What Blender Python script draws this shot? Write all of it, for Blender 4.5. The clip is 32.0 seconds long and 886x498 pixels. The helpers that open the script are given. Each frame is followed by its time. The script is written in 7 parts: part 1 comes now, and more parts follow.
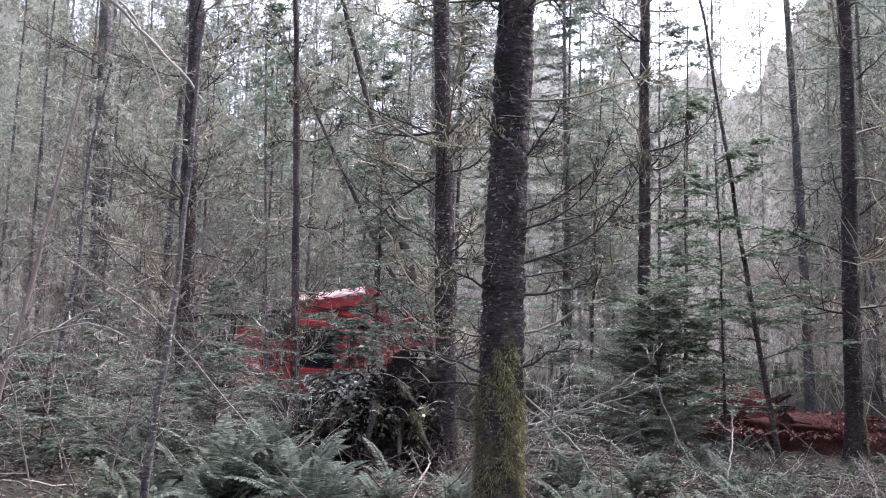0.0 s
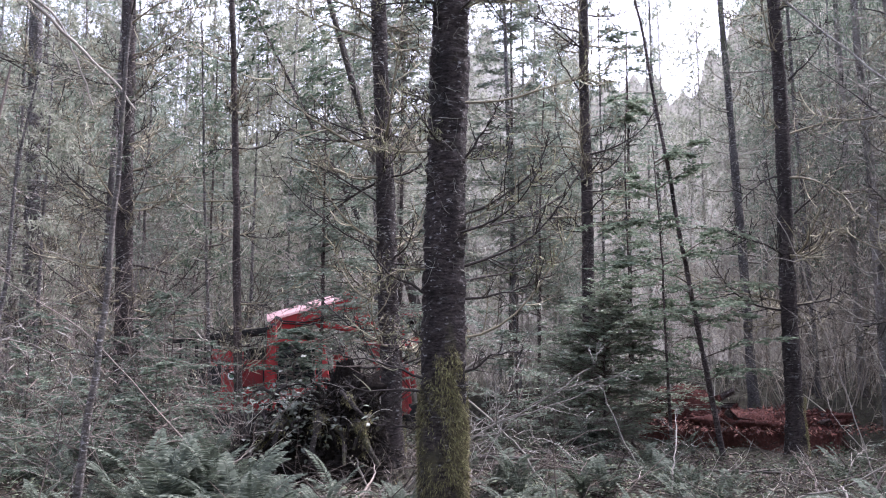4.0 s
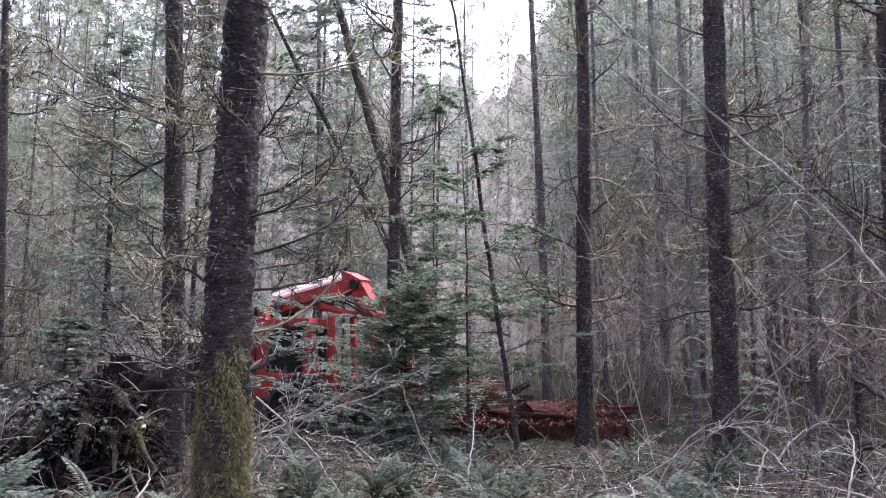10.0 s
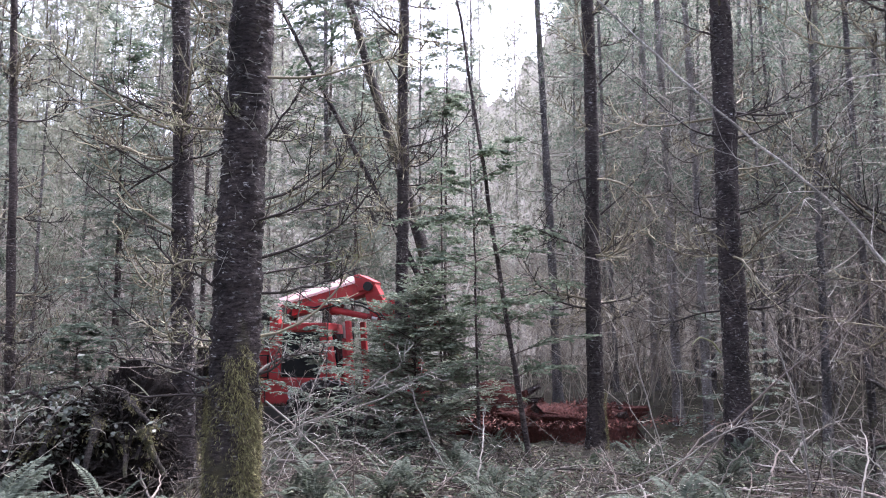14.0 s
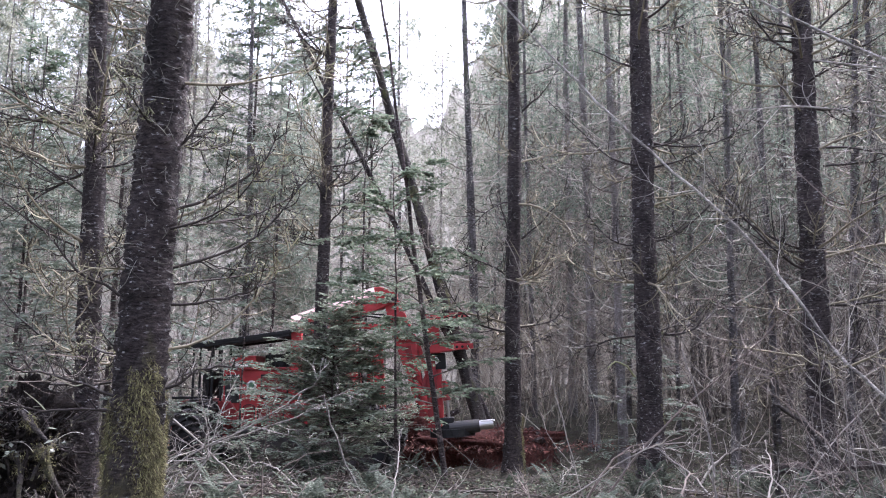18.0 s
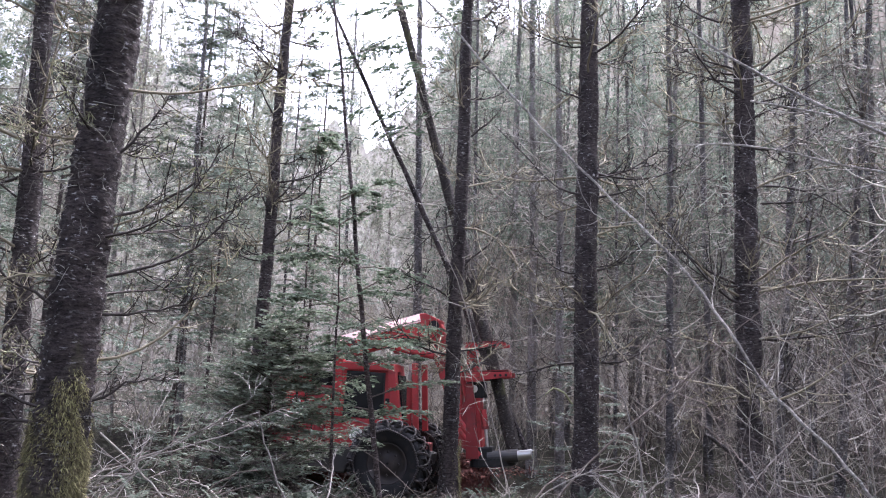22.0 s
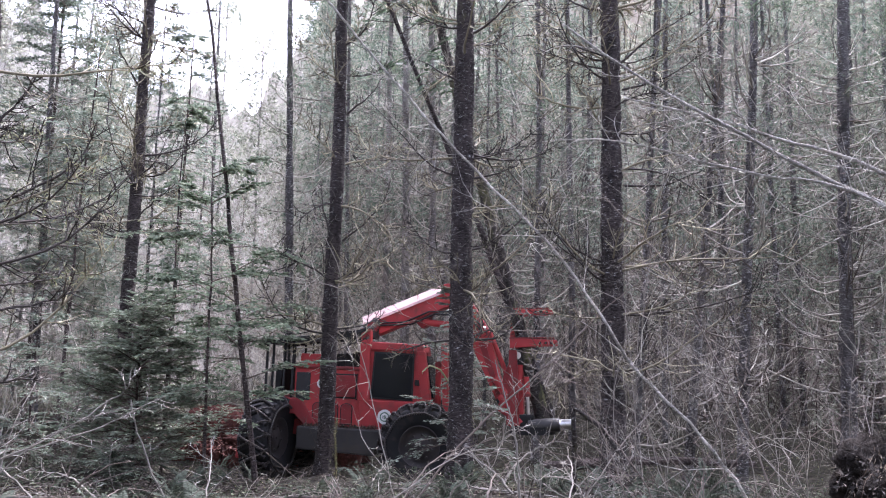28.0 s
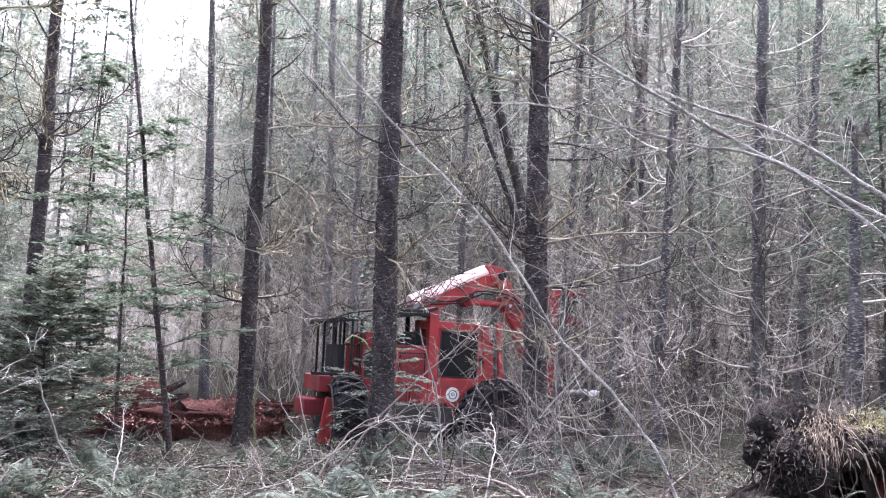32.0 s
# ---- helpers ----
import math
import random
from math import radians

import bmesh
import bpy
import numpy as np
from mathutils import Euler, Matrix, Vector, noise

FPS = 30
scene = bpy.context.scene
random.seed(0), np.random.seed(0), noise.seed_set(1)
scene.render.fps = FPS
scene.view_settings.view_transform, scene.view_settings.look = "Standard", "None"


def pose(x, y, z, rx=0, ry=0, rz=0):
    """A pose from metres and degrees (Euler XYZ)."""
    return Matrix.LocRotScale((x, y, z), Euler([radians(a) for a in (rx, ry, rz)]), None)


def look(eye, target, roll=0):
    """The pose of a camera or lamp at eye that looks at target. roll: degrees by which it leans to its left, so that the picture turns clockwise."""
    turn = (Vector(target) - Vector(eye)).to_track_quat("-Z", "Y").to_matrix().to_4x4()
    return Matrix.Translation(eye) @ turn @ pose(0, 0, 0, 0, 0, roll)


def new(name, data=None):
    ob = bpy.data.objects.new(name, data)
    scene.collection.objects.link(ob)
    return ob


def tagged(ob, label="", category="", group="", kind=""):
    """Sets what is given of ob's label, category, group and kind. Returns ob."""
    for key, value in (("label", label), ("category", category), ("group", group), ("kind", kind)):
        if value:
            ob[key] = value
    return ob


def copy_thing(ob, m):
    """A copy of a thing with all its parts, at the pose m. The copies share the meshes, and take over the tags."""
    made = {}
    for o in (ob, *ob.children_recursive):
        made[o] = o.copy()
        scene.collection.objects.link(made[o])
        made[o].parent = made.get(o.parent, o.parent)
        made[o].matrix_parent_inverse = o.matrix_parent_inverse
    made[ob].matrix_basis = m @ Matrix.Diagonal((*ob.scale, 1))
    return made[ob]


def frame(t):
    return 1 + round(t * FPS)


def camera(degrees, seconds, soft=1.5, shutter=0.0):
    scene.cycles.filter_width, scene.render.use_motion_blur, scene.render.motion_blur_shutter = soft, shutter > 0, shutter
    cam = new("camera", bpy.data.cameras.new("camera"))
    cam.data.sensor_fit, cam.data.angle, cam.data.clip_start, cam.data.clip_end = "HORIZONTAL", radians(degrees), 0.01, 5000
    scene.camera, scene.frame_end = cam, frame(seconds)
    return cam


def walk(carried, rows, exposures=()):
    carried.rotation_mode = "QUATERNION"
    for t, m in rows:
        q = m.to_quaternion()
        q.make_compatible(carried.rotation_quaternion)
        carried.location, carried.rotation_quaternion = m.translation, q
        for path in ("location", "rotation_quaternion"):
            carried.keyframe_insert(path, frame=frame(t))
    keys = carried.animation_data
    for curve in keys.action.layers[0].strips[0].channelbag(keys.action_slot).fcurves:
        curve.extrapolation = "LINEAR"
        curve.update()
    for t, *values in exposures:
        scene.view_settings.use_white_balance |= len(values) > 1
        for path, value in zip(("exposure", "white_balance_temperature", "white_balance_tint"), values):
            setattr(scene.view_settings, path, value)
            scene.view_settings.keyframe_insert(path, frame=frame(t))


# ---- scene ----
# A forest stand seen by a hand-held camera that turns after a red logging machine.
cam = camera(56.26, 32.0, soft=1.1)
PATH = [
    (0, (-0.067, -0.555, 1.578), (-0.642, 1.348, 1.794), 1.86),
    (0.5, (-0.071, -0.557, 1.573), (-0.665, 1.340, 1.794), 2.10),
    (1, (-0.066, -0.570, 1.575), (-0.690, 1.318, 1.791), 1.67),
    (1.5, (-0.054, -0.567, 1.575), (-0.674, 1.323, 1.780), 1.50),
    (2, (-0.044, -0.570, 1.568), (-0.654, 1.325, 1.762), 2.00),
    (2.5, (-0.048, -0.555, 1.571), (-0.650, 1.343, 1.760), 1.76),
    (3, (-0.033, -0.533, 1.571), (-0.587, 1.376, 1.797), 1.73),
    (3.5, (-0.015, -0.516, 1.564), (-0.512, 1.407, 1.799), 0.86),
    (5.5, (-0.056, -0.139, 1.591), (-0.377, 1.824, 1.802), 1.20),
    (6, (-0.049, -0.105, 1.592), (-0.302, 1.870, 1.786), 1.69),
    (6.5, (-0.044, -0.091, 1.604), (-0.267, 1.885, 1.822), 1.13),
    (7, (-0.017, -0.090, 1.609), (-0.194, 1.887, 1.852), 1.36),
    (7.5, (-0.011, -0.096, 1.610), (-0.174, 1.882, 1.854), 1.23),
    (8, (-0.006, -0.045, 1.599), (-0.099, 1.945, 1.778), 0.64),
    (8.5, (-0.001, -0.016, 1.606), (-0.023, 1.976, 1.785), 0.59),
    (9, (0.000, 0.000, 1.600), (-0.001, 1.992, 1.782), 0.60),
    (9.5, (0.001, -0.019, 1.603), (0.010, 1.971, 1.796), 0.71),
    (10, (0.009, -0.004, 1.611), (0.005, 1.984, 1.828), 0.77),
    (10.5, (0.012, -0.011, 1.609), (-0.006, 1.976, 1.829), 0.36),
    (11, (0.003, -0.021, 1.609), (-0.044, 1.966, 1.830), 0.59),
    (11.5, (0.009, -0.010, 1.606), (-0.043, 1.977, 1.826), 0.50),
    (12, (0.018, -0.014, 1.607), (-0.040, 1.974, 1.824), 0.41),
    (12.5, (0.024, -0.007, 1.606), (-0.006, 1.981, 1.819), 0.49),
    (13, (0.027, -0.002, 1.604), (0.011, 1.987, 1.811), 0.38),
    (13.5, (0.028, -0.000, 1.605), (0.016, 1.988, 1.825), 0.41),
    (14, (0.020, 0.007, 1.602), (-0.006, 1.995, 1.827), 0.25),
    (14.5, (0.030, 0.006, 1.602), (0.026, 1.992, 1.836), 0.22),
    (16.5, (0.048, 0.014, 1.547), (0.075, 1.996, 1.815), -0.13),
    (17, (0.049, 0.045, 1.543), (0.129, 2.025, 1.811), -0.22),
    (17.5, (0.049, 0.063, 1.551), (0.158, 2.041, 1.831), -0.11),
    (18, (0.057, 0.056, 1.536), (0.213, 2.029, 1.826), 0.98),
    (18.5, (0.068, 0.046, 1.546), (0.250, 2.016, 1.839), 1.19),
    (19, (0.080, 0.049, 1.542), (0.276, 2.017, 1.839), 1.38),
    (19.5, (0.082, 0.060, 1.541), (0.301, 2.024, 1.851), 1.26),
    (20, (0.085, 0.059, 1.536), (0.297, 2.024, 1.842), 0.89),
    (20.5, (0.085, 0.061, 1.532), (0.318, 2.025, 1.829), 1.17),
    (21, (0.092, 0.056, 1.527), (0.328, 2.019, 1.834), 1.77),
    (21.5, (0.092, 0.053, 1.532), (0.336, 2.009, 1.869), 2.48),
    (22, (0.097, 0.045, 1.528), (0.376, 1.995, 1.875), 2.77),
    (22.5, (0.096, 0.044, 1.530), (0.420, 1.986, 1.881), 2.71),
    (23, (0.074, 0.033, 1.518), (0.421, 1.970, 1.872), 2.41),
    (23.5, (0.062, 0.086, 1.522), (0.431, 2.021, 1.870), 2.56),
    (24, (0.055, 0.084, 1.526), (0.466, 2.011, 1.866), 2.53),
    (24.5, (0.061, 0.076, 1.529), (0.518, 1.995, 1.857), 2.34),
    (25, (0.060, 0.082, 1.545), (0.560, 1.992, 1.866), 2.11),
    (25.5, (-0.015, 0.050, 1.600), (0.540, 1.945, 1.916), 1.23),
    (27.5, (-0.090, -0.005, 1.708), (0.462, 1.892, 2.018), 1.31),
    (28, (-0.052, 0.004, 1.673), (0.543, 1.892, 1.954), 1.44),
    (28.5, (-0.029, -0.019, 1.671), (0.603, 1.858, 1.948), 1.23),
    (29, (-0.015, -0.014, 1.668), (0.660, 1.850, 1.931), 0.64),
    (29.5, (0.001, -0.022, 1.666), (0.706, 1.831, 1.927), 0.19),
    (30, (-0.029, -0.021, 1.692), (0.691, 1.826, 1.960), 0.34),
    (30.5, (-0.023, -0.013, 1.676), (0.680, 1.841, 1.941), 0.80),
    (31, (-0.033, -0.011, 1.677), (0.691, 1.836, 1.932), 0.90),
    (31.5, (-0.060, 0.001, 1.653), (0.682, 1.842, 1.894), 1.23),
    (32, (-0.034, 0.124, 1.581), (0.738, 1.954, 1.814), 1.88),
]
walk(cam, [(t, look(eye, target, roll)) for t, eye, target, roll in PATH],
     exposures=[(0, 2.56, 5950, 26), (3, 2.56, 5950, 26), (6, 2.36, 5950, 26), (9, 2.51, 5950, 26), (10, 2.66, 5950, 26), (13, 2.76, 5950, 26), (19, 2.81, 5950, 26), (25, 2.71, 5950, 26), (29, 3.01, 5950, 26), (31, 3.31, 5950, 26), (32, 3.46, 5950, 26)])

# ---- world and light: a bright overcast sky, slightly stronger from behind the stand on the right ----
world = bpy.data.worlds.new("sky")
scene.world = world
world.use_nodes = True
wn, wl = world.node_tree.nodes, world.node_tree.links
sky = wn.new("ShaderNodeTexSky")
sky.sky_type, sky.sun_disc = "NISHITA", False
sky.sun_elevation, sky.sun_rotation = radians(60), radians(40)
sky.air_density, sky.dust_density, sky.ozone_density = 1.0, 4.0, 1.0
soft_sky = wn.new("ShaderNodeHueSaturation")
soft_sky.inputs["Saturation"].default_value = 0.5
wl.new(sky.outputs[0], soft_sky.inputs["Color"])
wl.new(soft_sky.outputs[0], wn["Background"].inputs[0])
wn["Background"].inputs[1].default_value = 0.15
sun_data = bpy.data.lights.new("sun", "SUN")
sun_data.energy, sun_data.angle, sun_data.color = 1.9, radians(24), (1.0, 0.98, 0.95)
sun = new("sun", sun_data)
sun.matrix_world = look((0, 0, 30), (-30 * math.sin(radians(40)) * math.cos(radians(60)), -30 * math.cos(radians(40)) * math.cos(radians(60)), 30 - 30 * math.sin(radians(60))))


# ---- materials ----
def nodes_of(name):
    m = bpy.data.materials.new(name)
    m.use_nodes = True
    t = m.node_tree
    return m, t.nodes, t.links, t.nodes["Principled BSDF"]


def noise_node(n, l, coord, scale, detail=6.0, rough=0.6, dist=0.0):
    k = n.new("ShaderNodeTexNoise")
    k.inputs["Scale"].default_value, k.inputs["Detail"].default_value = scale, detail
    k.inputs["Roughness"].default_value, k.inputs["Distortion"].default_value = rough, dist
    if coord is not None:
        l.new(coord, k.inputs["Vector"])
    return k.outputs["Fac"]


def ramp(n, l, fac, stops):
    r = n.new("ShaderNodeValToRGB")
    e = r.color_ramp.elements
    while len(e) < len(stops):
        e.new(0.5)
    for k, (pos, col) in zip(e, stops):
        k.position, k.color = pos, (*col, 1) if len(col) == 3 else col
    l.new(fac, r.inputs[0])
    return r.outputs[0]


def blend(n, l, fac, a, b, how="MIX"):
    x = n.new("ShaderNodeMix")
    x.data_type, x.blend_type = "RGBA", how
    for sock, v in ((x.inputs[0], fac), (x.inputs[6], a), (x.inputs[7], b)):
        if isinstance(v, (int, float)):
            sock.default_value = v
        elif isinstance(v, tuple):
            sock.default_value = (*v, 1)
        else:
            l.new(v, sock)
    return x.outputs[2]


def bump(n, l, p, fac, strength, distance=0.02):
    b = n.new("ShaderNodeBump")
    b.inputs["Strength"].default_value, b.inputs["Distance"].default_value = strength, distance
    l.new(fac, b.inputs["Height"])
    l.new(b.outputs[0], p.inputs["Normal"])


def coords(n, l, stretch=(1, 1, 1), world_space=False):
    m = n.new("ShaderNodeMapping")
    m.inputs["Scale"].default_value = stretch
    if world_space:
        l.new(n.new("ShaderNodeNewGeometry").outputs["Position"], m.inputs["Vector"])
    else:
        l.new(n.new("ShaderNodeTexCoord").outputs["Object"], m.inputs["Vector"])
    return m.outputs[0]


def bark(name, dark, mid, lichen, moss=None, moss_amount=0.5, lichen_at=0.66):
    """Scaly bark with pale lichen flecks and, where the trunk has it, a coat of moss."""
    m, n, l, p = nodes_of(name)
    c = coords(n, l, (1, 1, 0.45), True)
    c2 = coords(n, l, (0.7, 0.7, 2.2), True)
    base = ramp(n, l, noise_node(n, l, c2, 26, 9, 0.75), [(0.38, dark), (0.62, mid)])
    tone = ramp(n, l, noise_node(n, l, c, 4.5, 5), [(0.3, (0.35, 0.35, 0.35)), (0.7, (1.5, 1.5, 1.5))])
    base = blend(n, l, 1.0, base, tone, "MULTIPLY")
    flecks = ramp(n, l, noise_node(n, l, c2, 22, 4, 0.7), [(lichen_at - 0.05, (0, 0, 0)), (lichen_at + 0.02, (1, 1, 1))])
    patches = ramp(n, l, noise_node(n, l, c, 2.3, 3), [(0.38, (0, 0, 0)), (0.56, (1, 1, 1))])
    base = blend(n, l, blend(n, l, 1.0, flecks, patches, "MULTIPLY"), base, lichen)
    crust = ramp(n, l, noise_node(n, l, c2, 9, 8, 0.7), [(0.60, (0, 0, 0)), (0.67, (0.75, 0.75, 0.75))])
    base = blend(n, l, blend(n, l, 1.0, crust, patches, "MULTIPLY"), base, tuple(x * 0.7 for x in lichen))
    if moss:
        k = ramp(n, l, noise_node(n, l, c, 3.1, 7, 0.65), [(1 - moss_amount, (0, 0, 0)), (1.12 - moss_amount, (1, 1, 1))])
        base = blend(n, l, k, base, moss)
    l.new(base, p.inputs["Base Color"])
    p.inputs["Roughness"].default_value = 0.88
    p.inputs["Specular IOR Level"].default_value = 0.25
    bump(n, l, p, noise_node(n, l, c2, 50, 9, 0.75), 1.0, 0.06)
    return m


def islands(name, stops, rough=0.85, translucent=0.0, spec=0.3):
    """Loose small pieces: each piece takes its own tone."""
    m, n, l, p = nodes_of(name)
    g = n.new("ShaderNodeNewGeometry")
    col = ramp(n, l, g.outputs["Random Per Island"], stops)
    big = noise_node(n, l, coords(n, l, (1, 1, 1), True), 0.9, 3)
    col = blend(n, l, 0.35, col, ramp(n, l, big, [(0.3, (0.35, 0.35, 0.35)), (0.7, (1, 1, 1))]), "MULTIPLY")
    l.new(col, p.inputs["Base Color"])
    p.inputs["Roughness"].default_value = rough
    p.inputs["Specular IOR Level"].default_value = spec
    if translucent:
        tr = n.new("ShaderNodeBsdfTranslucent")
        l.new(col, tr.inputs[0])
        mx = n.new("ShaderNodeMixShader")
        mx.inputs[0].default_value = translucent
        l.new(p.outputs[0], mx.inputs[1])
        l.new(tr.outputs[0], mx.inputs[2])
        l.new(mx.outputs[0], n["Material Output"].inputs[0])
    return m


def paint(name, col, dirt, rough=0.4, metal=0.0, dirt_at=0.5, scale=3.0, spec=0.5, world_space=False):
    """Painted or bare metal with dust, scratches and worn spots."""
    m, n, l, p = nodes_of(name)
    c = coords(n, l)
    soil = ramp(n, l, noise_node(n, l, c, scale, 8, 0.7, 0.4), [(dirt_at, (0, 0, 0)), (dirt_at + 0.25, (1, 1, 1))])
    fade = ramp(n, l, noise_node(n, l, c, scale * 0.4, 3), [(0.3, tuple(x * 0.72 for x in col)), (0.75, tuple(min(1, x * 1.12) for x in col))])
    l.new(blend(n, l, soil, fade, dirt), p.inputs["Base Color"])
    r = n.new("ShaderNodeMapRange")
    l.new(soil, r.inputs[0])
    r.inputs[3].default_value, r.inputs[4].default_value = rough, min(1, rough + 0.45)
    l.new(r.outputs[0], p.inputs["Roughness"])
    p.inputs["Metallic"].default_value = metal
    p.inputs["Specular IOR Level"].default_value = spec
    bump(n, l, p, noise_node(n, l, c, 40, 5), 0.12, 0.01)
    return m


def soil_mat(name, stops, scale, rough=0.95):
    m, n, l, p = nodes_of(name)
    c = coords(n, l, (1, 1, 1), True)
    a = ramp(n, l, noise_node(n, l, c, scale, 9, 0.75), stops)
    b = ramp(n, l, noise_node(n, l, c, scale * 0.08, 4), [(0.35, (0.5, 0.48, 0.45)), (0.7, (1.0, 1.0, 1.0))])
    l.new(blend(n, l, 0.8, a, b, "MULTIPLY"), p.inputs["Base Color"])
    p.inputs["Roughness"].default_value = rough
    p.inputs["Specular IOR Level"].default_value = 0.2
    bump(n, l, p, noise_node(n, l, c, scale * 1.7, 9, 0.75), 1.0, 0.05)
    return m


M_BARK = bark("dark_bark", (0.012, 0.009, 0.009), (0.098, 0.08, 0.076), (0.50, 0.50, 0.48), (0.10, 0.095, 0.055), 0.38, 0.65)
M_BARK_MOSS = bark("mossy_bark", (0.02, 0.017, 0.015), (0.09, 0.078, 0.07), (0.40, 0.40, 0.36), (0.11, 0.115, 0.05), 0.46)
M_BARK_GREY = bark("grey_bark", (0.04, 0.037, 0.036), (0.15, 0.14, 0.135), (0.45, 0.45, 0.43), (0.10, 0.105, 0.06), 0.38, 0.6)
# pale bark; on the far trees its lightness is distance haze put into colour
M_BARK_FAR = bark("pale_hazed_bark", (0.095, 0.085, 0.076), (0.24, 0.22, 0.20), (0.5, 0.5, 0.48), (0.18, 0.19, 0.14), 0.40, 0.6)
M_BARK_BROWN = bark("brown_bark", (0.028, 0.022, 0.020), (0.12, 0.095, 0.088), (0.42, 0.40, 0.39), None, 0, 0.64)
M_ALDER = bark("alder_bark", (0.22, 0.21, 0.185), (0.52, 0.50, 0.455), (0.66, 0.66, 0.61), None, 0, 0.6)
M_TWIG = islands("dead_twigs", [(0.0, (0.07, 0.058, 0.048)), (0.3, (0.19, 0.168, 0.145)), (0.7, (0.34, 0.315, 0.275)), (1.0, (0.50, 0.49, 0.40))])
M_LIMB = islands("dark_limbs", [(0.0, (0.014, 0.012, 0.011)), (0.6, (0.04, 0.034, 0.03)), (0.9, (0.10, 0.09, 0.075)), (1.0, (0.26, 0.26, 0.18))])
M_LIMB_MOSS = islands("lichened_limbs", [(0.0, (0.04, 0.033, 0.024)), (0.4, (0.13, 0.113, 0.08)), (0.8, (0.28, 0.255, 0.175)), (1.0, (0.54, 0.51, 0.35))])
M_TWIG_FLOOR = islands("floor_twigs", [(0.0, (0.024, 0.018, 0.014)), (0.6, (0.068, 0.054, 0.043)), (0.92, (0.14, 0.12, 0.10)), (1.0, (0.34, 0.31, 0.27))])
# brown twigs darkened: the shade they stand in is part of the colour
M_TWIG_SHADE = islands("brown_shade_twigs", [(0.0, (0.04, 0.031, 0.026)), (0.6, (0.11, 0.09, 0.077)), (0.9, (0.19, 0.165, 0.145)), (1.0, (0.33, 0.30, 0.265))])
M_TWIG_DARK = islands("dark_twigs", [(0.0, (0.02, 0.017, 0.015)), (0.5, (0.06, 0.052, 0.045)), (0.8, (0.14, 0.125, 0.105)), (1.0, (0.32, 0.32, 0.22))])
M_TWIG_PALE = islands("pale_twigs", [(0.0, (0.06, 0.053, 0.046)), (0.5, (0.15, 0.137, 0.12)), (0.85, (0.25, 0.235, 0.21)), (1.0, (0.46, 0.44, 0.40))], 0.75)
# twigs behind the track, lightened so that haze is in their colour
M_TWIG_HAZED = islands("hazed_twigs", [(0.0, (0.18, 0.156, 0.136)), (0.5, (0.345, 0.312, 0.272)), (1.0, (0.515, 0.487, 0.425))])
# tan twigs, lightened further for the misty middle of the stand
M_TWIG_MID = islands("hazed_tan_twigs", [(0.0, (0.16, 0.134, 0.108)), (0.5, (0.33, 0.29, 0.235)), (0.85, (0.49, 0.45, 0.365)), (1.0, (0.62, 0.59, 0.46))])
M_TWIG_BROWN = islands("brown_twigs", [(0.0, (0.05, 0.038, 0.03)), (0.5, (0.145, 0.118, 0.10)), (1.0, (0.28, 0.25, 0.22))])
M_LICHEN = islands("hanging_lichen", [(0.0, (0.16, 0.17, 0.08)), (0.5, (0.26, 0.28, 0.15)), (1.0, (0.36, 0.37, 0.24))], 0.9, 0.3)
M_LICHEN_GREY = islands("grey_lichen", [(0.0, (0.07, 0.062, 0.052)), (0.5, (0.20, 0.195, 0.16)), (0.85, (0.34, 0.34, 0.28)), (1.0, (0.50, 0.50, 0.44))])
M_NEEDLE = islands("green_needles", [(0.0, (0.040, 0.062, 0.040)), (0.5, (0.085, 0.125, 0.078)), (1.0, (0.155, 0.195, 0.13))], 0.55, 0.4, 0.4)
M_HEMLOCK = islands("hemlock_needles", [(0.0, (0.11, 0.14, 0.11)), (0.5, (0.20, 0.24, 0.19)), (1.0, (0.32, 0.37, 0.30))], 0.75, 0.45, 0.2)
M_NEEDLE_SOFT = islands("soft_needles", [(0.0, (0.06, 0.085, 0.062)), (0.5, (0.115, 0.15, 0.112)), (1.0, (0.20, 0.24, 0.185))], 0.7, 0.45, 0.2)
M_FROND = islands("pale_fronds", [(0.0, (0.085, 0.118, 0.08)), (0.5, (0.165, 0.21, 0.148)), (1.0, (0.27, 0.32, 0.235))], 0.85, 0.5, 0.1)
M_CRUMB = islands("soil_crumbs", [(0.0, (0.009, 0.008, 0.007)), (0.65, (0.022, 0.018, 0.015)), (0.92, (0.05, 0.04, 0.032)), (1.0, (0.12, 0.10, 0.078))])
M_SPRUCE = islands("spruce_needles", [(0.0, (0.13, 0.165, 0.115)), (0.5, (0.235, 0.285, 0.205)), (1.0, (0.35, 0.40, 0.30))], 0.6, 0.5, 0.35)
# needles of the far crowns, with the paling of haze painted in
M_NEEDLE_HAZED = islands("hazed_needles", [(0.0, (0.15, 0.165, 0.125)), (0.5, (0.255, 0.272, 0.21)), (1.0, (0.38, 0.395, 0.31))], 0.7, 0.5, 0.3)
M_FERN = islands("fern_fronds", [(0.0, (0.036, 0.048, 0.035)), (0.5, (0.074, 0.091, 0.067)), (1.0, (0.145, 0.168, 0.13))], 0.75, 0.3, 0.15)
M_STRAW = islands("straw", [(0.0, (0.09, 0.066, 0.047)), (0.5, (0.24, 0.185, 0.135)), (1.0, (0.46, 0.39, 0.30))], 0.9, 0.2)
M_LEAF = islands("bramble_leaves", [(0.0, (0.035, 0.048, 0.03)), (0.6, (0.08, 0.098, 0.062)), (1.0, (0.16, 0.18, 0.12))], 0.8, 0.2, 0.1)
M_BRAMBLE = islands("glossy_leaves", [(0.0, (0.045, 0.06, 0.04)), (0.5, (0.085, 0.10, 0.068)), (1.0, (0.15, 0.165, 0.12))], 0.32, 0.15, 0.6)
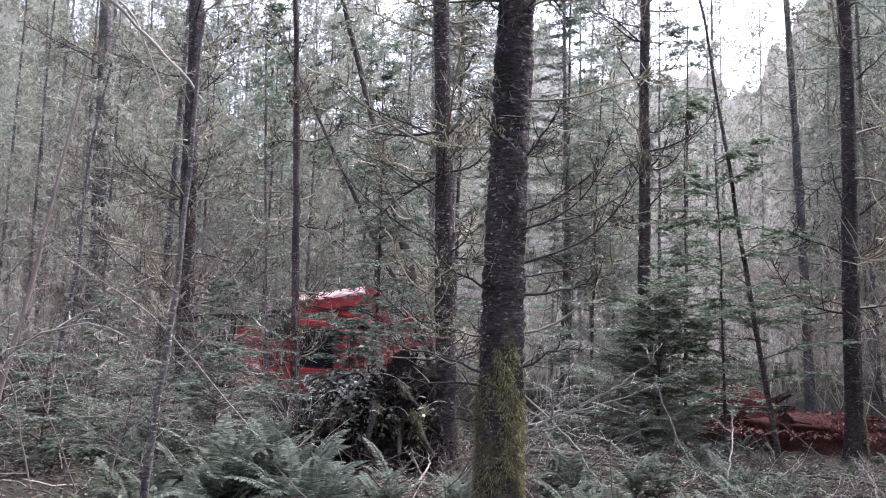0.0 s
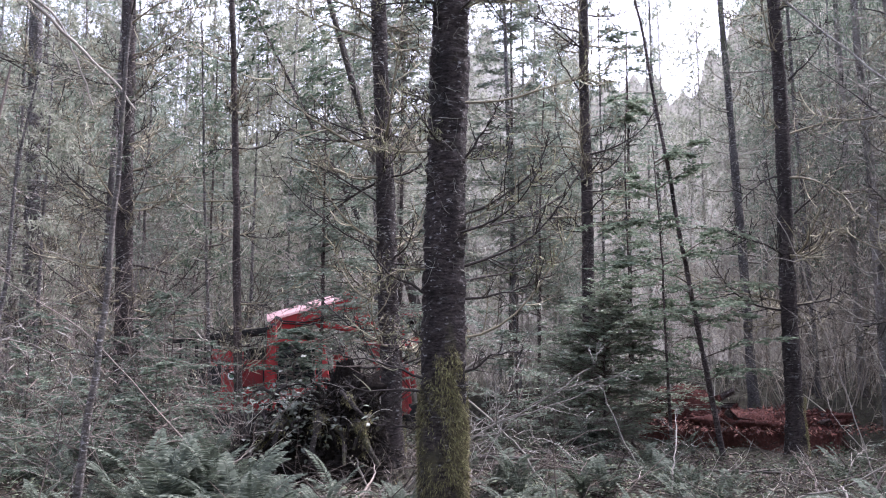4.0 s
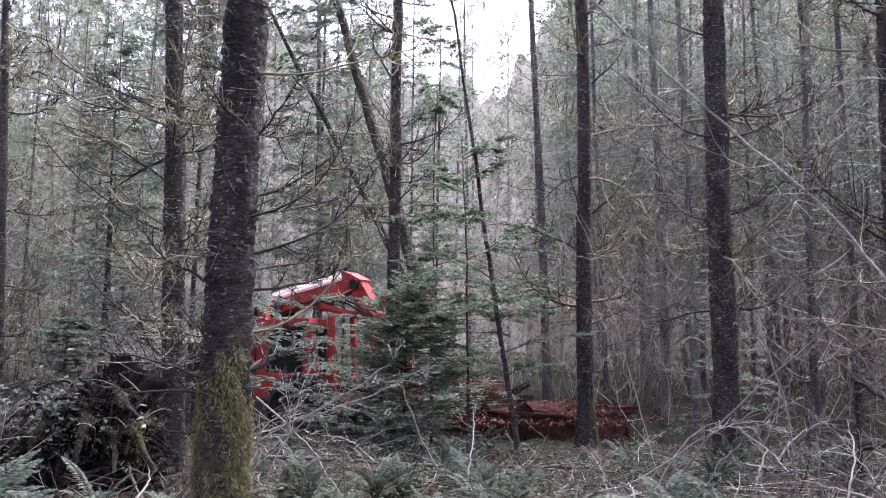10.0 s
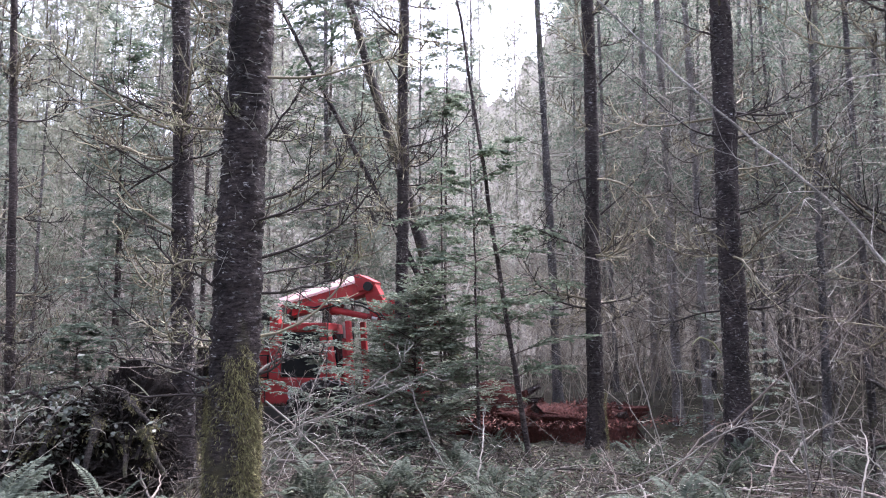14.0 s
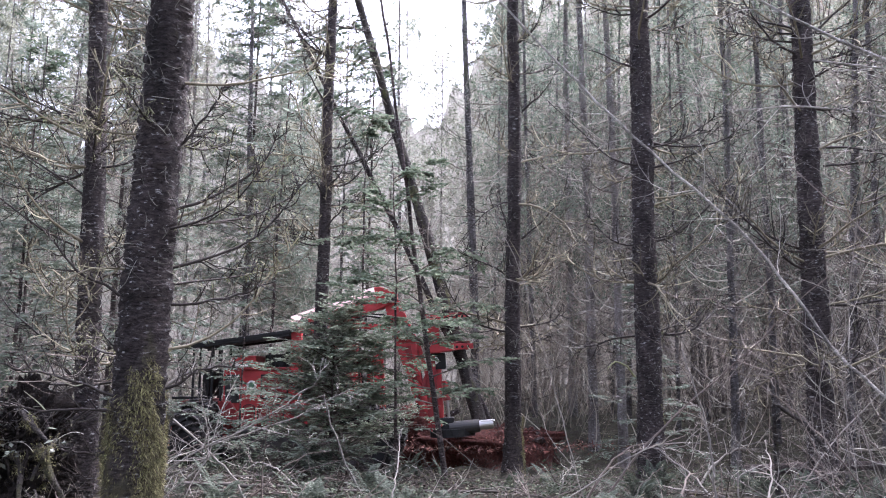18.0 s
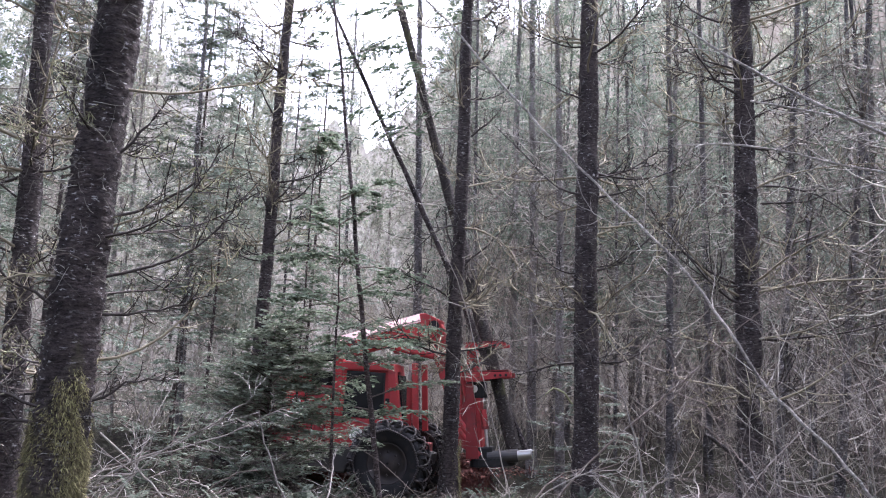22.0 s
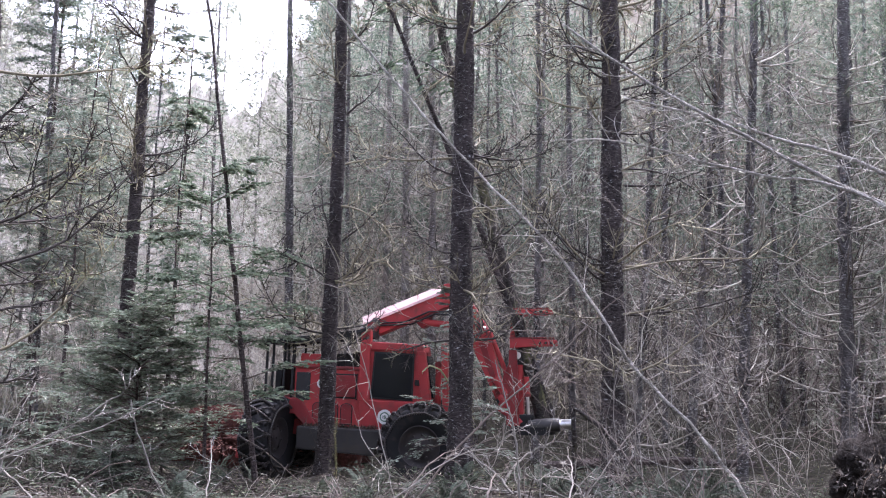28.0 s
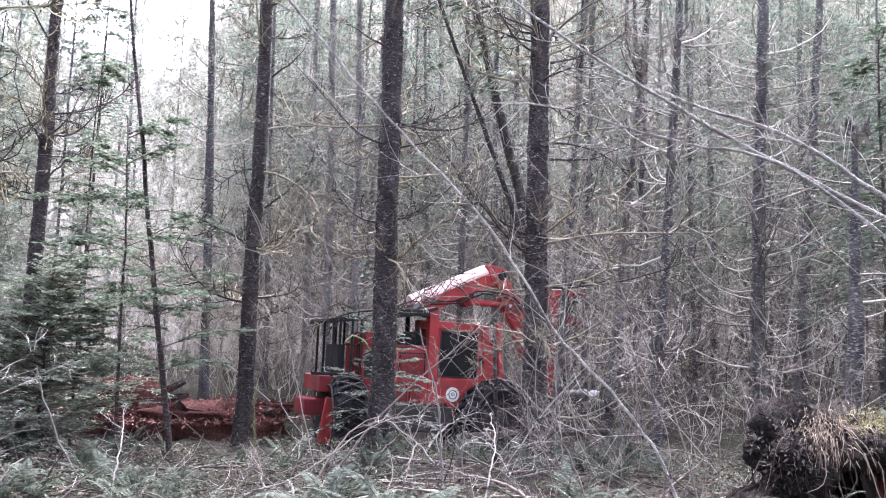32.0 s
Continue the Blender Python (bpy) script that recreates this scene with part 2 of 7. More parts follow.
M_LITTER = islands("litter", [(0.0, (0.022, 0.017, 0.013)), (0.4, (0.055, 0.040, 0.029)), (0.8, (0.10, 0.075, 0.056)), (1.0, (0.21, 0.17, 0.135))])
M_MOSSTUFT = islands("moss_tufts", [(0.0, (0.065, 0.056, 0.034)), (0.45, (0.145, 0.132, 0.072)), (0.8, (0.245, 0.235, 0.115)), (1.0, (0.42, 0.42, 0.19))], 0.9, 0.2)
M_SOIL = soil_mat("forest_floor", [(0.25, (0.011, 0.009, 0.007)), (0.45, (0.032, 0.027, 0.021)), (0.58, (0.052, 0.055, 0.032)), (0.78, (0.10, 0.089, 0.068))], 9)
M_ROOT = soil_mat("root_soil", [(0.3, (0.009, 0.007, 0.006)), (0.6, (0.026, 0.020, 0.016)), (0.8, (0.06, 0.05, 0.037))], 22)
M_ROT = soil_mat("red_rotten_wood", [(0.3, (0.035, 0.018, 0.015)), (0.55, (0.12, 0.044, 0.036)), (0.75, (0.25, 0.115, 0.085))], 18)
M_ROTCHIP = islands("red_wood_chips", [(0.0, (0.035, 0.02, 0.017)), (0.5, (0.11, 0.045, 0.036)), (0.85, (0.25, 0.10, 0.075)), (1.0, (0.46, 0.27, 0.20))])
M_RED = paint("red_paint", (0.36, 0.042, 0.042), (0.11, 0.055, 0.046), 0.6, 0, 0.52, 3.0, 0.25)
M_RED_DULL = paint("worn_red_paint", (0.21, 0.028, 0.029), (0.08, 0.05, 0.042), 0.65, 0, 0.5, 3.0, 0.25)
# red paled to pink: the sky's reflection on the boom top, painted in
M_RED_SKYLIT = paint("sky_lit_red_paint", (0.70, 0.44, 0.42), (0.55, 0.24, 0.22), 0.34, 0, 0.5, 5)
M_BLACK = paint("black_steel", (0.022, 0.022, 0.022), (0.06, 0.053, 0.047), 0.7, 0, 0.55, 3.0, 0.2)
M_GREY = paint("grey_steel", (0.042, 0.041, 0.040), (0.075, 0.064, 0.05), 0.5, 0.3, 0.5)
M_RUBBER = paint("tyre_rubber", (0.016, 0.016, 0.017), (0.05, 0.042, 0.034), 0.8, 0, 0.54, 5.0, 0.3)
M_CHAIN = paint("worn_chain", (0.05, 0.046, 0.044), (0.085, 0.062, 0.05), 0.5, 0.5, 0.5, 12)
M_CHROME = paint("bright_steel", (0.62, 0.62, 0.62), (0.3, 0.29, 0.28), 0.3, 1.0, 0.7)
M_HUB = paint("rusty_hub", (0.030, 0.025, 0.024), (0.07, 0.055, 0.046), 0.7, 0, 0.5)
M_GLASS = paint("dark_glass", (0.012, 0.014, 0.016), (0.04, 0.04, 0.04), 0.12, 0, 0.7, 2, 0.25)
M_WHITE = paint("white_decal", (0.75, 0.75, 0.72), (0.5, 0.45, 0.42), 0.4, 0, 0.65)
M_GREENP = paint("green_print", (0.06, 0.16, 0.09), (0.1, 0.12, 0.1), 0.4)
M_MESH = paint("dark_grille", (0.02, 0.02, 0.02), (0.05, 0.045, 0.04), 0.8)


# ---- building helpers ----
def mesh_np(name, v, quads):
    me = bpy.data.meshes.new(name)
    v, quads = np.asarray(v, np.float32), np.asarray(quads, np.int32)
    me.vertices.add(len(v))
    me.vertices.foreach_set("co", v.ravel())
    me.loops.add(quads.size)
    me.loops.foreach_set("vertex_index", quads.ravel())
    me.polygons.add(len(quads))
    me.polygons.foreach_set("loop_start", np.arange(0, quads.size, quads.shape[1], dtype=np.int32))
    me.update(calc_edges=True)
    return me


def smooth(me):
    me.polygons.foreach_set("use_smooth", np.ones(len(me.polygons), bool))
    return me


def unit(a):
    return a / np.maximum(np.linalg.norm(a, axis=-1, keepdims=True), 1e-9)


def joined(*some):
    """Joins (verts, quads) pairs."""
    vs, fs, k = [], [], 0
    for v, q in some:
        vs.append(v), fs.append(q + k)
        k += len(v)
    return np.concatenate(vs), np.concatenate(fs)


def tubes(pts, rad, sides=3):
    """Tapered tubes along K lines of n points."""
    k, n = pts.shape[:2]
    tan = unit(np.gradient(pts, axis=1))
    ref = np.where(np.abs(tan[..., 2:]) > 0.85, np.array([1.0, 0, 0]), np.array([0, 0, 1.0]))
    a = unit(np.cross(tan, ref))
    b = np.cross(tan, a)
    th = np.arange(sides) * 2 * np.pi / sides
    ring = pts[:, :, None] + rad[:, :, None, None] * (np.cos(th)[:, None] * a[:, :, None] + np.sin(th)[:, None] * b[:, :, None])
    idx = np.arange(k * n * sides).reshape(k, n, sides)
    nxt = np.roll(idx, -1, 2)
    q = np.stack([idx[:, :-1], nxt[:, :-1], nxt[:, 1:], idx[:, 1:]], -1).reshape(-1, 4)
    return ring.reshape(-1, 3), q


def grow(rng, p0, d, length, n, bend=0.0, wob=0.15):
    """K lines that start at p0 along d; bend: turning down (-) or up (+) on the way."""
    k = len(p0)
    pts = np.zeros((k, n, 3))
    pts[:, 0] = p0
    step = (np.asarray(length) / (n - 1))[:, None]
    d = unit(np.array(d, float))
    turn = rng.normal(0, wob, (k, 3))
    for i in range(1, n):
        pts[:, i] = pts[:, i - 1] + d * step
        turn = 0.5 * turn + rng.normal(0, wob, (k, 3))
        d = unit(d + turn + np.stack([np.zeros(k), np.zeros(k), np.broadcast_to(bend, (k,))], -1) / n)
    return pts


def shoots(rng, pts, length, m, ratio, spread=0.9, umin=0.15, flat=False):
    """m side shoots on each of K lines: start, direction, length."""
    k, n = pts.shape[:2]
    u = rng.uniform(umin, 0.97, (k, m))
    f = u * (n - 1)
    i = np.minimum(f.astype(int), n - 2)
    w = (f - i)[..., None]
    r = np.arange(k)[:, None]
    p = pts[r, i] * (1 - w) + pts[r, i + 1] * w
    tan = unit(pts[r, i + 1] - pts[r, i])
    side = rng.normal(0, 1, (k, m, 3))
    if flat:
        side = np.cross(tan, np.array([0, 0, 1.0])) * rng.choice([-1, 1], (k, m, 1)) + rng.normal(0, 0.12, (k, m, 3))
    side = unit(side - (side * tan).sum(-1, keepdims=True) * tan)
    d = tan * (1 - spread * 0.55) + side * spread
    ln = np.asarray(length)[:, None] * ratio * (1 - 0.65 * u) * rng.uniform(0.5, 1.2, (k, m))
    return p.reshape(-1, 3), d.reshape(-1, 3), ln.ravel()


def taper(r0, r1, k, n):
    return np.linspace(1, 0, n)[None] * (np.broadcast_to(r0, (k,)) - r1)[:, None] + r1


def blades(p, d, nrm, length, width):
    """Diamond leaves, slightly folded: at p along d, facing nrm."""
    d, length, width = unit(d), np.asarray(length)[:, None], np.asarray(width)[:, None]
    s = unit(np.cross(d, nrm))
    up = np.cross(s, d)
    v = np.stack([p, p + d * length * 0.45 + s * width * 0.5 + up * width * 0.12, p + d * length - up * length * 0.08, p + d * length * 0.45 - s * width * 0.5 + up * width * 0.12], 1)
    return v.reshape(-1, 3), np.arange(len(p) * 4).reshape(-1, 4)


def part(name, me, material, parent=None, label=""):
    """One mesh object under a thing or part. me: a mesh or a bmesh."""
    if isinstance(me, bmesh.types.BMesh):
        bm = me
        me = bpy.data.meshes.new(name)
        bm.to_mesh(me)
        bm.free()
    if material and not me.materials:
        me.materials.append(material)
    ob = new(name, me)
    ob.parent = parent
    if label:
        ob["label"] = label
    return ob


def thing(name, label, category, m=None, group="", kind=""):
    ob = tagged(new(name), label, category, group, kind)
    ob.empty_display_size = 0.1
    if m is not None:
        ob.matrix_world = m
    return ob


def stuff(name, vq, material, label, category):
    me = mesh_np(name, *vq)
    me.materials.append(material)
    return tagged(new(name, me), label, category, kind="stuff")


# ---- ground ----
ZX = [-30, -9, -4, 1, 4, 8, 14, 40]
ZZ = [-0.80, -0.86, -0.58, -0.32, -0.46, -0.38, -0.06, 0.1]


def ground_z(x, y):
    x, y = np.asarray(x, float), np.asarray(y, float)
    r = np.hypot(x, y)
    track = np.interp(x, ZX, ZZ)
    a = np.clip((r - 11.6) / 2.4, 0, 1)
    b = np.clip((r - 17.0) / 4.5, 0, 1)
    near = 0.12 + 0.10 * np.clip((r - 3) / 4, 0, 1) - 0.13 * np.clip((r - 7.5) / 3, 0, 1) * np.clip(x + 0.5, 0, 1)
    z = near + (track - near) * a * a * (3 - 2 * a)
    z = z + (0.4 - track) * b * b * (3 - 2 * b)
    z = z + 0.05 * np.sin(x * 1.7 + 0.4) * np.cos(y * 1.3) + 0.035 * np.sin(x * 3.9 + y * 2.7) + 0.02 * np.sin(7.1 * x - 5.3 * y)
    z = z + (0.10 * np.sin(2.3 * x + 1) * np.sin(1.9 * y + 0.6 * x) + 0.05 * np.sin(5.1 * x + 2.2 * y)) * np.clip((11.2 - r) / 2.5, 0, 1) * np.clip((r - 4.5) / 1.5, 0, 1)
    return z


def build_ground():
    ax = np.concatenate([-np.geomspace(26, 900, 26)[::-1], np.arange(-25, 25.01, 0.25), np.geomspace(26, 900, 26)])
    ay = np.concatenate([-np.geomspace(6, 900, 26)[::-1], np.arange(-5, 32.01, 0.25), np.geomspace(33, 900, 26)])
    gx, gy = np.meshgrid(ax, ay, indexing="ij")
    rng = np.random.default_rng(5)
    gz = ground_z(gx, gy)
    near = (np.abs(gx) < 25) & (gy > -5) & (gy < 32)
    gz = gz + near * rng.normal(0, 0.018, gz.shape)
    v = np.stack([gx, gy, gz], -1).reshape(-1, 3)
    i = np.arange(gx.size).reshape(gx.shape)
    q = np.stack([i[:-1, :-1], i[1:, :-1], i[1:, 1:], i[:-1, 1:]], -1).reshape(-1, 4)
    me = smooth(mesh_np("ground", v, q))
    me.materials.append(M_SOIL)
    tagged(new("ground", me), "brown forest floor of leaf litter, moss and soil", "ground", kind="structure")


build_ground()


def build_backdrop():
    """The hazy, self-glowing grey-green wall of woods that closes the distance, with an uneven treeline."""
    rng = np.random.default_rng(8)
    b = np.radians(np.arange(-180, 180.01, 0.3))
    rise = np.interp(np.degrees(b), [-180, -60, -36, -30, -18, -12, -5, 4, 10, 40, 60, 180], [16, 22, 20, 13, 13, 22, 18, 18.5, 26, 30, 28, 16])
    wave = sum(np.sin(b * f + rng.uniform(0, 6)) * a for f, a in ((40, 0.04), (97, 0.03), (211, 0.03)))
    top = 85 * np.tan(np.radians(rise)) * (1 + wave) + rng.uniform(-0.5, 0.5, len(b))
    v = np.concatenate([np.stack([np.sin(b) * 85, np.cos(b) * 85, np.full(len(b), z0) if z0 is not None else top], -1) for z0 in (-1.0, None)])
    k = len(b)
    i = np.arange(k - 1)
    me = mesh_np("backdrop", v, np.stack([i, i + 1, i + 1 + k, i + k], -1))
    m, n, l, p = nodes_of("hazed_woods")
    c = coords(n, l, (1, 1, 0.25), True)
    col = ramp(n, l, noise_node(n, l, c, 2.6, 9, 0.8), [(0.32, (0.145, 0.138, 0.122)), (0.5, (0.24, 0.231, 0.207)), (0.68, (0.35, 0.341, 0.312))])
    # deeper shade towards both sides of the woods is multiplied into the colour
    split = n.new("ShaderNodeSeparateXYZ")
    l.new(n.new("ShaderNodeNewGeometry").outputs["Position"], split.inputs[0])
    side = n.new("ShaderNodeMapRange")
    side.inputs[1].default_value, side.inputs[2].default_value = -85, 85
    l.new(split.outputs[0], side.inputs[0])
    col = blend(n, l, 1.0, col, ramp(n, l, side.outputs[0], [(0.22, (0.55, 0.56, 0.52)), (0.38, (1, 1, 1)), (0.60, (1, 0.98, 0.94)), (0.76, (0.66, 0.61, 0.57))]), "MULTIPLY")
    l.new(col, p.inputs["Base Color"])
    # the wall emits its own colour to stand in for bright haze
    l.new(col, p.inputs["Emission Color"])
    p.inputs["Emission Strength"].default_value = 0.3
    p.inputs["Roughness"].default_value = 1.0
    p.inputs["Specular IOR Level"].default_value = 0.0
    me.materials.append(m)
    tagged(new("backdrop", me), "grey-green backdrop of distant woods, glowing in place of haze", "backdrop", kind="structure")


build_backdrop()


# ---- trees ----
def trunk_mesh(rng, height, r0, lean, sides=10, flare=1.35, start=-0.25, rough=0.05, rows=3.5, scaly=0, collars=()):
    """A tapered trunk with a flared foot, slight sway and knotty whorls."""
    n = max(10, int(height * rows))
    z = np.concatenate([[start, 0.0, 0.12, 0.3], np.linspace(0.6, height, n)])
    if scaly:
        z = np.concatenate([[start], np.linspace(0.0, 6.5, int(6.5 * scaly)), np.linspace(7, height, 20)])
    zs = np.linspace(0, height, 24)
    ws = np.cumsum(rng.normal(0, 0.018, (24, 2)), 0) * np.minimum(zs, 4)[:, None] * 0.12
    sway = np.stack([np.interp(z, zs, ws[:, k]) for k in range(2)], -1)
    c = np.stack([lean[0] * z + sway[:, 0], lean[1] * z + sway[:, 1], z], -1)
    rad = r0 * (1 - 0.72 * np.clip(z / height, 0, 1)) * (1 + (flare - 1) * np.exp(-np.maximum(z, 0) / 0.25))
    knots = rng.normal(0, rough * 0.9, 60)
    rad = rad * (1 + np.interp(z, np.linspace(0, height, 60), knots))
    for at_z, swell in collars:
        rad = rad * (1 + swell * np.exp(-((z - at_z) / 0.07) ** 2))
    th = np.arange(sides) * 2 * np.pi / sides
    rr = rad[:, None] * (1 + rng.normal(0, rough, (len(z), sides)))
    if scaly:
        k = len(z)
        plates = np.repeat(rng.normal(0, 1, (k, sides // 2)), 2, 1)
        plates[1:] = np.where(rng.random((k - 1, 1)) < 0.55, plates[:-1], plates[1:])
        rr = rad[:, None] * (1 + 0.035 * plates + rng.normal(0, 0.022, (k, sides)) + 0.03 * np.sin(th * 3 + z[:, None] * 1.7) + 0.02 * np.sin(th * 7 - z[:, None] * 2.3))
    v = c[:, None] + np.stack([np.cos(th) * rr, np.sin(th) * rr, np.zeros_like(rr)], -1)
    i = np.arange(len(z) * sides).reshape(len(z), sides)
    j = np.roll(i, -1, 1)
    q = np.stack([i[:-1], j[:-1], j[1:], i[1:]], -1).reshape(-1, 4)
    return (v.reshape(-1, 3), q), (z, c, rad)


def on_trunk(line, h):
    z, c, rad = line
    return np.stack([np.interp(h, z, c[:, k]) for k in range(3)], -1), np.interp(h, z, rad)


def dead_limbs(rng, line, count, h0, h1, length, twigs=(7, 4), rise=0.25, bend=0.2, r=0.012, thin=1.0, az=None, res=(7, 5, 3), flat=0.0):
    """Bare limbs in loose whorls with two orders of twigs."""
    h = rng.uniform(h0, h1, count)
    p, rt = on_trunk(line, h)
    a = rng.uniform(0, 2 * np.pi, count) if az is None else rng.uniform(*az, count)
    d = np.stack([np.cos(a), np.sin(a), rng.normal(rise, 0.25, count)], -1)
    p = p + np.stack([np.cos(a), np.sin(a), 0 * a], -1) * rt[:, None] * 0.8
    ln = length * rng.uniform(0.35, 1.15, count)
    na, nb, nc = res
    main = grow(rng, p, d, ln, na, bend, 0.10)
    out = [tubes(main, taper(r * ln / length + 0.003, 0.0022 * thin, count, na), 4 if na > 5 else 3)]
    m, m2 = twigs
    if m:
        p, d, l2 = shoots(rng, main, ln, m, 0.5, 0.8)
        if flat:
            k = len(p)
            out.append(blades(p, d, rng.normal(0, 1, (k, 3)), l2, np.full(k, flat)))
            line2 = np.stack([p, p + unit(d) * l2[:, None] * 0.5, p + unit(d) * l2[:, None]], 1)
            p, d, l3 = shoots(rng, line2, l2, m2, 0.55, 0.9)
            k = len(p)
            out.append(blades(p, d, rng.normal(0, 1, (k, 3)), l3, np.full(k, flat * 0.7)))
            return joined(*out), main
        sub = grow(rng, p, d, l2, nb, bend * 0.8, 0.18)
        out.append(tubes(sub, taper(0.0042 * thin, 0.0016 * thin, len(l2), nb), 3))
        if m2:
            p, d, l3 = shoots(rng, sub, l2, m2, 0.5, 0.9)
            fine = grow(rng, p, d, l3, nc, 0.1, 0.2)
            out.append(tubes(fine, taper(0.0025 * thin, 0.0012 * thin, len(l3), nc), 3))
        return joined(*out), sub
    return joined(*out), main


def hanging(rng, sub, count, length=0.065, width=0.0055):
    """Wisps of lichen on the twigs."""
    k, n = sub.shape[:2]
    i, j = rng.integers(0, k, count), rng.integers(0, n, count)
    p = sub[i, j]
    d = rng.normal(0, 0.6, (count, 3)) + (0, 0, -0.5)
    return blades(p, d, rng.normal(0, 1, (count, 3)), rng.uniform(0.3, 1.2, count) * length, rng.uniform(0.5, 1.2, count) * width)


def green_limbs(rng, line, count, h0, h1, length, fronds=9, leaves=5, size=0.16, width=0.035, droop=-0.5, rise=0.1, az=None, wooded=True, tilt=0.8, cone=0.75, plane=True):
    """Needled limbs: a limb, flat side fronds and blades along them."""
    h = rng.uniform(h0, h1, count)
    p, rt = on_trunk(line, h)
    a = rng.uniform(0, 2 * np.pi, count) if az is None else rng.uniform(*az, count)
    ln = length * rng.uniform(0.55, 1.1, count) * (1.05 - cone * (h - h0) / max(h1 - h0, 0.1))
    d = np.stack([np.cos(a), np.sin(a), rng.normal(rise, 0.15, count)], -1)
    main = grow(rng, p, d, ln, 6, droop, 0.06)
    wood = [tubes(main, taper(0.011, 0.002, count, 6), 3)]
    p, d, l2 = shoots(rng, main, ln, fronds, 0.55, 0.75, 0.12, plane)
    fr = grow(rng, p, d, l2, 3, droop * 0.9, 0.08)
    if wooded:
        wood.append(tubes(fr, taper(0.0035, 0.001, len(l2), 3), 3))
    p, d, l3 = shoots(rng, fr, np.ones(len(l2)), leaves, 1.0, 0.75, 0.05, plane)
    k = len(p)
    nrm = rng.normal(0, tilt, (k, 3)) + (0, 0, 0.8)
    leaf = blades(p, d, nrm, size * rng.uniform(0.5, 1.2, k), width * rng.uniform(0.6, 1.3, k))
    return joined(*wood), leaf


COLLARS = {11: ((1.9, 0.13), (2.75, 0.10), (3.6, 0.08)), 12: ((1.6, 0.1), (2.5, 0.1)), 15: ((2.9, 0.10), (4.2, 0.08)), 16: ((2.6, 0.12), (4.4, 0.10)), 14: ((2.4, 0.08),)}


def rising_limb(rng, line, h, ln, y_near):
    """A bare limb that leaves the trunk level and curves up, with thin side twigs."""
    p, rt = on_trunk(line, np.array([h]))
    a = rng.uniform(0, 2 * np.pi)
    out = np.array([[math.cos(a), math.sin(a), 0]])
    rise = rng.uniform(-0.2, 0.45)
    main = grow(rng, p + out * rt[:, None] * 0.8, out + (0, 0, rise), np.array([ln]), 9, (rng.uniform(0.2, 1.1) if y_near else rng.uniform(0.5, 2.0)) if rng.random() < 0.85 else -0.5, 0.07)
    r = 0.0075 + 0.003 * ln if y_near else 0.0085 + 0.0055 * ln
    q, d, l2 = shoots(rng, main, np.array([ln]), 15, 0.42, 0.75, 0.08)
    sub = grow(rng, q, d, l2, 5, 0.8, 0.12)
    b, e, l3 = shoots(rng, sub, l2, 4, 0.5, 0.9)
    fine = grow(rng, b, e, l3, 2, 0.1, 0.2)
    return joined(tubes(main, taper(r, 0.003, 1, 9), 5), tubes(sub, taper(0.0056 if y_near else 0.0082, 0.002 if y_near else 0.004, len(l2), 5), 3), tubes(fine, taper(0.0032 if y_near else 0.0048, 0.0016 if y_near else 0.0026, len(l3), 2), 3)), np.concatenate([sub, sub])


def fir(spec, name="fir_tree"):
    """One standing tree with its trunk, dead limbs, lichen and the green crown above."""
    (x, y, lean, dia, height, bark_mat, dead, top, seed, label) = spec
    rng = np.random.default_rng(seed)
    z = float(ground_z(x, y))
    root = thing(name, label, "tree", pose(x, y, z), "standing trees")
    near = seed < 20
    t, line = trunk_mesh(rng, height, dia / 2, lean, 30 if near and dia > 0.2 else 8, scaly=(44 if dia > 0.32 and y < 6 else 26) if near and dia > 0.2 else 0, collars=COLLARS.get(seed, ()))
    part("trunk", smooth(mesh_np("trunk", *t)), bark_mat, root)
    count, h0, h1, length, twigs, wisps = dead
    if near:
        subs = []
        whorls = np.sort(rng.uniform(h0, h1, max(5, count // 3)))
        for k in range(count):
            h = whorls[k % len(whorls)] + rng.normal(0, 0.05)
            vq, sub = rising_limb(rng, line, h, length * rng.uniform(0.35, 1.15), y < 6)
            part("limb", mesh_np("limb", *vq), ((M_LIMB, M_LIMB_MOSS, M_LIMB_MOSS) if y > 6 else (M_LIMB, M_LIMB, M_LIMB_MOSS))[k % 3], root)
            subs.append(sub)
        sub = np.concatenate(subs)
    else:
        vq, sub = dead_limbs(rng, line, int(count * 1.1), h0, min(h1, 8), length, twigs, r=0.014, thin=1.6, res=(6, 4, 2), flat=0.017, bend=1.6, rise=0.15)
        tagged(part("dead_branchwork", mesh_np("dead_branchwork", *vq), M_TWIG, root), kind="stuff")
    if wisps:
        tagged(part("lichen", mesh_np("lichen", *hanging(rng, sub, wisps)), M_LICHEN, root, "yellow-green hanging lichen"), kind="stuff")
    if top:
        n, g0, ln = top
        if seed >= 20:
            n, g0, ln = int(n * 1.6), g0 * 0.6, ln * 1.1
        wood, leaf = green_limbs(rng, line, n, g0, height * 0.97, ln, 9, 7, 0.15, 0.018, plane=False)
        tagged(part("crown_branchwork", mesh_np("crown_branchwork", *wood), M_TWIG, root), kind="stuff")
        tagged(part("crown", mesh_np("crown", *leaf), M_NEEDLE, root, "green needled crown"), kind="stuff")
    return root


DARK = "dark scaly-barked fir with bare dead lower limbs"
# x, y, lean, diameter, height, bark, (limbs, from, to, length, twigs, wisps), (crown limbs, from, length), seed, label
STANDING = []


def stand(*spec):
    STANDING.append((spec[0], spec[1]))
    return fir(spec)


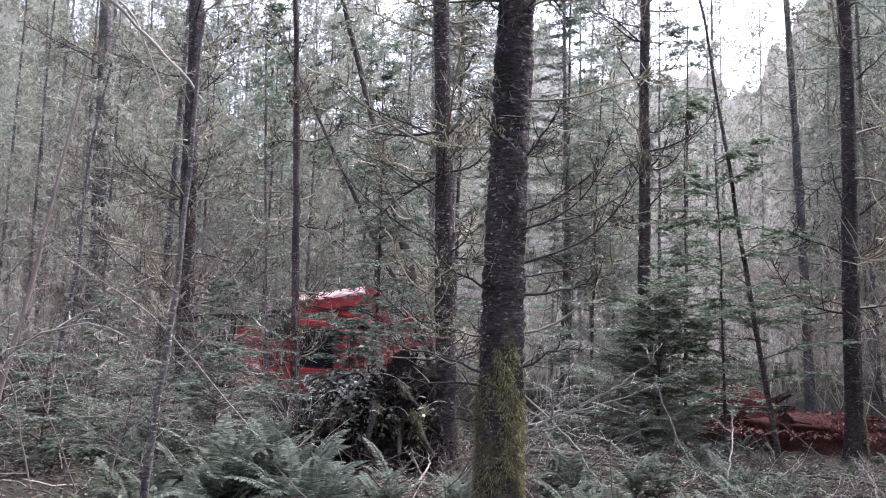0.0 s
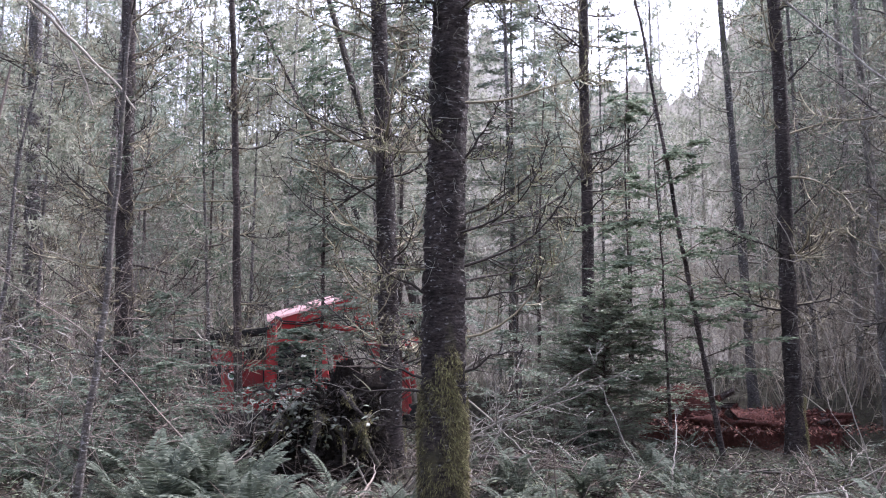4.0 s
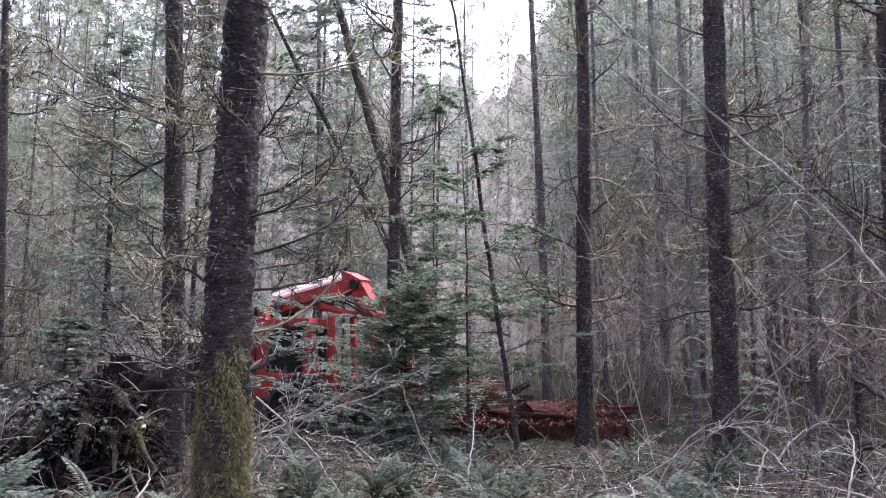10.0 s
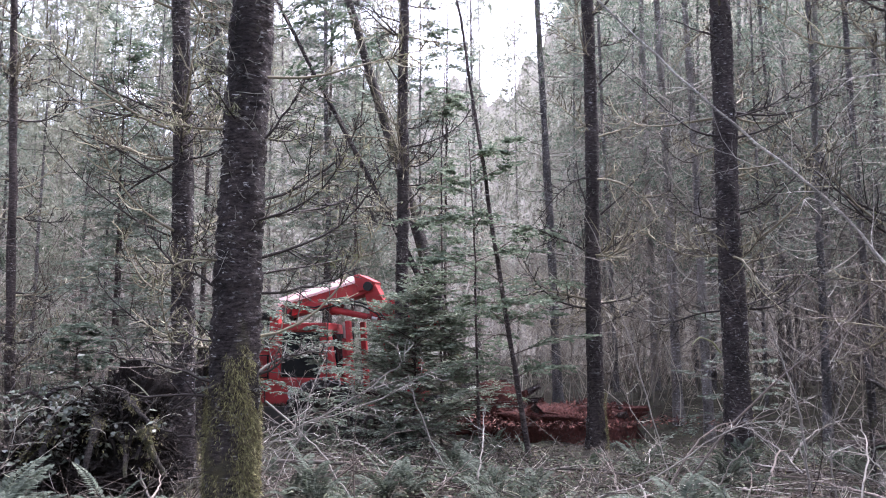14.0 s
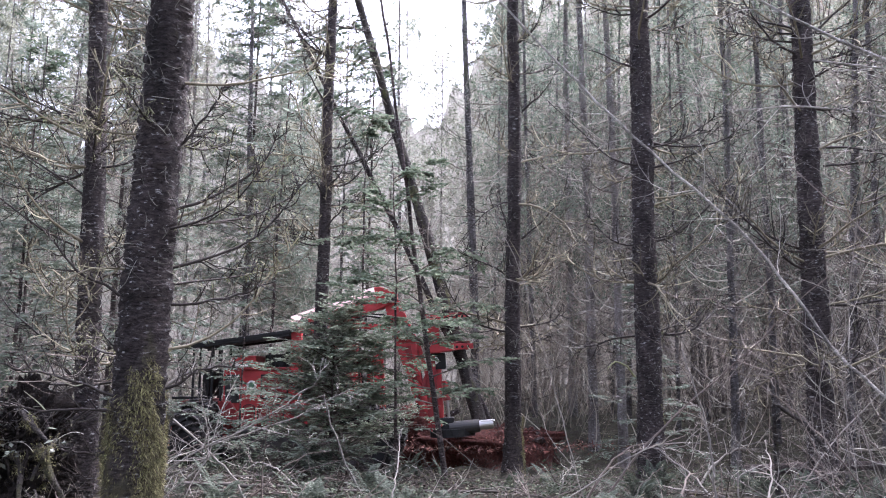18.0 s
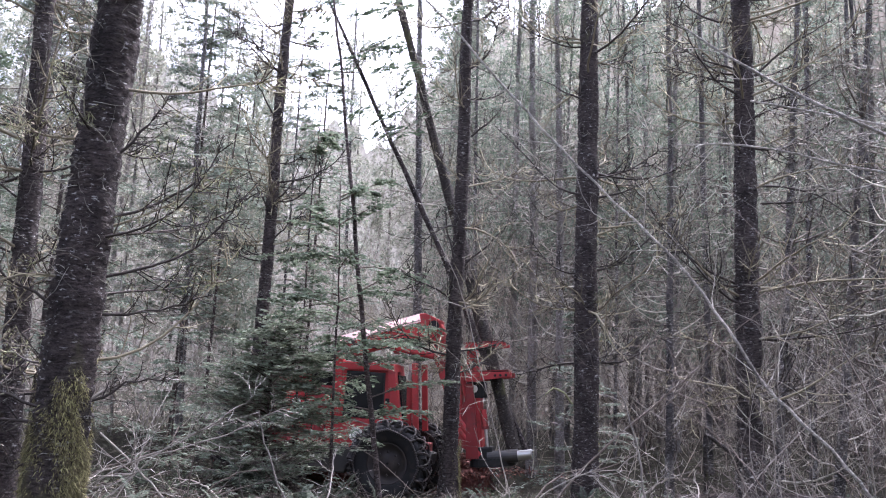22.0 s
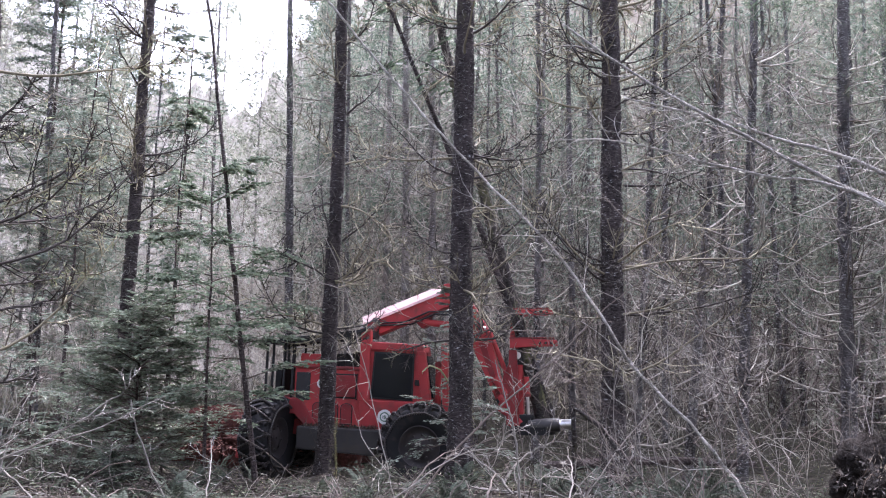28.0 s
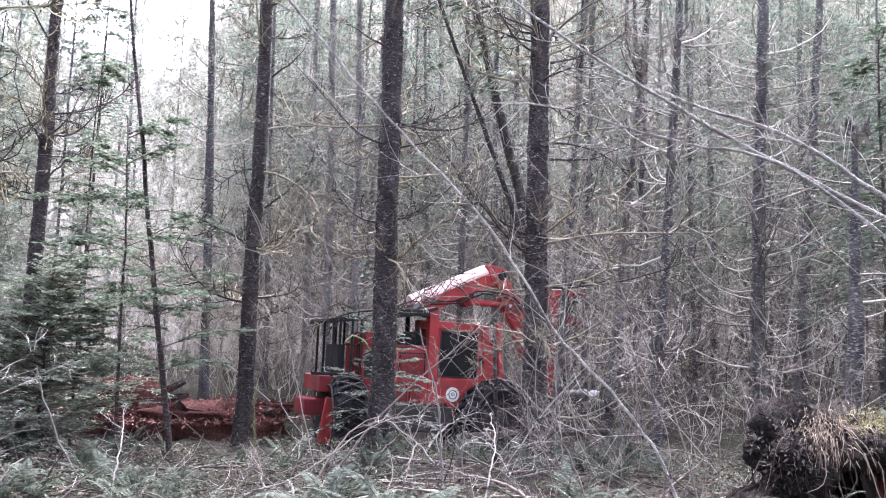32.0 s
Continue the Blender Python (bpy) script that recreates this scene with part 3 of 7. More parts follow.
TREE_A = stand(-1.41, 5.42, (0.006, 0.002), 0.33, 16, M_BARK, (30, 0.9, 5.2, 1.15, (8, 5), 3600), (20, 7.0, 2.0), 11, "thick fir with black bark, yellow moss and lichen")
TREE_B = stand(-2.64, 8.35, (-0.040, -0.014), 0.225, 16, M_BARK, (46, 0.6, 6.5, 1.7, (8, 5), 3200), (20, 7.5, 2.0), 12, "dark fir with long bare drooping limbs")
TREE_C = stand(-0.81, 13.27, (-0.011, -0.001), 0.225, 17, M_BARK, (44, 2.2, 9.0, 1.5, (7, 4), 300), (22, 10.0, 1.8), 13, DARK)
TREE_D = stand(2.02, 11.83, (-0.006, 0.001), 0.235, 17, M_BARK, (42, 1.6, 8.0, 1.5, (8, 4), 500), (24, 9.0, 1.8), 14, "dark fir with white-flecked bark and mossy foot")
TREE_E = stand(3.53, 10.42, (-0.005, 0.001), 0.33, 18, M_BARK, (46, 1.4, 8.0, 1.8, (8, 5), 1800), (24, 9.5, 2.0), 15, "stout fir with grey-brown bark and bare limbs")
TREE_G = stand(5.71, 10.33, (-0.004, 0.002), 0.35, 18, M_BARK, (58, 1.0, 8.0, 2.1, (8, 5), 1800), (24, 9.0, 2.2), 16, "stout dark fir with dense dead limbs")
stand(-8.53, 12.24, (-0.025, -0.018), 0.35, 17, M_BARK, (70, 1.0, 8.5, 2.0, (7, 4), 400), (30, 5.0, 2.2), 17, DARK)
stand(-13.95, 16.44, (-0.032, -0.028), 0.43, 20, M_BARK_GREY, (70, 1.0, 9.0, 2.0, (7, 4), 300), (34, 6.0, 2.2), 18, "grey-barked fir with thin bare limbs")
stand(-6.0, 11.44, (-0.042, -0.022), 0.15, 13, M_BARK_BROWN, (40, 1.2, 7.0, 1.0, (6, 3), 0), (26, 5.5, 1.5), 19, "slender brown-barked young fir")
stand(-6.84, 12.13, (-0.040, -0.023), 0.08, 8, M_BARK_GREY, (34, 0.6, 5.5, 0.9, (5, 3), 0), (20, 3.5, 1.0), 20, "thin grey young fir")
stand(-6.45, 19.9, (-0.02, -0.01), 0.26, 18, M_BARK_GREY, (50, 2.0, 9.0, 1.6, (6, 3), 0), (40, 7.0, 2.0), 21, DARK)
stand(-2.88, 19.79, (-0.035, -0.006), 0.17, 14, M_BARK_GREY, (40, 1.5, 8.0, 1.4, (6, 3), 0), (30, 6.0, 1.8), 22, DARK)
stand(2.50, 19.84, (-0.042, 0.005), 0.23, 18, M_BARK_GREY, (64, 1.5, 10.0, 1.7, (6, 3), 0), (36, 9.0, 2.0), 23, "slender dark fir among dead limbs")
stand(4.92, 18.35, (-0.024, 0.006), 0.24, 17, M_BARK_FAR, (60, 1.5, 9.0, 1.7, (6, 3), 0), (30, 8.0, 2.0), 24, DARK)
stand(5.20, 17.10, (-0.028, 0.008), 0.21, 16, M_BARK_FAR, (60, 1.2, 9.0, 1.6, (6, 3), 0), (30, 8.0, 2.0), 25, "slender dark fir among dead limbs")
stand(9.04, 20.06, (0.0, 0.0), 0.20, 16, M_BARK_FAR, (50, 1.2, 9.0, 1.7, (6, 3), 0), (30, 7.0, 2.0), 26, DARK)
stand(7.29, 16.46, (-0.001, 0.001), 0.18, 15, M_BARK_GREY, (60, 1.0, 9.0, 1.6, (6, 3), 0), (30, 7.0, 2.0), 27, DARK)
stand(8.42, 11.19, (0.032, -0.024), 0.19, 15, M_BARK_GREY, (60, 1.2, 7.5, 1.7, (7, 4), 0), (24, 7.0, 1.8), 28, "slender brown-barked young fir")
stand(8.30, 12.49, (0.070, -0.048), 0.17, 13, M_BARK_GREY, (60, 0.8, 7.5, 1.6, (7, 4), 0), None, 29, "bare leaning grey young tree")
stand(10.96, 11.66, (0.018, -0.018), 0.28, 17, M_BARK_GREY, (84, 1.0, 9.0, 2.1, (7, 4), 300), (40, 5.0, 2.2), 30, DARK)
stand(13.60, 13.30, (0.041, -0.044), 0.24, 17, M_BARK_GREY, (60, 1.0, 9.0, 1.8, (6, 3), 0), (60, 4.0, 2.2), 31, DARK)
stand(5.20, 21.50, (-0.016, 0.004), 0.22, 17, M_BARK_FAR, (60, 1.0, 9.0, 1.8, (6, 3), 0), (30, 7.0, 2.0), 32, DARK)
stand(7.60, 13.00, (0.047, -0.032), 0.15, 13, M_BARK_GREY, (56, 0.8, 7.5, 1.5, (7, 4), 0), None, 33, "bare leaning grey young tree")


# long limbs that stand out on the nearest trunks
def limb(tree, path, r, seed, mat=M_LIMB):
    rng = np.random.default_rng(seed)
    p = np.array(path, float) - np.array(tree.location)
    n = 9
    u = np.linspace(0, len(p) - 1, n)
    main = np.stack([np.interp(u, np.arange(len(p)), p[:, k]) for k in range(3)], -1)
    main[1:-1] = 0.25 * main[:-2] + 0.5 * main[1:-1] + 0.25 * main[2:]
    main = (main + rng.normal(0, 0.008, main.shape))[None]
    ln = np.array([np.linalg.norm(np.diff(main[0], axis=0), axis=1).sum()])
    a, d, l2 = shoots(rng, main, ln, 16, 0.42, 0.8, 0.1)
    sub = grow(rng, a, d, l2, 5, 0.7, 0.14)
    b, e, l3 = shoots(rng, sub, l2, 4, 0.5, 0.9)
    fine = grow(rng, b, e, l3, 3, 0.1, 0.2)
    vq = joined(tubes(main, taper(r, 0.004, 1, n), 6), tubes(sub, taper(0.0055, 0.002, len(l2), 5), 3), tubes(fine, taper(0.003, 0.0015, len(l3), 3), 3))
    part("limb", mesh_np("limb", *vq), mat, tree)


limb(TREE_A, [(-1.28, 5.40, 2.92), (-1.09, 5.44, 3.16), (-0.97, 5.46, 3.42)], 0.011, 601)
limb(TREE_A, [(-1.26, 5.41, 2.54), (-1.00, 5.46, 2.62), (-0.82, 5.49, 2.77), (-0.69, 5.51, 2.95), (-0.64, 5.51, 3.10)], 0.011, 602)
limb(TREE_A, [(-1.25, 5.41, 1.92), (-1.02, 5.46, 1.94), (-0.80, 5.49, 2.00), (-0.64, 5.51, 2.08)], 0.011, 603)
limb(TREE_A, [(-1.24, 5.41, 1.39), (-1.12, 5.44, 1.48), (-0.97, 5.46, 1.54), (-0.81, 5.49, 1.54)], 0.011, 604)
limb(TREE_A, [(-1.25, 5.42, 1.39), (-1.14, 5.5, 1.48), (-0.99, 5.55, 1.54), (-0.88, 5.58, 1.53), (-0.79, 5.6, 1.58)], 0.012, 628, M_TWIG_PALE)
limb(TREE_A, [(-1.52, 5.34, 1.35), (-1.72, 5.28, 1.42), (-1.95, 5.20, 1.49), (-2.15, 5.12, 1.54)], 0.011, 605)
limb(TREE_A, [(-1.52, 5.34, 1.25), (-1.75, 5.27, 1.27), (-1.91, 5.21, 1.26), (-2.09, 5.14, 1.30)], 0.011, 606)
limb(TREE_A, [(-1.53, 5.34, 1.97), (-1.75, 5.27, 2.07), (-1.88, 5.22, 2.21), (-1.95, 5.20, 2.35)], 0.011, 607)
limb(TREE_A, [(-1.51, 5.34, 1.01), (-1.61, 5.31, 0.99), (-1.71, 5.28, 1.02), (-1.81, 5.25, 1.07)], 0.011, 608)
limb(TREE_B, [(-2.83, 8.23, 2.64), (-3.25, 8.07, 2.87), (-3.59, 7.92, 3.15), (-3.88, 7.79, 3.50)], 0.011, 609)
limb(TREE_B, [(-2.85, 8.22, 3.18), (-3.18, 8.10, 3.44), (-3.52, 7.96, 3.57), (-3.79, 7.83, 3.65)], 0.011, 610)
limb(TREE_B, [(-2.77, 8.25, 1.74), (-3.07, 8.14, 1.76), (-3.29, 8.05, 1.98), (-3.46, 7.98, 2.24)], 0.011, 611)
limb(TREE_B, [(-2.90, 8.20, 3.88), (-3.30, 8.05, 4.06), (-3.68, 7.88, 4.17), (-3.96, 7.75, 4.46)], 0.011, 612)
limb(TREE_B, [(-2.72, 8.26, 4.31), (-2.56, 8.32, 4.57), (-2.46, 8.35, 4.88)], 0.011, 613)
limb(TREE_C, [(-0.88, 13.17, 4.36), (-1.16, 13.15, 4.77), (-1.30, 13.14, 5.28)], 0.017, 614)
limb(TREE_C, [(-0.88, 13.17, 4.32), (-0.56, 13.19, 4.65), (-0.39, 13.19, 5.12)], 0.017, 615)
limb(TREE_C, [(-0.82, 13.17, 3.72), (-0.51, 13.19, 4.09), (-0.24, 13.20, 4.37)], 0.017, 616)
limb(TREE_C, [(-0.90, 13.17, 5.86), (-1.18, 13.15, 6.32), (-1.28, 13.14, 6.69)], 0.017, 617)
limb(TREE_D, [(2.12, 11.71, 3.43), (2.37, 11.66, 3.63), (2.68, 11.59, 3.99), (2.76, 11.58, 4.39)], 0.017, 618)
limb(TREE_D, [(1.94, 11.74, 3.47), (1.82, 11.76, 3.85), (1.78, 11.77, 4.34)], 0.017, 619)
limb(TREE_D, [(2.11, 11.71, 5.33), (2.38, 11.66, 5.57), (2.62, 11.61, 5.97)], 0.017, 620)
limb(TREE_E, [(3.39, 10.36, 4.22), (3.01, 10.48, 4.35), (2.67, 10.57, 4.75), (2.18, 10.68, 5.24)], 0.017, 621)
limb(TREE_E, [(3.60, 10.29, 4.20), (3.91, 10.17, 4.25), (4.16, 10.08, 4.40)], 0.017, 622)
limb(TREE_E, [(3.41, 10.35, 5.51), (3.10, 10.45, 5.70), (2.69, 10.56, 5.89)], 0.017, 623)
limb(TREE_G, [(5.73, 10.09, 6.05), (6.14, 9.84, 6.44), (6.59, 9.55, 6.73)], 0.017, 624)
limb(TREE_G, [(5.52, 10.20, 6.15), (5.09, 10.42, 6.34), (4.57, 10.66, 6.79)], 0.017, 625)
limb(TREE_G, [(5.75, 10.07, 4.24), (6.24, 9.78, 4.22), (6.68, 9.48, 4.44)], 0.017, 626)
limb(TREE_G, [(5.73, 10.09, 5.63), (6.26, 9.77, 5.76), (6.71, 9.46, 6.13)], 0.017, 627)


def backwood(seed, height, dia, dead, green, size, twigs=(7, 4), flat=0.013, top=9.5, g=(1.5, 13.0), length=2.1, fronds=9, leaves=7, reach=2.1):
    rng = np.random.default_rng(seed)
    t, line = trunk_mesh(rng, height, dia / 2, (rng.normal(0, 0.03), rng.normal(0, 0.03)), 6, rows=1.2)
    d1, _ = dead_limbs(rng, line, dead // 2, 0.4, top, length, twigs, r=0.010, thin=1.6, res=(6, 3, 2), flat=flat, rise=-0.1, bend=1.4)
    d2, _ = dead_limbs(rng, line, dead // 2, 0.4, top, length * 0.8, twigs, r=0.009, thin=1.6, res=(6, 3, 2), flat=flat, rise=0.55, bend=0.6)
    w, leaf = green_limbs(rng, line, green, g[0], min(g[1], height * 0.97), reach, fronds, leaves, size, size * 0.22, -0.9, wooded=False, tilt=1.0, cone=0.4, plane=False)
    return t, joined(d1, d2, w), leaf


FIXED = STANDING


def free_spot(rng, r0, r1, apart, taken, b0=-62, b1=62):
    for _ in range(60):
        r, b = math.sqrt(rng.uniform(r0 * r0, r1 * r1)), radians(rng.uniform(b0, b1))
        x, y = r * math.sin(b), r * math.cos(b)
        if all((x - u) ** 2 + (y - v) ** 2 > apart * apart for u, v in taken):
            taken.append((x, y))
            return x, y
    return None


def build_backwoods():
    rng = np.random.default_rng(77)
    masters = []
    for i in range(8):
        t, d, leaf = backwood(300 + i, 12 + 1.0 * i, 0.075 + 0.015 * i, 56, 46 + 8 * (i % 3), 0.15, g=(3.0, 19.0))
        far = thing("fir_tree", "slender grey fir of the stand behind", "tree", pose(0, 0, 0), "trees behind")
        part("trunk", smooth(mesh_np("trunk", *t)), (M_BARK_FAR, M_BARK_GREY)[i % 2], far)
        tagged(part("dead_branchwork", mesh_np("dead_branchwork", *d), (M_TWIG_HAZED, M_TWIG_BROWN, M_TWIG_HAZED, M_TWIG_SHADE)[i % 4], far), kind="stuff")
        tagged(part("crown", mesh_np("crown", *leaf), (M_NEEDLE_HAZED, M_NEEDLE_SOFT, M_NEEDLE_HAZED, M_HEMLOCK)[i % 4], far), kind="stuff")
        masters.append(far)
    taken = list(FIXED)
    used = 0
    for k in range(100):
        spot = free_spot(rng, 19.5, 34, 1.35, taken, -58, 58) if k < 50 else free_spot(rng, 19.5, 33, 1.2, taken, 7, 58)
        if spot is None or (k % 2 and -1 < math.degrees(math.atan2(*spot)) < 9):
            continue
        m = pose(spot[0], spot[1], float(ground_z(*spot)) - 0.1, 0, 0, rng.uniform(0, 360))
        away = math.degrees(math.atan2(*spot))
        src = masters[used % 8]
        # the sides take the darker-coloured masters to imitate the shade there
        if used >= 8 and (away > 8 or away < -24):
            src = masters[(1, 3, 5, 7)[used % 4]]
        if used < 8:
            src.matrix_world = m
        else:
            copy_thing(src, m)
        used += 1
    # unseen copies of the stand added round and behind the camera to shade the foreground
    for k in range(64):
        spot = free_spot(rng, 4.5, 24, 1.9, taken, 64, 296)
        if spot is not None:
            copy_thing(masters[k % 8], pose(spot[0], spot[1], float(ground_z(*spot)) - 0.1, 0, 0, rng.uniform(0, 360)))
    # half-grown conifers that fill the gaps with soft grey-green
    fill = []
    for i in range(3):
        r2 = np.random.default_rng(340 + i)
        root = thing("young_conifer", "half-grown grey-green conifer with drooping feathery limbs", "tree", pose(0, 0, 0), "young conifers behind")
        hgt = 8.5 + 2.2 * i
        t, line = trunk_mesh(r2, hgt, 0.05, (0.01, 0.0), 6, 1.1, -0.1, rows=1.5)
        part("trunk", smooth(mesh_np("trunk", *t)), M_BARK_GREY, root)
        w, leaf = green_limbs(r2, line, 66, 0.5, hgt * 0.98, 1.9, 10, 7, 0.18, 0.032, -0.7, wooded=False, tilt=1.0, plane=False)
        tagged(part("branchwork", mesh_np("branchwork", *w), M_TWIG_HAZED, root), kind="stuff")
        tagged(part("needles", mesh_np("needles", *leaf), (M_NEEDLE_HAZED, M_HEMLOCK, M_NEEDLE_HAZED)[i], root), kind="stuff")
        fill.append(root)
    set_down = 0
    for k in range(42):
        spot = free_spot(rng, 19.3, 29, 1.5, taken, -56, 14) if k < 27 else free_spot(rng, 19.0, 27, 1.6, taken, 14, 56)
        if spot is None or -1 < math.degrees(math.atan2(*spot)) < 9:
            continue
        m = pose(spot[0], spot[1], float(ground_z(*spot)) - 0.05, 0, 0, rng.uniform(0, 360))
        if set_down < 3:
            fill[set_down].matrix_world = m
        else:
            copy_thing(fill[set_down % 3], m)
        set_down += 1
    # the taller woods beyond
    beyond = []
    for i in range(6):
        t, d, leaf = backwood(400 + i, 19 + 1.4 * i, 0.17, 40, 120, 0.30, (4, 3), 0.03, 13, (5.0, 26.0), 2.4, 7, 6, 2.3)
        far = thing("fir_tree", "tall grey-green fir of the woods beyond", "tree", pose(0, 0, 0), "trees beyond")
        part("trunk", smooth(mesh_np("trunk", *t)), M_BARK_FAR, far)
        tagged(part("dead_branchwork", mesh_np("dead_branchwork", *d), M_TWIG_HAZED, far), kind="stuff")
        tagged(part("crown", mesh_np("crown", *leaf), M_NEEDLE_HAZED, far), kind="stuff")
        beyond.append(far)
    used = 0
    for k in range(170):
        spot = free_spot(rng, 34, 64, 1.7, taken, -56, 56)
        if spot is None:
            continue
        b = math.degrees(math.atan2(spot[0], spot[1]))
        if -4 < b < 3 and k % 4:
            continue
        m = pose(spot[0], spot[1], float(ground_z(*spot)) - 0.1, 0, 0, rng.uniform(0, 360))
        if used < 6:
            beyond[used].matrix_world = m
        else:
            copy_thing(beyond[used % 6], m)
        used += 1


build_backwoods()


# ---- young conifers ----
def young_conifer(x, y, height, width, seed, mat, label, count=70, size=0.10, lean=(0, 0), dia=0.05, h0=0.1, fronds=12, leaves=9, droop=-0.35, category="tree", slim=0.24, rise=0.1, cone=0.75, top=0.98):
    rng = np.random.default_rng(seed)
    root = thing("young_conifer", label, category, pose(x, y, float(ground_z(x, y))), "young conifers")
    t, line = trunk_mesh(rng, height, dia / 2, lean, 6, 1.1, -0.1)
    part("trunk", smooth(mesh_np("trunk", *t)), M_BARK_BROWN, root)
    w, leaf = green_limbs(rng, line, count, h0, height * top, width, fronds, leaves, size, size * slim, droop, rise, tilt=0.9, cone=cone)
    tagged(part("branchwork", mesh_np("branchwork", *w), M_TWIG_BROWN, root), kind="stuff")
    tagged(part("needles", mesh_np("needles", *leaf), mat, root), kind="stuff")
    return root


young_conifer(-0.52, 11.45, 2.15, 1.45, 51, M_SPRUCE, "bushy grey-green young spruce", 170, 0.08, (0.02, 0), 0.05, 0.05, 15, 13, -0.25, slim=0.2, rise=0.3, cone=0.65)
young_conifer(1.01, 10.95, 8.5, 1.25, 52, M_FROND, "thin leaning hemlock with flat pale fronds", 22, 0.085, (-0.158, 0.007), 0.075, 0.8, 22, 13, -0.7, slim=0.36, rise=0.3, cone=0.1, top=0.36)
young_conifer(0.37, 10.99, 4.2, 1.05, 53, M_FROND, "thin upright hemlock with pale green fronds", 15, 0.085, (-0.037, 0), 0.045, 0.8, 20, 13, -0.7, slim=0.36, rise=0.3, cone=0.4)
young_conifer(-0.15, 12.2, 5.6, 1.35, 62, M_FROND, "soft pale green young hemlock behind the spruce", 26, 0.085, (0, 0), 0.04, 0.5, 16, 12, -0.6, slim=0.3, rise=0.2)
young_conifer(-3.05, 11.9, 4.6, 1.3, 63, M_HEMLOCK, "soft grey-green young hemlock with drooping limbs", 40, 0.07, (0, 0), 0.05, 0.8, 16, 12, -0.6, slim=0.3, rise=0.2)
young_conifer(-3.9, 12.9, 9.5, 1.7, 67, M_HEMLOCK, "tall soft green hemlock with drooping feathery limbs", 100, 0.085, (0.0, 0), 0.10, 1.6, 18, 13, -0.7, slim=0.3, rise=0.25, cone=0.6)
young_conifer(-5.6, 13.6, 6.2, 1.6, 68, M_HEMLOCK, "tall soft green hemlock with drooping feathery limbs", 70, 0.085, (0.0, 0), 0.09, 2.0, 18, 13, -0.7, slim=0.3, rise=0.25, cone=0.6)
young_conifer(-3.25, 20.9, 11.8, 2.1, 69, M_HEMLOCK, "tall soft grey-green hemlock with drooping limbs", 130, 0.11, (0.0, 0), 0.12, 2.5, 18, 13, -0.7, slim=0.28, rise=0.25, cone=0.6)
young_conifer(-2.0, 13.4, 3.2, 1.1, 64, M_HEMLOCK, "soft grey-green young hemlock with drooping limbs", 26, 0.07, (0, 0), 0.04, 0.5, 16, 12, -0.6, slim=0.3, rise=0.2)
young_conifer(-4.75, 10.5, 1.7, 0.95, 65, M_NEEDLE_SOFT, "soft grey-green young hemlock with drooping limbs", 40, 0.07, (0, 0), 0.04, 0.7, 16, 12, -0.6, slim=0.3, rise=0.2)
for k, (x, y, h, w) in enumerate(((-7.1, 8.5, 1.9, 1.0), (-5.85, 5.9, 1.0, 0.8), (-6.35, 7.2, 1.3, 0.95), (-5.3, 6.9, 1.1, 0.8), (-7.3, 6.9, 1.5, 1.0), (-5.2, 7.8, 1.2, 0.85), (-6.6, 10.2, 2.2, 1.1))):
    young_conifer(x, y, h, w, 660 + k, M_NEEDLE_SOFT, "low soft grey-green hemlock seedling", 30, 0.06, (0, 0), 0.025, 0.05, 14, 11, -0.5, slim=0.28, rise=0.35)
young_conifer(-8.6, 21.2, 9.5, 2.2, 54, M_NEEDLE, "broad green young fir", 90, 0.15, (0, 0), 0.09, 1.2, 10, 8)
young_conifer(-2.3, 18.9, 8.5, 2.0, 55, M_HEMLOCK, "grey-green young fir with drooping limbs", 80, 0.15, (0.01, 0), 0.08, 1.0, 10, 8)
young_conifer(-6.0, 9.4, 2.0, 1.2, 56, M_NEEDLE_SOFT, "low grey-green young hemlock", 60, 0.08, (0, 0), 0.03, 0.1)
young_conifer(-7.4, 10.8, 2.4, 1.2, 57, M_NEEDLE_SOFT, "low grey-green young hemlock", 60, 0.08, (0, 0), 0.03, 0.1)
young_conifer(4.4, 13.2, 3.6, 1.0, 58, M_HEMLOCK, "slim pale green young hemlock", 40, 0.09, (0, 0), 0.04, 0.8)
young_conifer(-11.2, 19.6, 9.5, 2.4, 60, M_HEMLOCK, "grey-green young fir with drooping limbs", 80, 0.16, (0, 0), 0.10, 1.0, 10, 8)
young_conifer(-0.2, 21.5, 10.0, 2.4, 61, M_HEMLOCK, "grey-green young fir with drooping limbs", 80, 0.18, (0, 0), 0.10, 2.0, 10, 8)
young_conifer(12.2, 10.0, 7.5, 2.2, 59, M_NEEDLE, "broad green young fir", 80, 0.15, (0, 0), 0.09, 2.0, 10, 8)


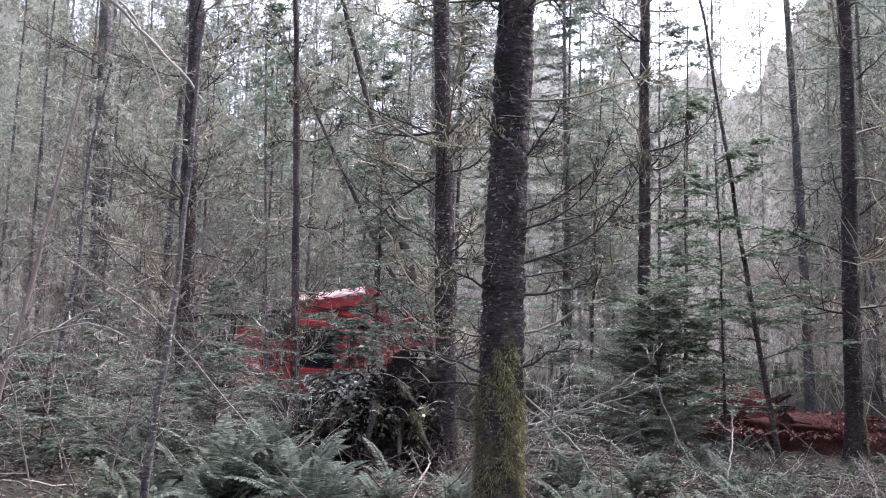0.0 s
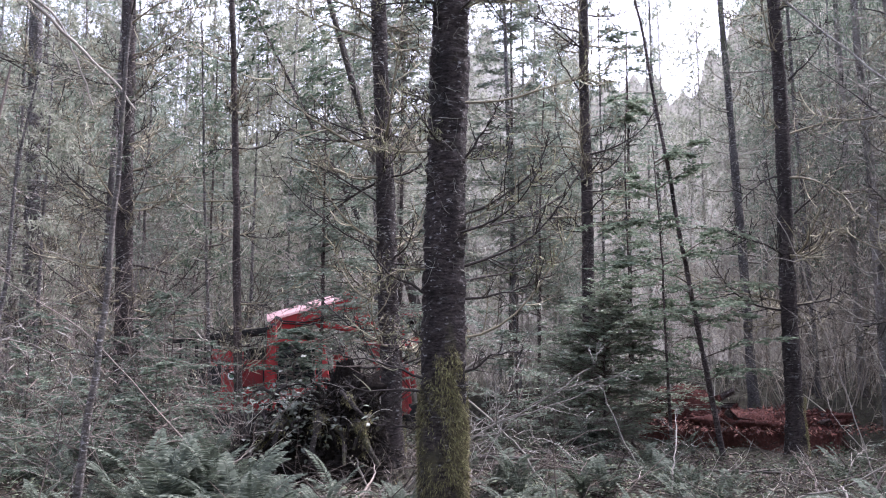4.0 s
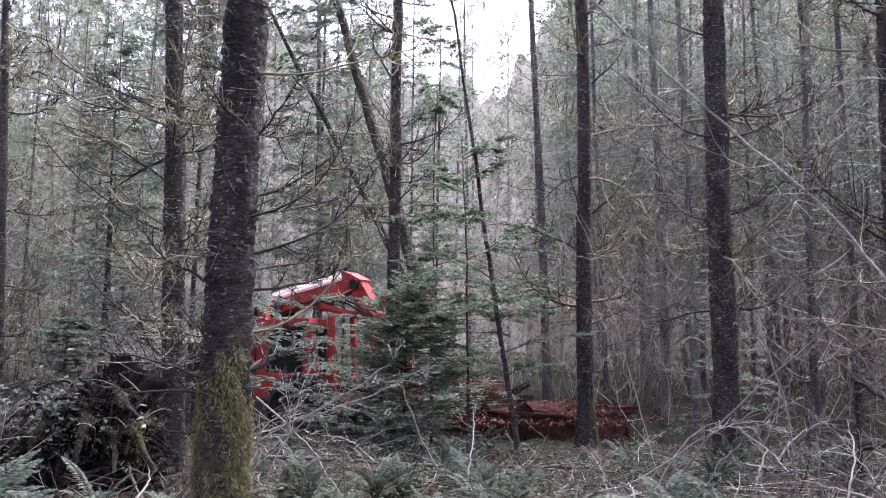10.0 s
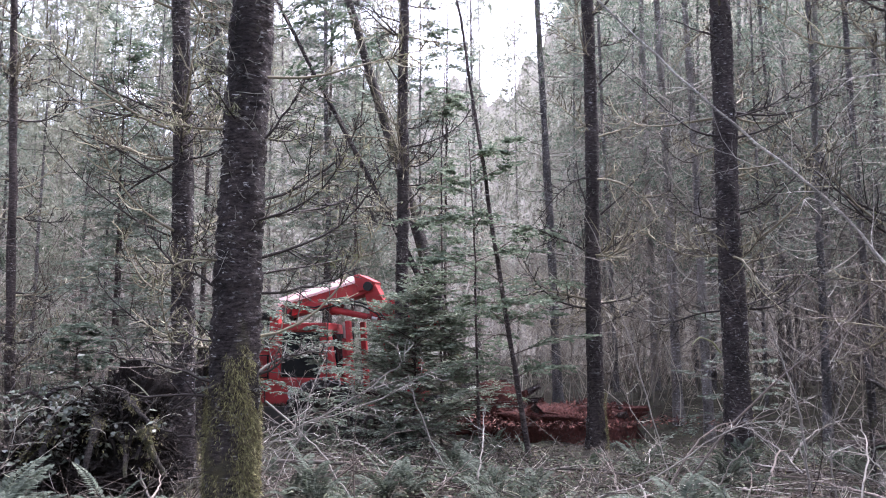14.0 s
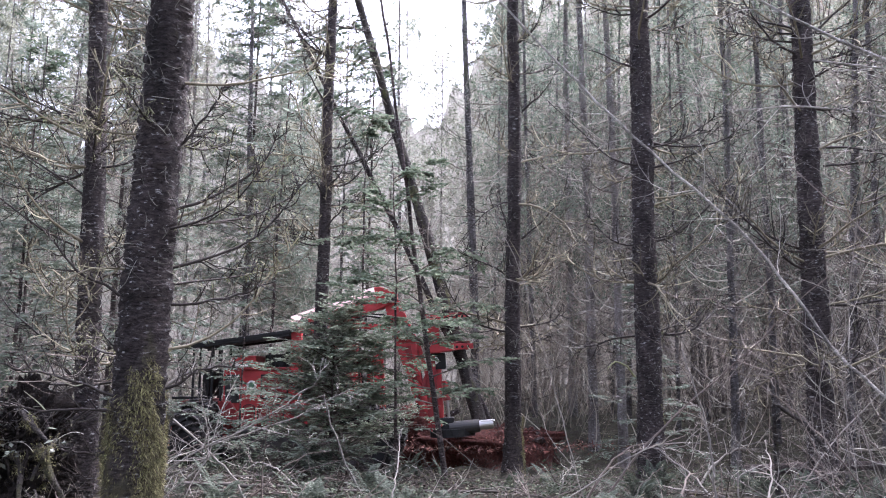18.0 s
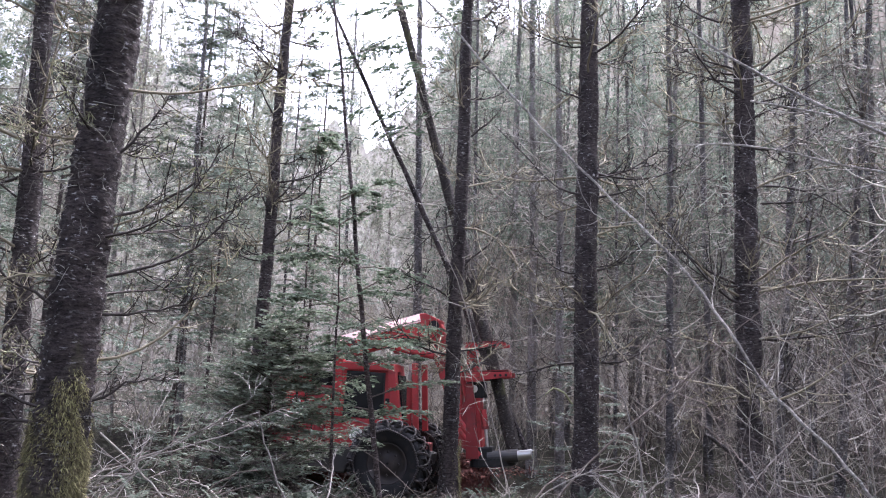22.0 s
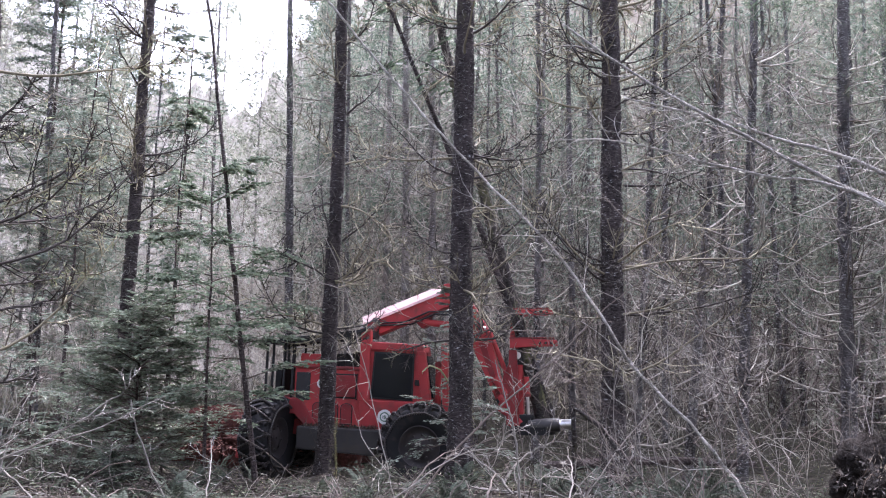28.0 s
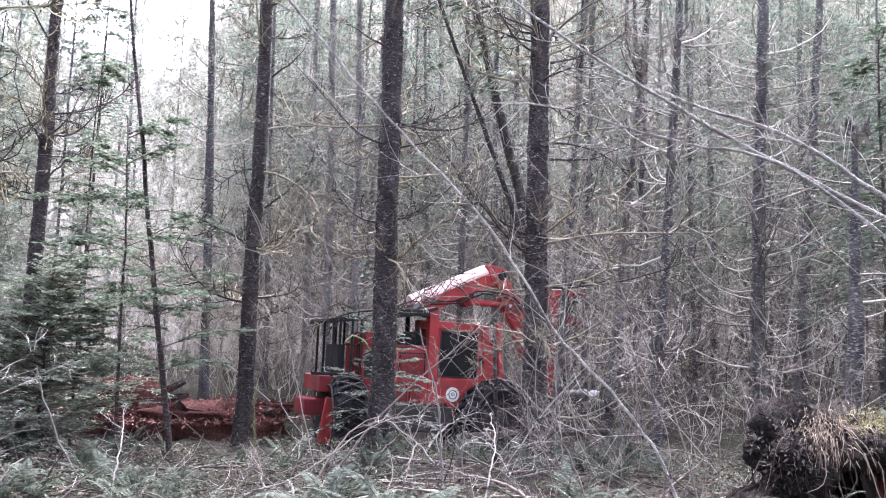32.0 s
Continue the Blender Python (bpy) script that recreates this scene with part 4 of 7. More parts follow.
def moss_coat(tree, height0, height1, radius, count, seed, az=None):
    """Hanging tufts of moss on a trunk, thinning out upwards and leaving bare bark between them."""
    rng = np.random.default_rng(seed)
    h = rng.uniform(height0, height1, count)
    a = rng.uniform(0, 2 * np.pi, count) if az is None else rng.normal(az, 0.42, count)
    cover = np.interp(h, [height0, height0 + 0.3, height1 - 0.55, height1], [-0.9, 0.5, 0.6, -1.9])
    patch = np.sin(a * 3 + h * 4) + np.sin(h * 9 - a * 2) + 0.7 * np.sin(h * 23 + a * 7)
    keep = cover + 0.75 * patch + rng.normal(0, 0.55, count) > -0.1
    h, a = h[keep], a[keep]
    k = len(h)
    out = np.stack([np.cos(a), np.sin(a), 0 * a], -1)
    swell = 0.35 * np.exp(-np.maximum(h, 0) / 0.25) + 0.03 * np.clip(patch[keep], -0.5, 2)
    p = out * (radius * (1 + swell) * rng.uniform(0.93, 1.04, k))[:, None] + np.stack([0.006 * h, 0.002 * h, h], -1)
    d = out * rng.uniform(0.1, 0.8, (k, 1)) + rng.normal(0, 0.35, (k, 3)) + (0, 0, -0.8)
    tagged(part("moss_coat", mesh_np("moss_coat", *blades(p, d, out + rng.normal(0, 0.4, (k, 3)), rng.uniform(0.012, 0.05, k), rng.uniform(0.002, 0.005, k))), M_MOSSTUFT, tree, "yellow-green moss on the bark"), kind="stuff")


moss_coat(TREE_A, 0.2, 1.55, 0.164, 30000, 701)
moss_coat(TREE_A, 0.25, 1.6, 0.172, 9000, 702, -0.35)
moss_coat(TREE_A, 0.0, 1.45, 0.170, 12000, 702, -0.25)


def bark_fuzz(tree, line_lean, z0, z1, radius, count, seed):
    """Pale lichen flakes and broken twig stubs on the bark."""
    rng = np.random.default_rng(seed)
    h, a = rng.uniform(z0, z1, count), rng.uniform(0, 2 * np.pi, count)
    out = np.stack([np.cos(a), np.sin(a), 0 * a], -1)
    p = out * (radius * (1 - 0.05 * h))[:, None] + np.stack([line_lean[0] * h, line_lean[1] * h, h], -1)
    k = count // 2
    d = out[:k] + rng.normal(0, 0.7, (k, 3))
    stubs = tubes(grow(rng, p[:k], d, rng.uniform(0.04, 0.30, k), 4, 0.2, 0.25), taper(0.0028, 0.0012, k, 4), 3)
    flakes = blades(p[k:], rng.normal(0, 1, (count - k, 3)), out[k:] + rng.normal(0, 0.5, (count - k, 3)), rng.uniform(0.010, 0.035, count - k), rng.uniform(0.004, 0.010, count - k))
    tagged(part("lichen", mesh_np("lichen", *joined(stubs, flakes)), M_LICHEN_GREY, tree, "pale grey lichen and twig stubs on the bark"), kind="stuff")


bark_fuzz(TREE_A, (0.006, 0.002), 2.0, 5.0, 0.163, 900, 711)
bark_fuzz(TREE_B, (-0.04, -0.014), 1.0, 6.0, 0.112, 800, 712)
bark_fuzz(TREE_C, (-0.011, -0.001), 0.3, 7.0, 0.112, 700, 713)
bark_fuzz(TREE_D, (-0.006, 0.001), 0.6, 7.0, 0.117, 700, 714)
bark_fuzz(TREE_E, (-0.005, 0.001), 0.5, 6.5, 0.164, 900, 715)
bark_fuzz(TREE_G, (-0.004, 0.002), 0.5, 6.5, 0.172, 900, 716)
moss_coat(TREE_D, 0.0, 0.8, 0.126, 6000, 703, -0.4)
moss_coat(TREE_B, 0.0, 0.9, 0.112, 1000, 704, 0.2)
moss_coat(TREE_E, 0.3, 2.8, 0.155, 900, 705, -0.3)


# ---- the logging machine ----
def box_bm(bm, c, s, bevel=0.0, rot=None):
    r = bmesh.ops.create_cube(bm, size=1.0)
    m = Matrix.Translation(c) @ (rot.to_4x4() if rot else Matrix.Identity(4)) @ Matrix.Diagonal((*s, 1))
    bmesh.ops.transform(bm, matrix=m, verts=r["verts"])
    if bevel:
        es = list({e for v in r["verts"] for e in v.link_edges})
        bmesh.ops.bevel(bm, geom=es, offset=bevel, segments=2, affect="EDGES", profile=0.6)
    return bm


def box(c, s, bevel=0.012, rot=None):
    return box_bm(bmesh.new(), c, s, bevel, rot)


def plate(outline, y0, y1, bevel=0.012, bm=None):
    """A side outline (x, z) drawn out from y0 to y1."""
    bm = bm or bmesh.new()
    vs = [bm.verts.new((x, y0, z)) for x, z in outline]
    f = bm.faces.new(vs)
    ret = bmesh.ops.extrude_face_region(bm, geom=[f])
    moved = [g for g in ret["geom"] if isinstance(g, bmesh.types.BMVert)]
    bmesh.ops.translate(bm, vec=(0, y1 - y0, 0), verts=moved)
    bmesh.ops.recalc_face_normals(bm, faces=bm.faces[:])
    if bevel:
        es = list({e for v in vs + moved for e in v.link_edges})
        bmesh.ops.bevel(bm, geom=es, offset=bevel, segments=2, affect="EDGES", profile=0.6)
    return bm


def rod(a, b, r, sides=14, bm=None, r2=None):
    bm = bm or bmesh.new()
    a, b = Vector(a), Vector(b)
    q = (b - a).to_track_quat("Z", "Y").to_matrix().to_4x4()
    bmesh.ops.create_cone(bm, cap_ends=True, segments=sides, radius1=r, radius2=r if r2 is None else r2, depth=(b - a).length, matrix=Matrix.Translation((a + b) / 2) @ q)
    return bm


def lathe(profile, sides=40):
    """A ring of (radius, y) turned round the y axis."""
    prof = np.array(profile)
    th = np.arange(sides) * 2 * np.pi / sides
    v = np.stack([prof[None, :, 0] * np.cos(th)[:, None], np.broadcast_to(prof[None, :, 1], (sides, len(prof))), prof[None, :, 0] * np.sin(th)[:, None]], -1)
    i = np.arange(v.shape[0] * v.shape[1]).reshape(v.shape[:2])
    j = np.roll(i, -1, 0)
    return v.reshape(-1, 3), np.stack([i[:, :-1], j[:, :-1], j[:, 1:], i[:, 1:]], -1).reshape(-1, 4)


WR, WW, HUB = 0.70, 0.50, 0.60
FRONT, REAR, STEER = 0.26, -2.42, 84


def wheel(root, x, y, side, chained):
    hub = part("wheel", smooth(mesh_np("wheel", *lathe([(0.02, side * 0.14), (0.16, side * 0.15), (0.19, side * 0.10), (0.30, side * 0.08), (0.34, side * 0.2), (0.36, side * 0.2), (0.36, -side * 0.2), (0.02, -side * 0.2)], 32))), M_HUB, root, "rust-brown wheel rim and hub")
    hub.location = (x, y, HUB)
    w = WW / 2
    prof = [(0.35, w * 0.75), (0.41, w * 0.95), (0.52, w * 1.05), (0.61, w), (0.655, w * 0.85), (0.665, 0), (0.655, -w * 0.85), (0.61, -w), (0.52, -w * 1.05), (0.41, -w * 0.95), (0.35, -w * 0.75)]
    part("tyre", smooth(mesh_np("tyre", *lathe(prof, 48))), M_RUBBER, hub, "muddy black tractor tyre")
    lug = None
    for k in range(22):
        for s in (-1, 1):
            a = (k + (0.5 if s > 0 else 0)) * 2 * math.pi / 22
            if lug is None:
                lug = bpy.data.meshes.new("lug")
                bm = box((0, 0, 0), (0.06, w * 1.05, 0.075), 0)
                bm.to_mesh(lug)
                bm.free()
                lug.materials.append(M_RUBBER)
            piece = part("lug", lug, None, hub)
            piece.matrix_local = Matrix.Translation((math.sin(a) * 0.67, s * w * 0.5, math.cos(a) * 0.67)) @ Matrix.Rotation(a, 4, "Y") @ Matrix.Rotation(s * 0.55, 4, "Z")
    for k in range(8):
        bm = bmesh.new()
        rod((0.20 * math.cos(k * math.pi / 4), side * 0.13, 0.20 * math.sin(k * math.pi / 4)), (0.20 * math.cos(k * math.pi / 4), side * 0.165, 0.20 * math.sin(k * math.pi / 4)), 0.02, 6, bm)
        part("wheel_nut", bm, M_HUB, hub)
    if chained:
        lines = []
        rng = np.random.default_rng(9)
        n = 33
        for k in range(16):
            a0 = k * math.pi / 8
            a1 = a0 + math.pi / 8
            u = np.linspace(0, 1, n)
            for flip in (0, 1):
                a = a0 + (a1 - a0) * (u if flip else 1 - u) + rng.normal(0, 0.012)
                yy = (u - 0.5) * 2 * (w + 0.03)
                r = 0.735 - 0.15 * np.abs(u * 2 - 1) ** 5
                lines.append(np.stack([np.cos(a) * r, yy, np.sin(a) * r], -1))
        for side_y in (-1, 1):
            for k in range(8):
                a = np.linspace(k * math.pi / 4, (k + 1) * math.pi / 4 + 0.02, n)
                lines.append(np.stack([np.cos(a) * (0.585 - 0.02 * np.sin((a - a[0]) * 4)), np.full(n, side_y * (w + 0.045)), np.sin(a) * (0.585 - 0.02 * np.sin((a - a[0]) * 4))], -1))
        pts = np.array(lines)
        link = np.broadcast_to(np.where(np.arange(n) % 3 == 1, 0.027, 0.013), pts.shape[:2])
        part("tyre_chain", mesh_np("tyre_chain", *tubes(pts, link, 5)), M_CHAIN, hub, "heavy steel chain net over the tyre")
    return hub


def cylinder_part(parent, a, b, r=0.05, name="hydraulic_cylinder", share=0.6):
    a, b = Vector(a), Vector(b)
    mid = a.lerp(b, share)
    c = part(name, rod(a, mid, r), M_RED, parent, "red hydraulic cylinder")
    part("piston_rod", rod(mid, b, r * 0.55), M_CHROME, c, "bright chrome piston rod")
    part("collar", rod(a.lerp(b, share - 0.05), a.lerp(b, share + 0.02), r * 1.2), M_RED_DULL, c)
    return c


def build_machine():
    root = thing("feller_buncher", "red wheeled tree-cutting machine with a boom, cab and chained tyres", "machine", pose(0, 16, 0))
    # frame and engine housing
    part("belly_tank", plate([(-2.05, 0.42), (-0.62, 0.36), (-0.52, 0.62), (-0.52, 0.82), (-2.05, 0.82)], -0.76, 0.76, 0.03), M_GREY, root, "grey dented belly box with moss on its ledge")
    rng = np.random.default_rng(96)
    p = rng.uniform((-1.95, -0.76, 0.815), (-0.60, -0.57, 0.84), (1500, 3))
    tagged(part("ledge_moss", mesh_np("ledge_moss", *blades(p, rng.normal(0, 0.8, (1500, 3)) + (0, -0.1, 0.5), rng.normal(0, 1, (1500, 3)), rng.uniform(0.02, 0.09, 1500), rng.uniform(0.004, 0.014, 1500))), M_LITTER, root, "needles and moss heaped on the ledge"), kind="stuff")
    part("chassis", box((-1.2, 0, 0.78), (3.9, 0.8, 0.28), 0.03), M_RED_DULL, root)
    part("front_axle", rod((FRONT, -0.75, HUB), (FRONT, 0.75, HUB), 0.13), M_BLACK, root)
    part("rear_axle", rod((REAR - 0.35, -0.5, HUB), (REAR + 0.35, 0.5, HUB), 0.13), M_BLACK, root)
    part("rear_guard", box((REAR - 0.44, -1.02, 0.60), (0.26, 0.06, 0.76), 0.02, Matrix.Rotation(0.16, 3, "Y")), M_RED, root, "red steel guard beside the rear wheel")
    eng = part("engine_housing", plate([(-2.20, 1.18), (-1.80, 0.78), (-0.96, 0.78), (-0.96, 1.84), (-2.20, 1.86)], -0.56, 0.56, 0.025), M_RED, root, "faded red engine housing")
    part("housing_lid", box((-1.58, 0, 1.875), (1.30, 1.20, 0.05), 0.015), M_RED_DULL, eng)
    part("air_box", box((-1.88, -0.1, 2.0), (0.5, 0.8, 0.22), 0.03), M_RED, eng, "raised red box on the housing")
    part("radiator_grille", box((-2.03, -0.565, 1.52), (0.26, 0.02, 0.50), 0.006), M_MESH, eng, "black grille")
    part("panel_seal", box((-1.27, -0.568, 1.55), (0.50, 0.024, 0.44), 0.02), M_BLACK, eng)
    part("side_panel", box((-1.27, -0.574, 1.55), (0.45, 0.03, 0.39), 0.015), M_RED_DULL, eng, "dull red mesh side panel")
    for k in range(9):
        part("rib", box((-1.27, -0.590, 1.39 + 0.04 * k), (0.43, 0.008, 0.007), 0.002), M_RED_DULL, eng)
    arch = [(math.cos(u), math.sin(u)) for u in np.linspace(0, math.pi, 9)]
    for k in range(3):
        px = -1.72 + 0.262 * k
        for name, w, y0, y1, mat in (("panel_seal", 0.112, -0.575, -0.55, M_BLACK), ("access_panel", 0.096, -0.584, -0.55, M_RED_DULL)):
            low = 0.862 if name == "panel_seal" else 0.878
            part(name, plate([(px + w, low), (px + w, 1.18)] + [(px + w * u, 1.18 + 0.6 * w * v) for u, v in arch[1:-1]] + [(px - w, 1.18), (px - w, low)], y0, y1, 0.006), mat, eng)
    for px, pz in ((-2.02, 1.70), (-2.02, 1.28), (-1.50, 1.76), (-1.02, 1.76), (-1.02, 1.32), (-1.02, 0.86)):
        part("bolt", rod((px, -0.556, pz), (px, -0.580, pz), 0.014, 8), M_BLACK, eng)
    part("badge_rim", rod((-1.68, -0.560, 1.58), (-1.68, -0.585, 1.58), 0.085, 20), M_WHITE, eng, "small round badge")
    part("badge", rod((-1.68, -0.580, 1.58), (-1.68, -0.592, 1.58), 0.055, 20), M_GREENP, eng)
    part("latch", box((-1.93, -0.575, 1.42), (0.04, 0.04, 0.10), 0.008), M_BLACK, eng)
    for k, (px, pz, pr) in enumerate([(-1.42, 2.0, 0.10), (-1.22, 2.02, 0.12), (-1.08, 2.06, 0.07)]):
        part("air_filter", rod((px, -0.25, 1.85), (px, -0.25, pz + 0.12), pr), M_BLACK, root, "black air filter can")
    part("exhaust_pipe", rod((-1.1, 0.25, 1.85), (-1.1, 0.25, 2.5), 0.045), M_BLACK, root)
    # rear end
    part("rear_bumper", plate([(-2.95, 1.05), (-2.15, 1.02), (-1.75, 0.62), (-1.60, 0.66), (-2.05, 1.30), (-2.95, 1.32)], -0.62, 0.62, 0.02), M_RED_DULL, root, "worn red rear deck and sloped strut")
    part("rear_rail", box((-2.75, -0.6, 1.36), (0.7, 0.05, 0.05), 0.01), M_BLACK, root)
    part("radiator_guard", box((-2.55, 0.0, 1.62), (0.12, 0.9, 0.5), 0.02), M_BLACK, root)
    # canopy
    for px in (-2.74, -2.62, -2.40, -2.24):
        for py in (-0.58, 0.58):
            part("canopy_post", box((px, py, 1.80), (0.04, 0.04, 1.0), 0.008), M_BLACK, root)
    can = part("canopy", plate([(-2.86, 2.26), (-1.0, 2.50), (-0.86, 2.56), (-0.86, 2.615), (-1.02, 2.56), (-2.86, 2.31)], -0.70, 0.70, 0.01), M_BLACK, root, "black sheet-metal canopy over the engine")
    for py in (-0.66, 0.66):
        part("canopy_edge", plate([(-2.88, 2.22), (-1.0, 2.45), (-1.0, 2.51), (-2.88, 2.28)], py - 0.03, py + 0.03, 0.006), M_BLACK, can)
    part("exhaust_cone", rod((-0.98, 0.0, 2.50), (-0.84, 0.0, 2.80), 0.20, 16, None, 0.08), M_GREY, root, "grey metal rain cone")
    # cab
    cab = part("cab", plate([(-0.96, 0.78), (0.25, 0.86), (0.33, 1.35), (0.14, 2.33), (-0.80, 2.38), (-0.96, 2.38)], -0.10, 0.24, 0.02), M_RED_DULL, root, "red operator cab")
    part("cab_floor", plate([(-0.96, 0.72), (0.25, 0.80), (0.33, 1.32), (-0.96, 1.32)], -0.60, -0.08, 0.02), M_RED, cab)
    part("cab_roof", plate([(-0.98, 2.22), (0.20, 2.20), (0.16, 2.34), (-0.98, 2.36)], -0.61, -0.08, 0.02), M_RED, cab)
    for o in ([(-0.98, 1.30), (-0.80, 1.30), (-0.80, 2.60), (-0.98, 2.60)], [(0.16, 1.30), (0.34, 1.30), (0.20, 2.22), (0.06, 2.22)]):
        part("cab_pillar", plate(o, -0.62, -0.45, 0.015), M_RED, cab)
    part("door_frame", plate([(-0.82, 1.30), (0.18, 1.30), (0.07, 2.24), (-0.82, 2.24)], -0.56, -0.50, 0.01), M_RED, cab)
    part("door_window", plate([(-0.74, 1.38), (-0.02, 1.36), (-0.02, 2.14), (-0.70, 2.16)], -0.585, -0.565, 0.004), M_GLASS, cab, "dark glass door window")
    part("window_seal", plate([(-0.77, 1.35), (0.01, 1.33), (0.01, 2.17), (-0.73, 2.19)], -0.577, -0.562, 0.004), M_BLACK, cab)
    part("door_handle", box((0.09, -0.585, 1.66), (0.11, 0.03, 0.10), 0.01), M_BLACK, cab)
    part("front_window", plate([(0.30, 1.40), (0.352, 1.40), (0.212, 2.14), (0.16, 2.14)], -0.40, 0.18, 0.004), M_GLASS, cab)
    part("logo_disc", rod((-0.48, -0.600, 1.04), (-0.48, -0.612, 1.04), 0.13, 28), M_WHITE, cab, "round white decal")
    part("logo_ring", rod((-0.48, -0.610, 1.04), (-0.48, -0.618, 1.04), 0.085, 24), M_GREENP, cab)
    part("logo_centre", rod((-0.48, -0.616, 1.04), (-0.48, -0.622, 1.04), 0.065, 20), M_WHITE, cab)
    for k in range(3):
        part("logo_mark", box((-0.505 + 0.025 * k, -0.624, 1.04), (0.014, 0.006, 0.05 + 0.02 * (k == 1)), 0), M_GREENP, cab)
    # front guards and mast in front of the cab
    for py in (-0.40, 0.40):
        part("mast", box((0.55, py, 1.75), (0.11, 0.09, 1.25), 0.02, Matrix.Rotation(-0.06, 3, "Y")), M_RED, root)
    cylinder_part(root, (0.42, -0.28, 1.05), (0.40, -0.28, 2.35), 0.055, share=0.75)
    part("front_frame", plate([(0.25, 0.48), (0.80, 0.52), (0.84, 0.74), (0.35, 0.86)], -0.42, 0.42, 0.02), M_BLACK, root)
    wheels = [wheel(root, FRONT, -0.92, -1, True), wheel(root, FRONT, 0.92, 1, True), wheel(root, REAR, -0.82, -1, True), wheel(root, REAR, 0.82, 1, True)]
    # boom: along +x from its foot
    boom = part("boom", plate([(-0.10, -0.16), (1.50, -0.13), (1.80, -0.10), (1.87, 0.04), (1.64, 0.18), (1.50, 0.16), (-0.05, 0.14)], -0.19, 0.19, 0.02), M_RED, root, "thick red steel boom")
    cover = bmesh.new()
    ring = [(-0.215, 0.10), (-0.205, 0.15), (-0.08, 0.275), (0.08, 0.275), (0.205, 0.15), (0.215, 0.10)]
    rows = [[cover.verts.new((x, y, z + x * 0.02)) for y, z in ring] for x in (-0.16, 0.5, 1.1, 1.52)]
    for r0, r1 in zip(rows, rows[1:]):
        for i in range(len(ring) - 1):
            cover.faces.new((r0[i], r1[i], r1[i + 1], r0[i + 1]))
    cover.faces.new(rows[0][::-1])
    cover.faces.new(rows[-1])
    bmesh.ops.recalc_face_normals(cover, faces=cover.faces[:])
    # lighter than the boom because sky light is put into its colour
    part("boom_cover", cover, M_RED_SKYLIT, boom, "pinkish sloping boom cover with sky light in its colour")
    part("boom_end", plate([(1.50, -0.05), (1.78, -0.05), (1.88, 0.06), (1.62, 0.27), (1.50, 0.29)], -0.23, 0.23, 0.02), M_RED, boom)
    part("boom_pin", rod((1.74, -0.27, 0.0), (1.74, 0.27, 0.0), 0.09), M_BLACK, boom)
    part("boom_foot", rod((0.0, -0.28, 0.0), (0.0, 0.28, 0.0), 0.11), M_RED_DULL, boom)
    part("boom_bracket", plate([(0.75, -0.12), (1.10, -0.12), (0.98, -0.33), (0.85, -0.33)], -0.14, 0.14, 0.01), M_RED_DULL, boom)
    cylinder_part(boom, (0.92, -0.17, -0.24), (1.98, -0.17, -0.75), 0.06, share=0.68)
    hose = np.array([[(0.1, -0.21, 0.05), (0.6, -0.24, -0.12), (1.1, -0.25, -0.10), (1.5, -0.24, -0.25), (1.8, -0.24, -0.45), (1.95, -0.24, -0.7)], [(0.1, -0.21, 0.0), (0.7, -0.25, -0.20), (1.2, -0.26, -0.18), (1.55, -0.25, -0.34), (1.8, -0.25, -0.55), (1.9, -0.24, -0.8)]])
    part("hose", mesh_np("hose", *tubes(hose, np.full((2, 6), 0.018), 6)), M_BLACK, boom)
    # stick: hangs from the boom's end along -z
    stick = part("stick", plate([(-0.13, 0.08), (0.10, 0.10), (0.24, -0.62), (0.27, -0.80), (0.13, -2.12), (-0.03, -2.15), (-0.12, -0.95), (-0.16, -0.55)], -0.15, 0.15, 0.02), M_RED, root, "red steel arm hanging from the boom")
    part("stick_knuckle", rod((0.08, -0.22, -0.72), (0.08, 0.22, -0.72), 0.13), M_RED_DULL, stick)
    part("stick_pin", rod((0.05, -0.24, -2.06), (0.05, 0.24, -2.06), 0.08), M_BLACK, stick)
    part("stick_rib", plate([(0.02, -0.95), (0.14, -0.95), (0.08, -1.95), (0.0, -1.95)], -0.165, 0.165, 0.006), M_RED_DULL, stick)
    for py in (-0.10, 0.10):
        cylinder_part(stick, (0.27, py, -0.84), (0.30, py, -1.92), 0.036, share=0.86)
    # felling head
    head = part("felling_head", plate([(0.16, -0.50), (0.40, -0.50), (0.40, 1.62), (0.20, 1.62), (0.14, 0.6)], -0.20, 0.20, 0.02), M_RED, root, "red felling head with two clamp brackets")
    for z, x1, th in ((1.58, 0.95, 0.06), (1.02, 1.02, 0.09)):
        clamp = part("clamp_arm", plate([(0.18, z - th), (x1, z - th * 0.4), (x1, z + th * 0.6), (0.18, z + th)], -0.34, -0.27, 0.01), M_RED, head, "red curved clamp arm with holes")
        part("clamp_plate", plate([(0.16, z + th * 0.9), (x1 - 0.05, z + th * 0.9), (x1 - 0.05, z + th * 0.9 + 0.02), (0.16, z + th * 0.9 + 0.02)], -0.34, 0.30, 0.004), M_RED_DULL, clamp)
        part("clamp_arm", plate([(0.18, z - th), (x1, z - th * 0.4), (x1, z + th * 0.6), (0.18, z + th)], 0.25, 0.32, 0.01), M_RED, head)
        for k in range(3):
            part("bolt_hole", rod((x1 - 0.30 + 0.1 * k, -0.346, z), (x1 - 0.30 + 0.1 * k, -0.338, z), 0.025, 12), M_BLACK, clamp)
    part("clamp_strut", box((0.55, -0.24, 1.02), (0.36, 0.05, 0.05), 0.01, Matrix.Rotation(-0.15, 3, "Y")), M_CHROME, head, "bright steel clamp strut")
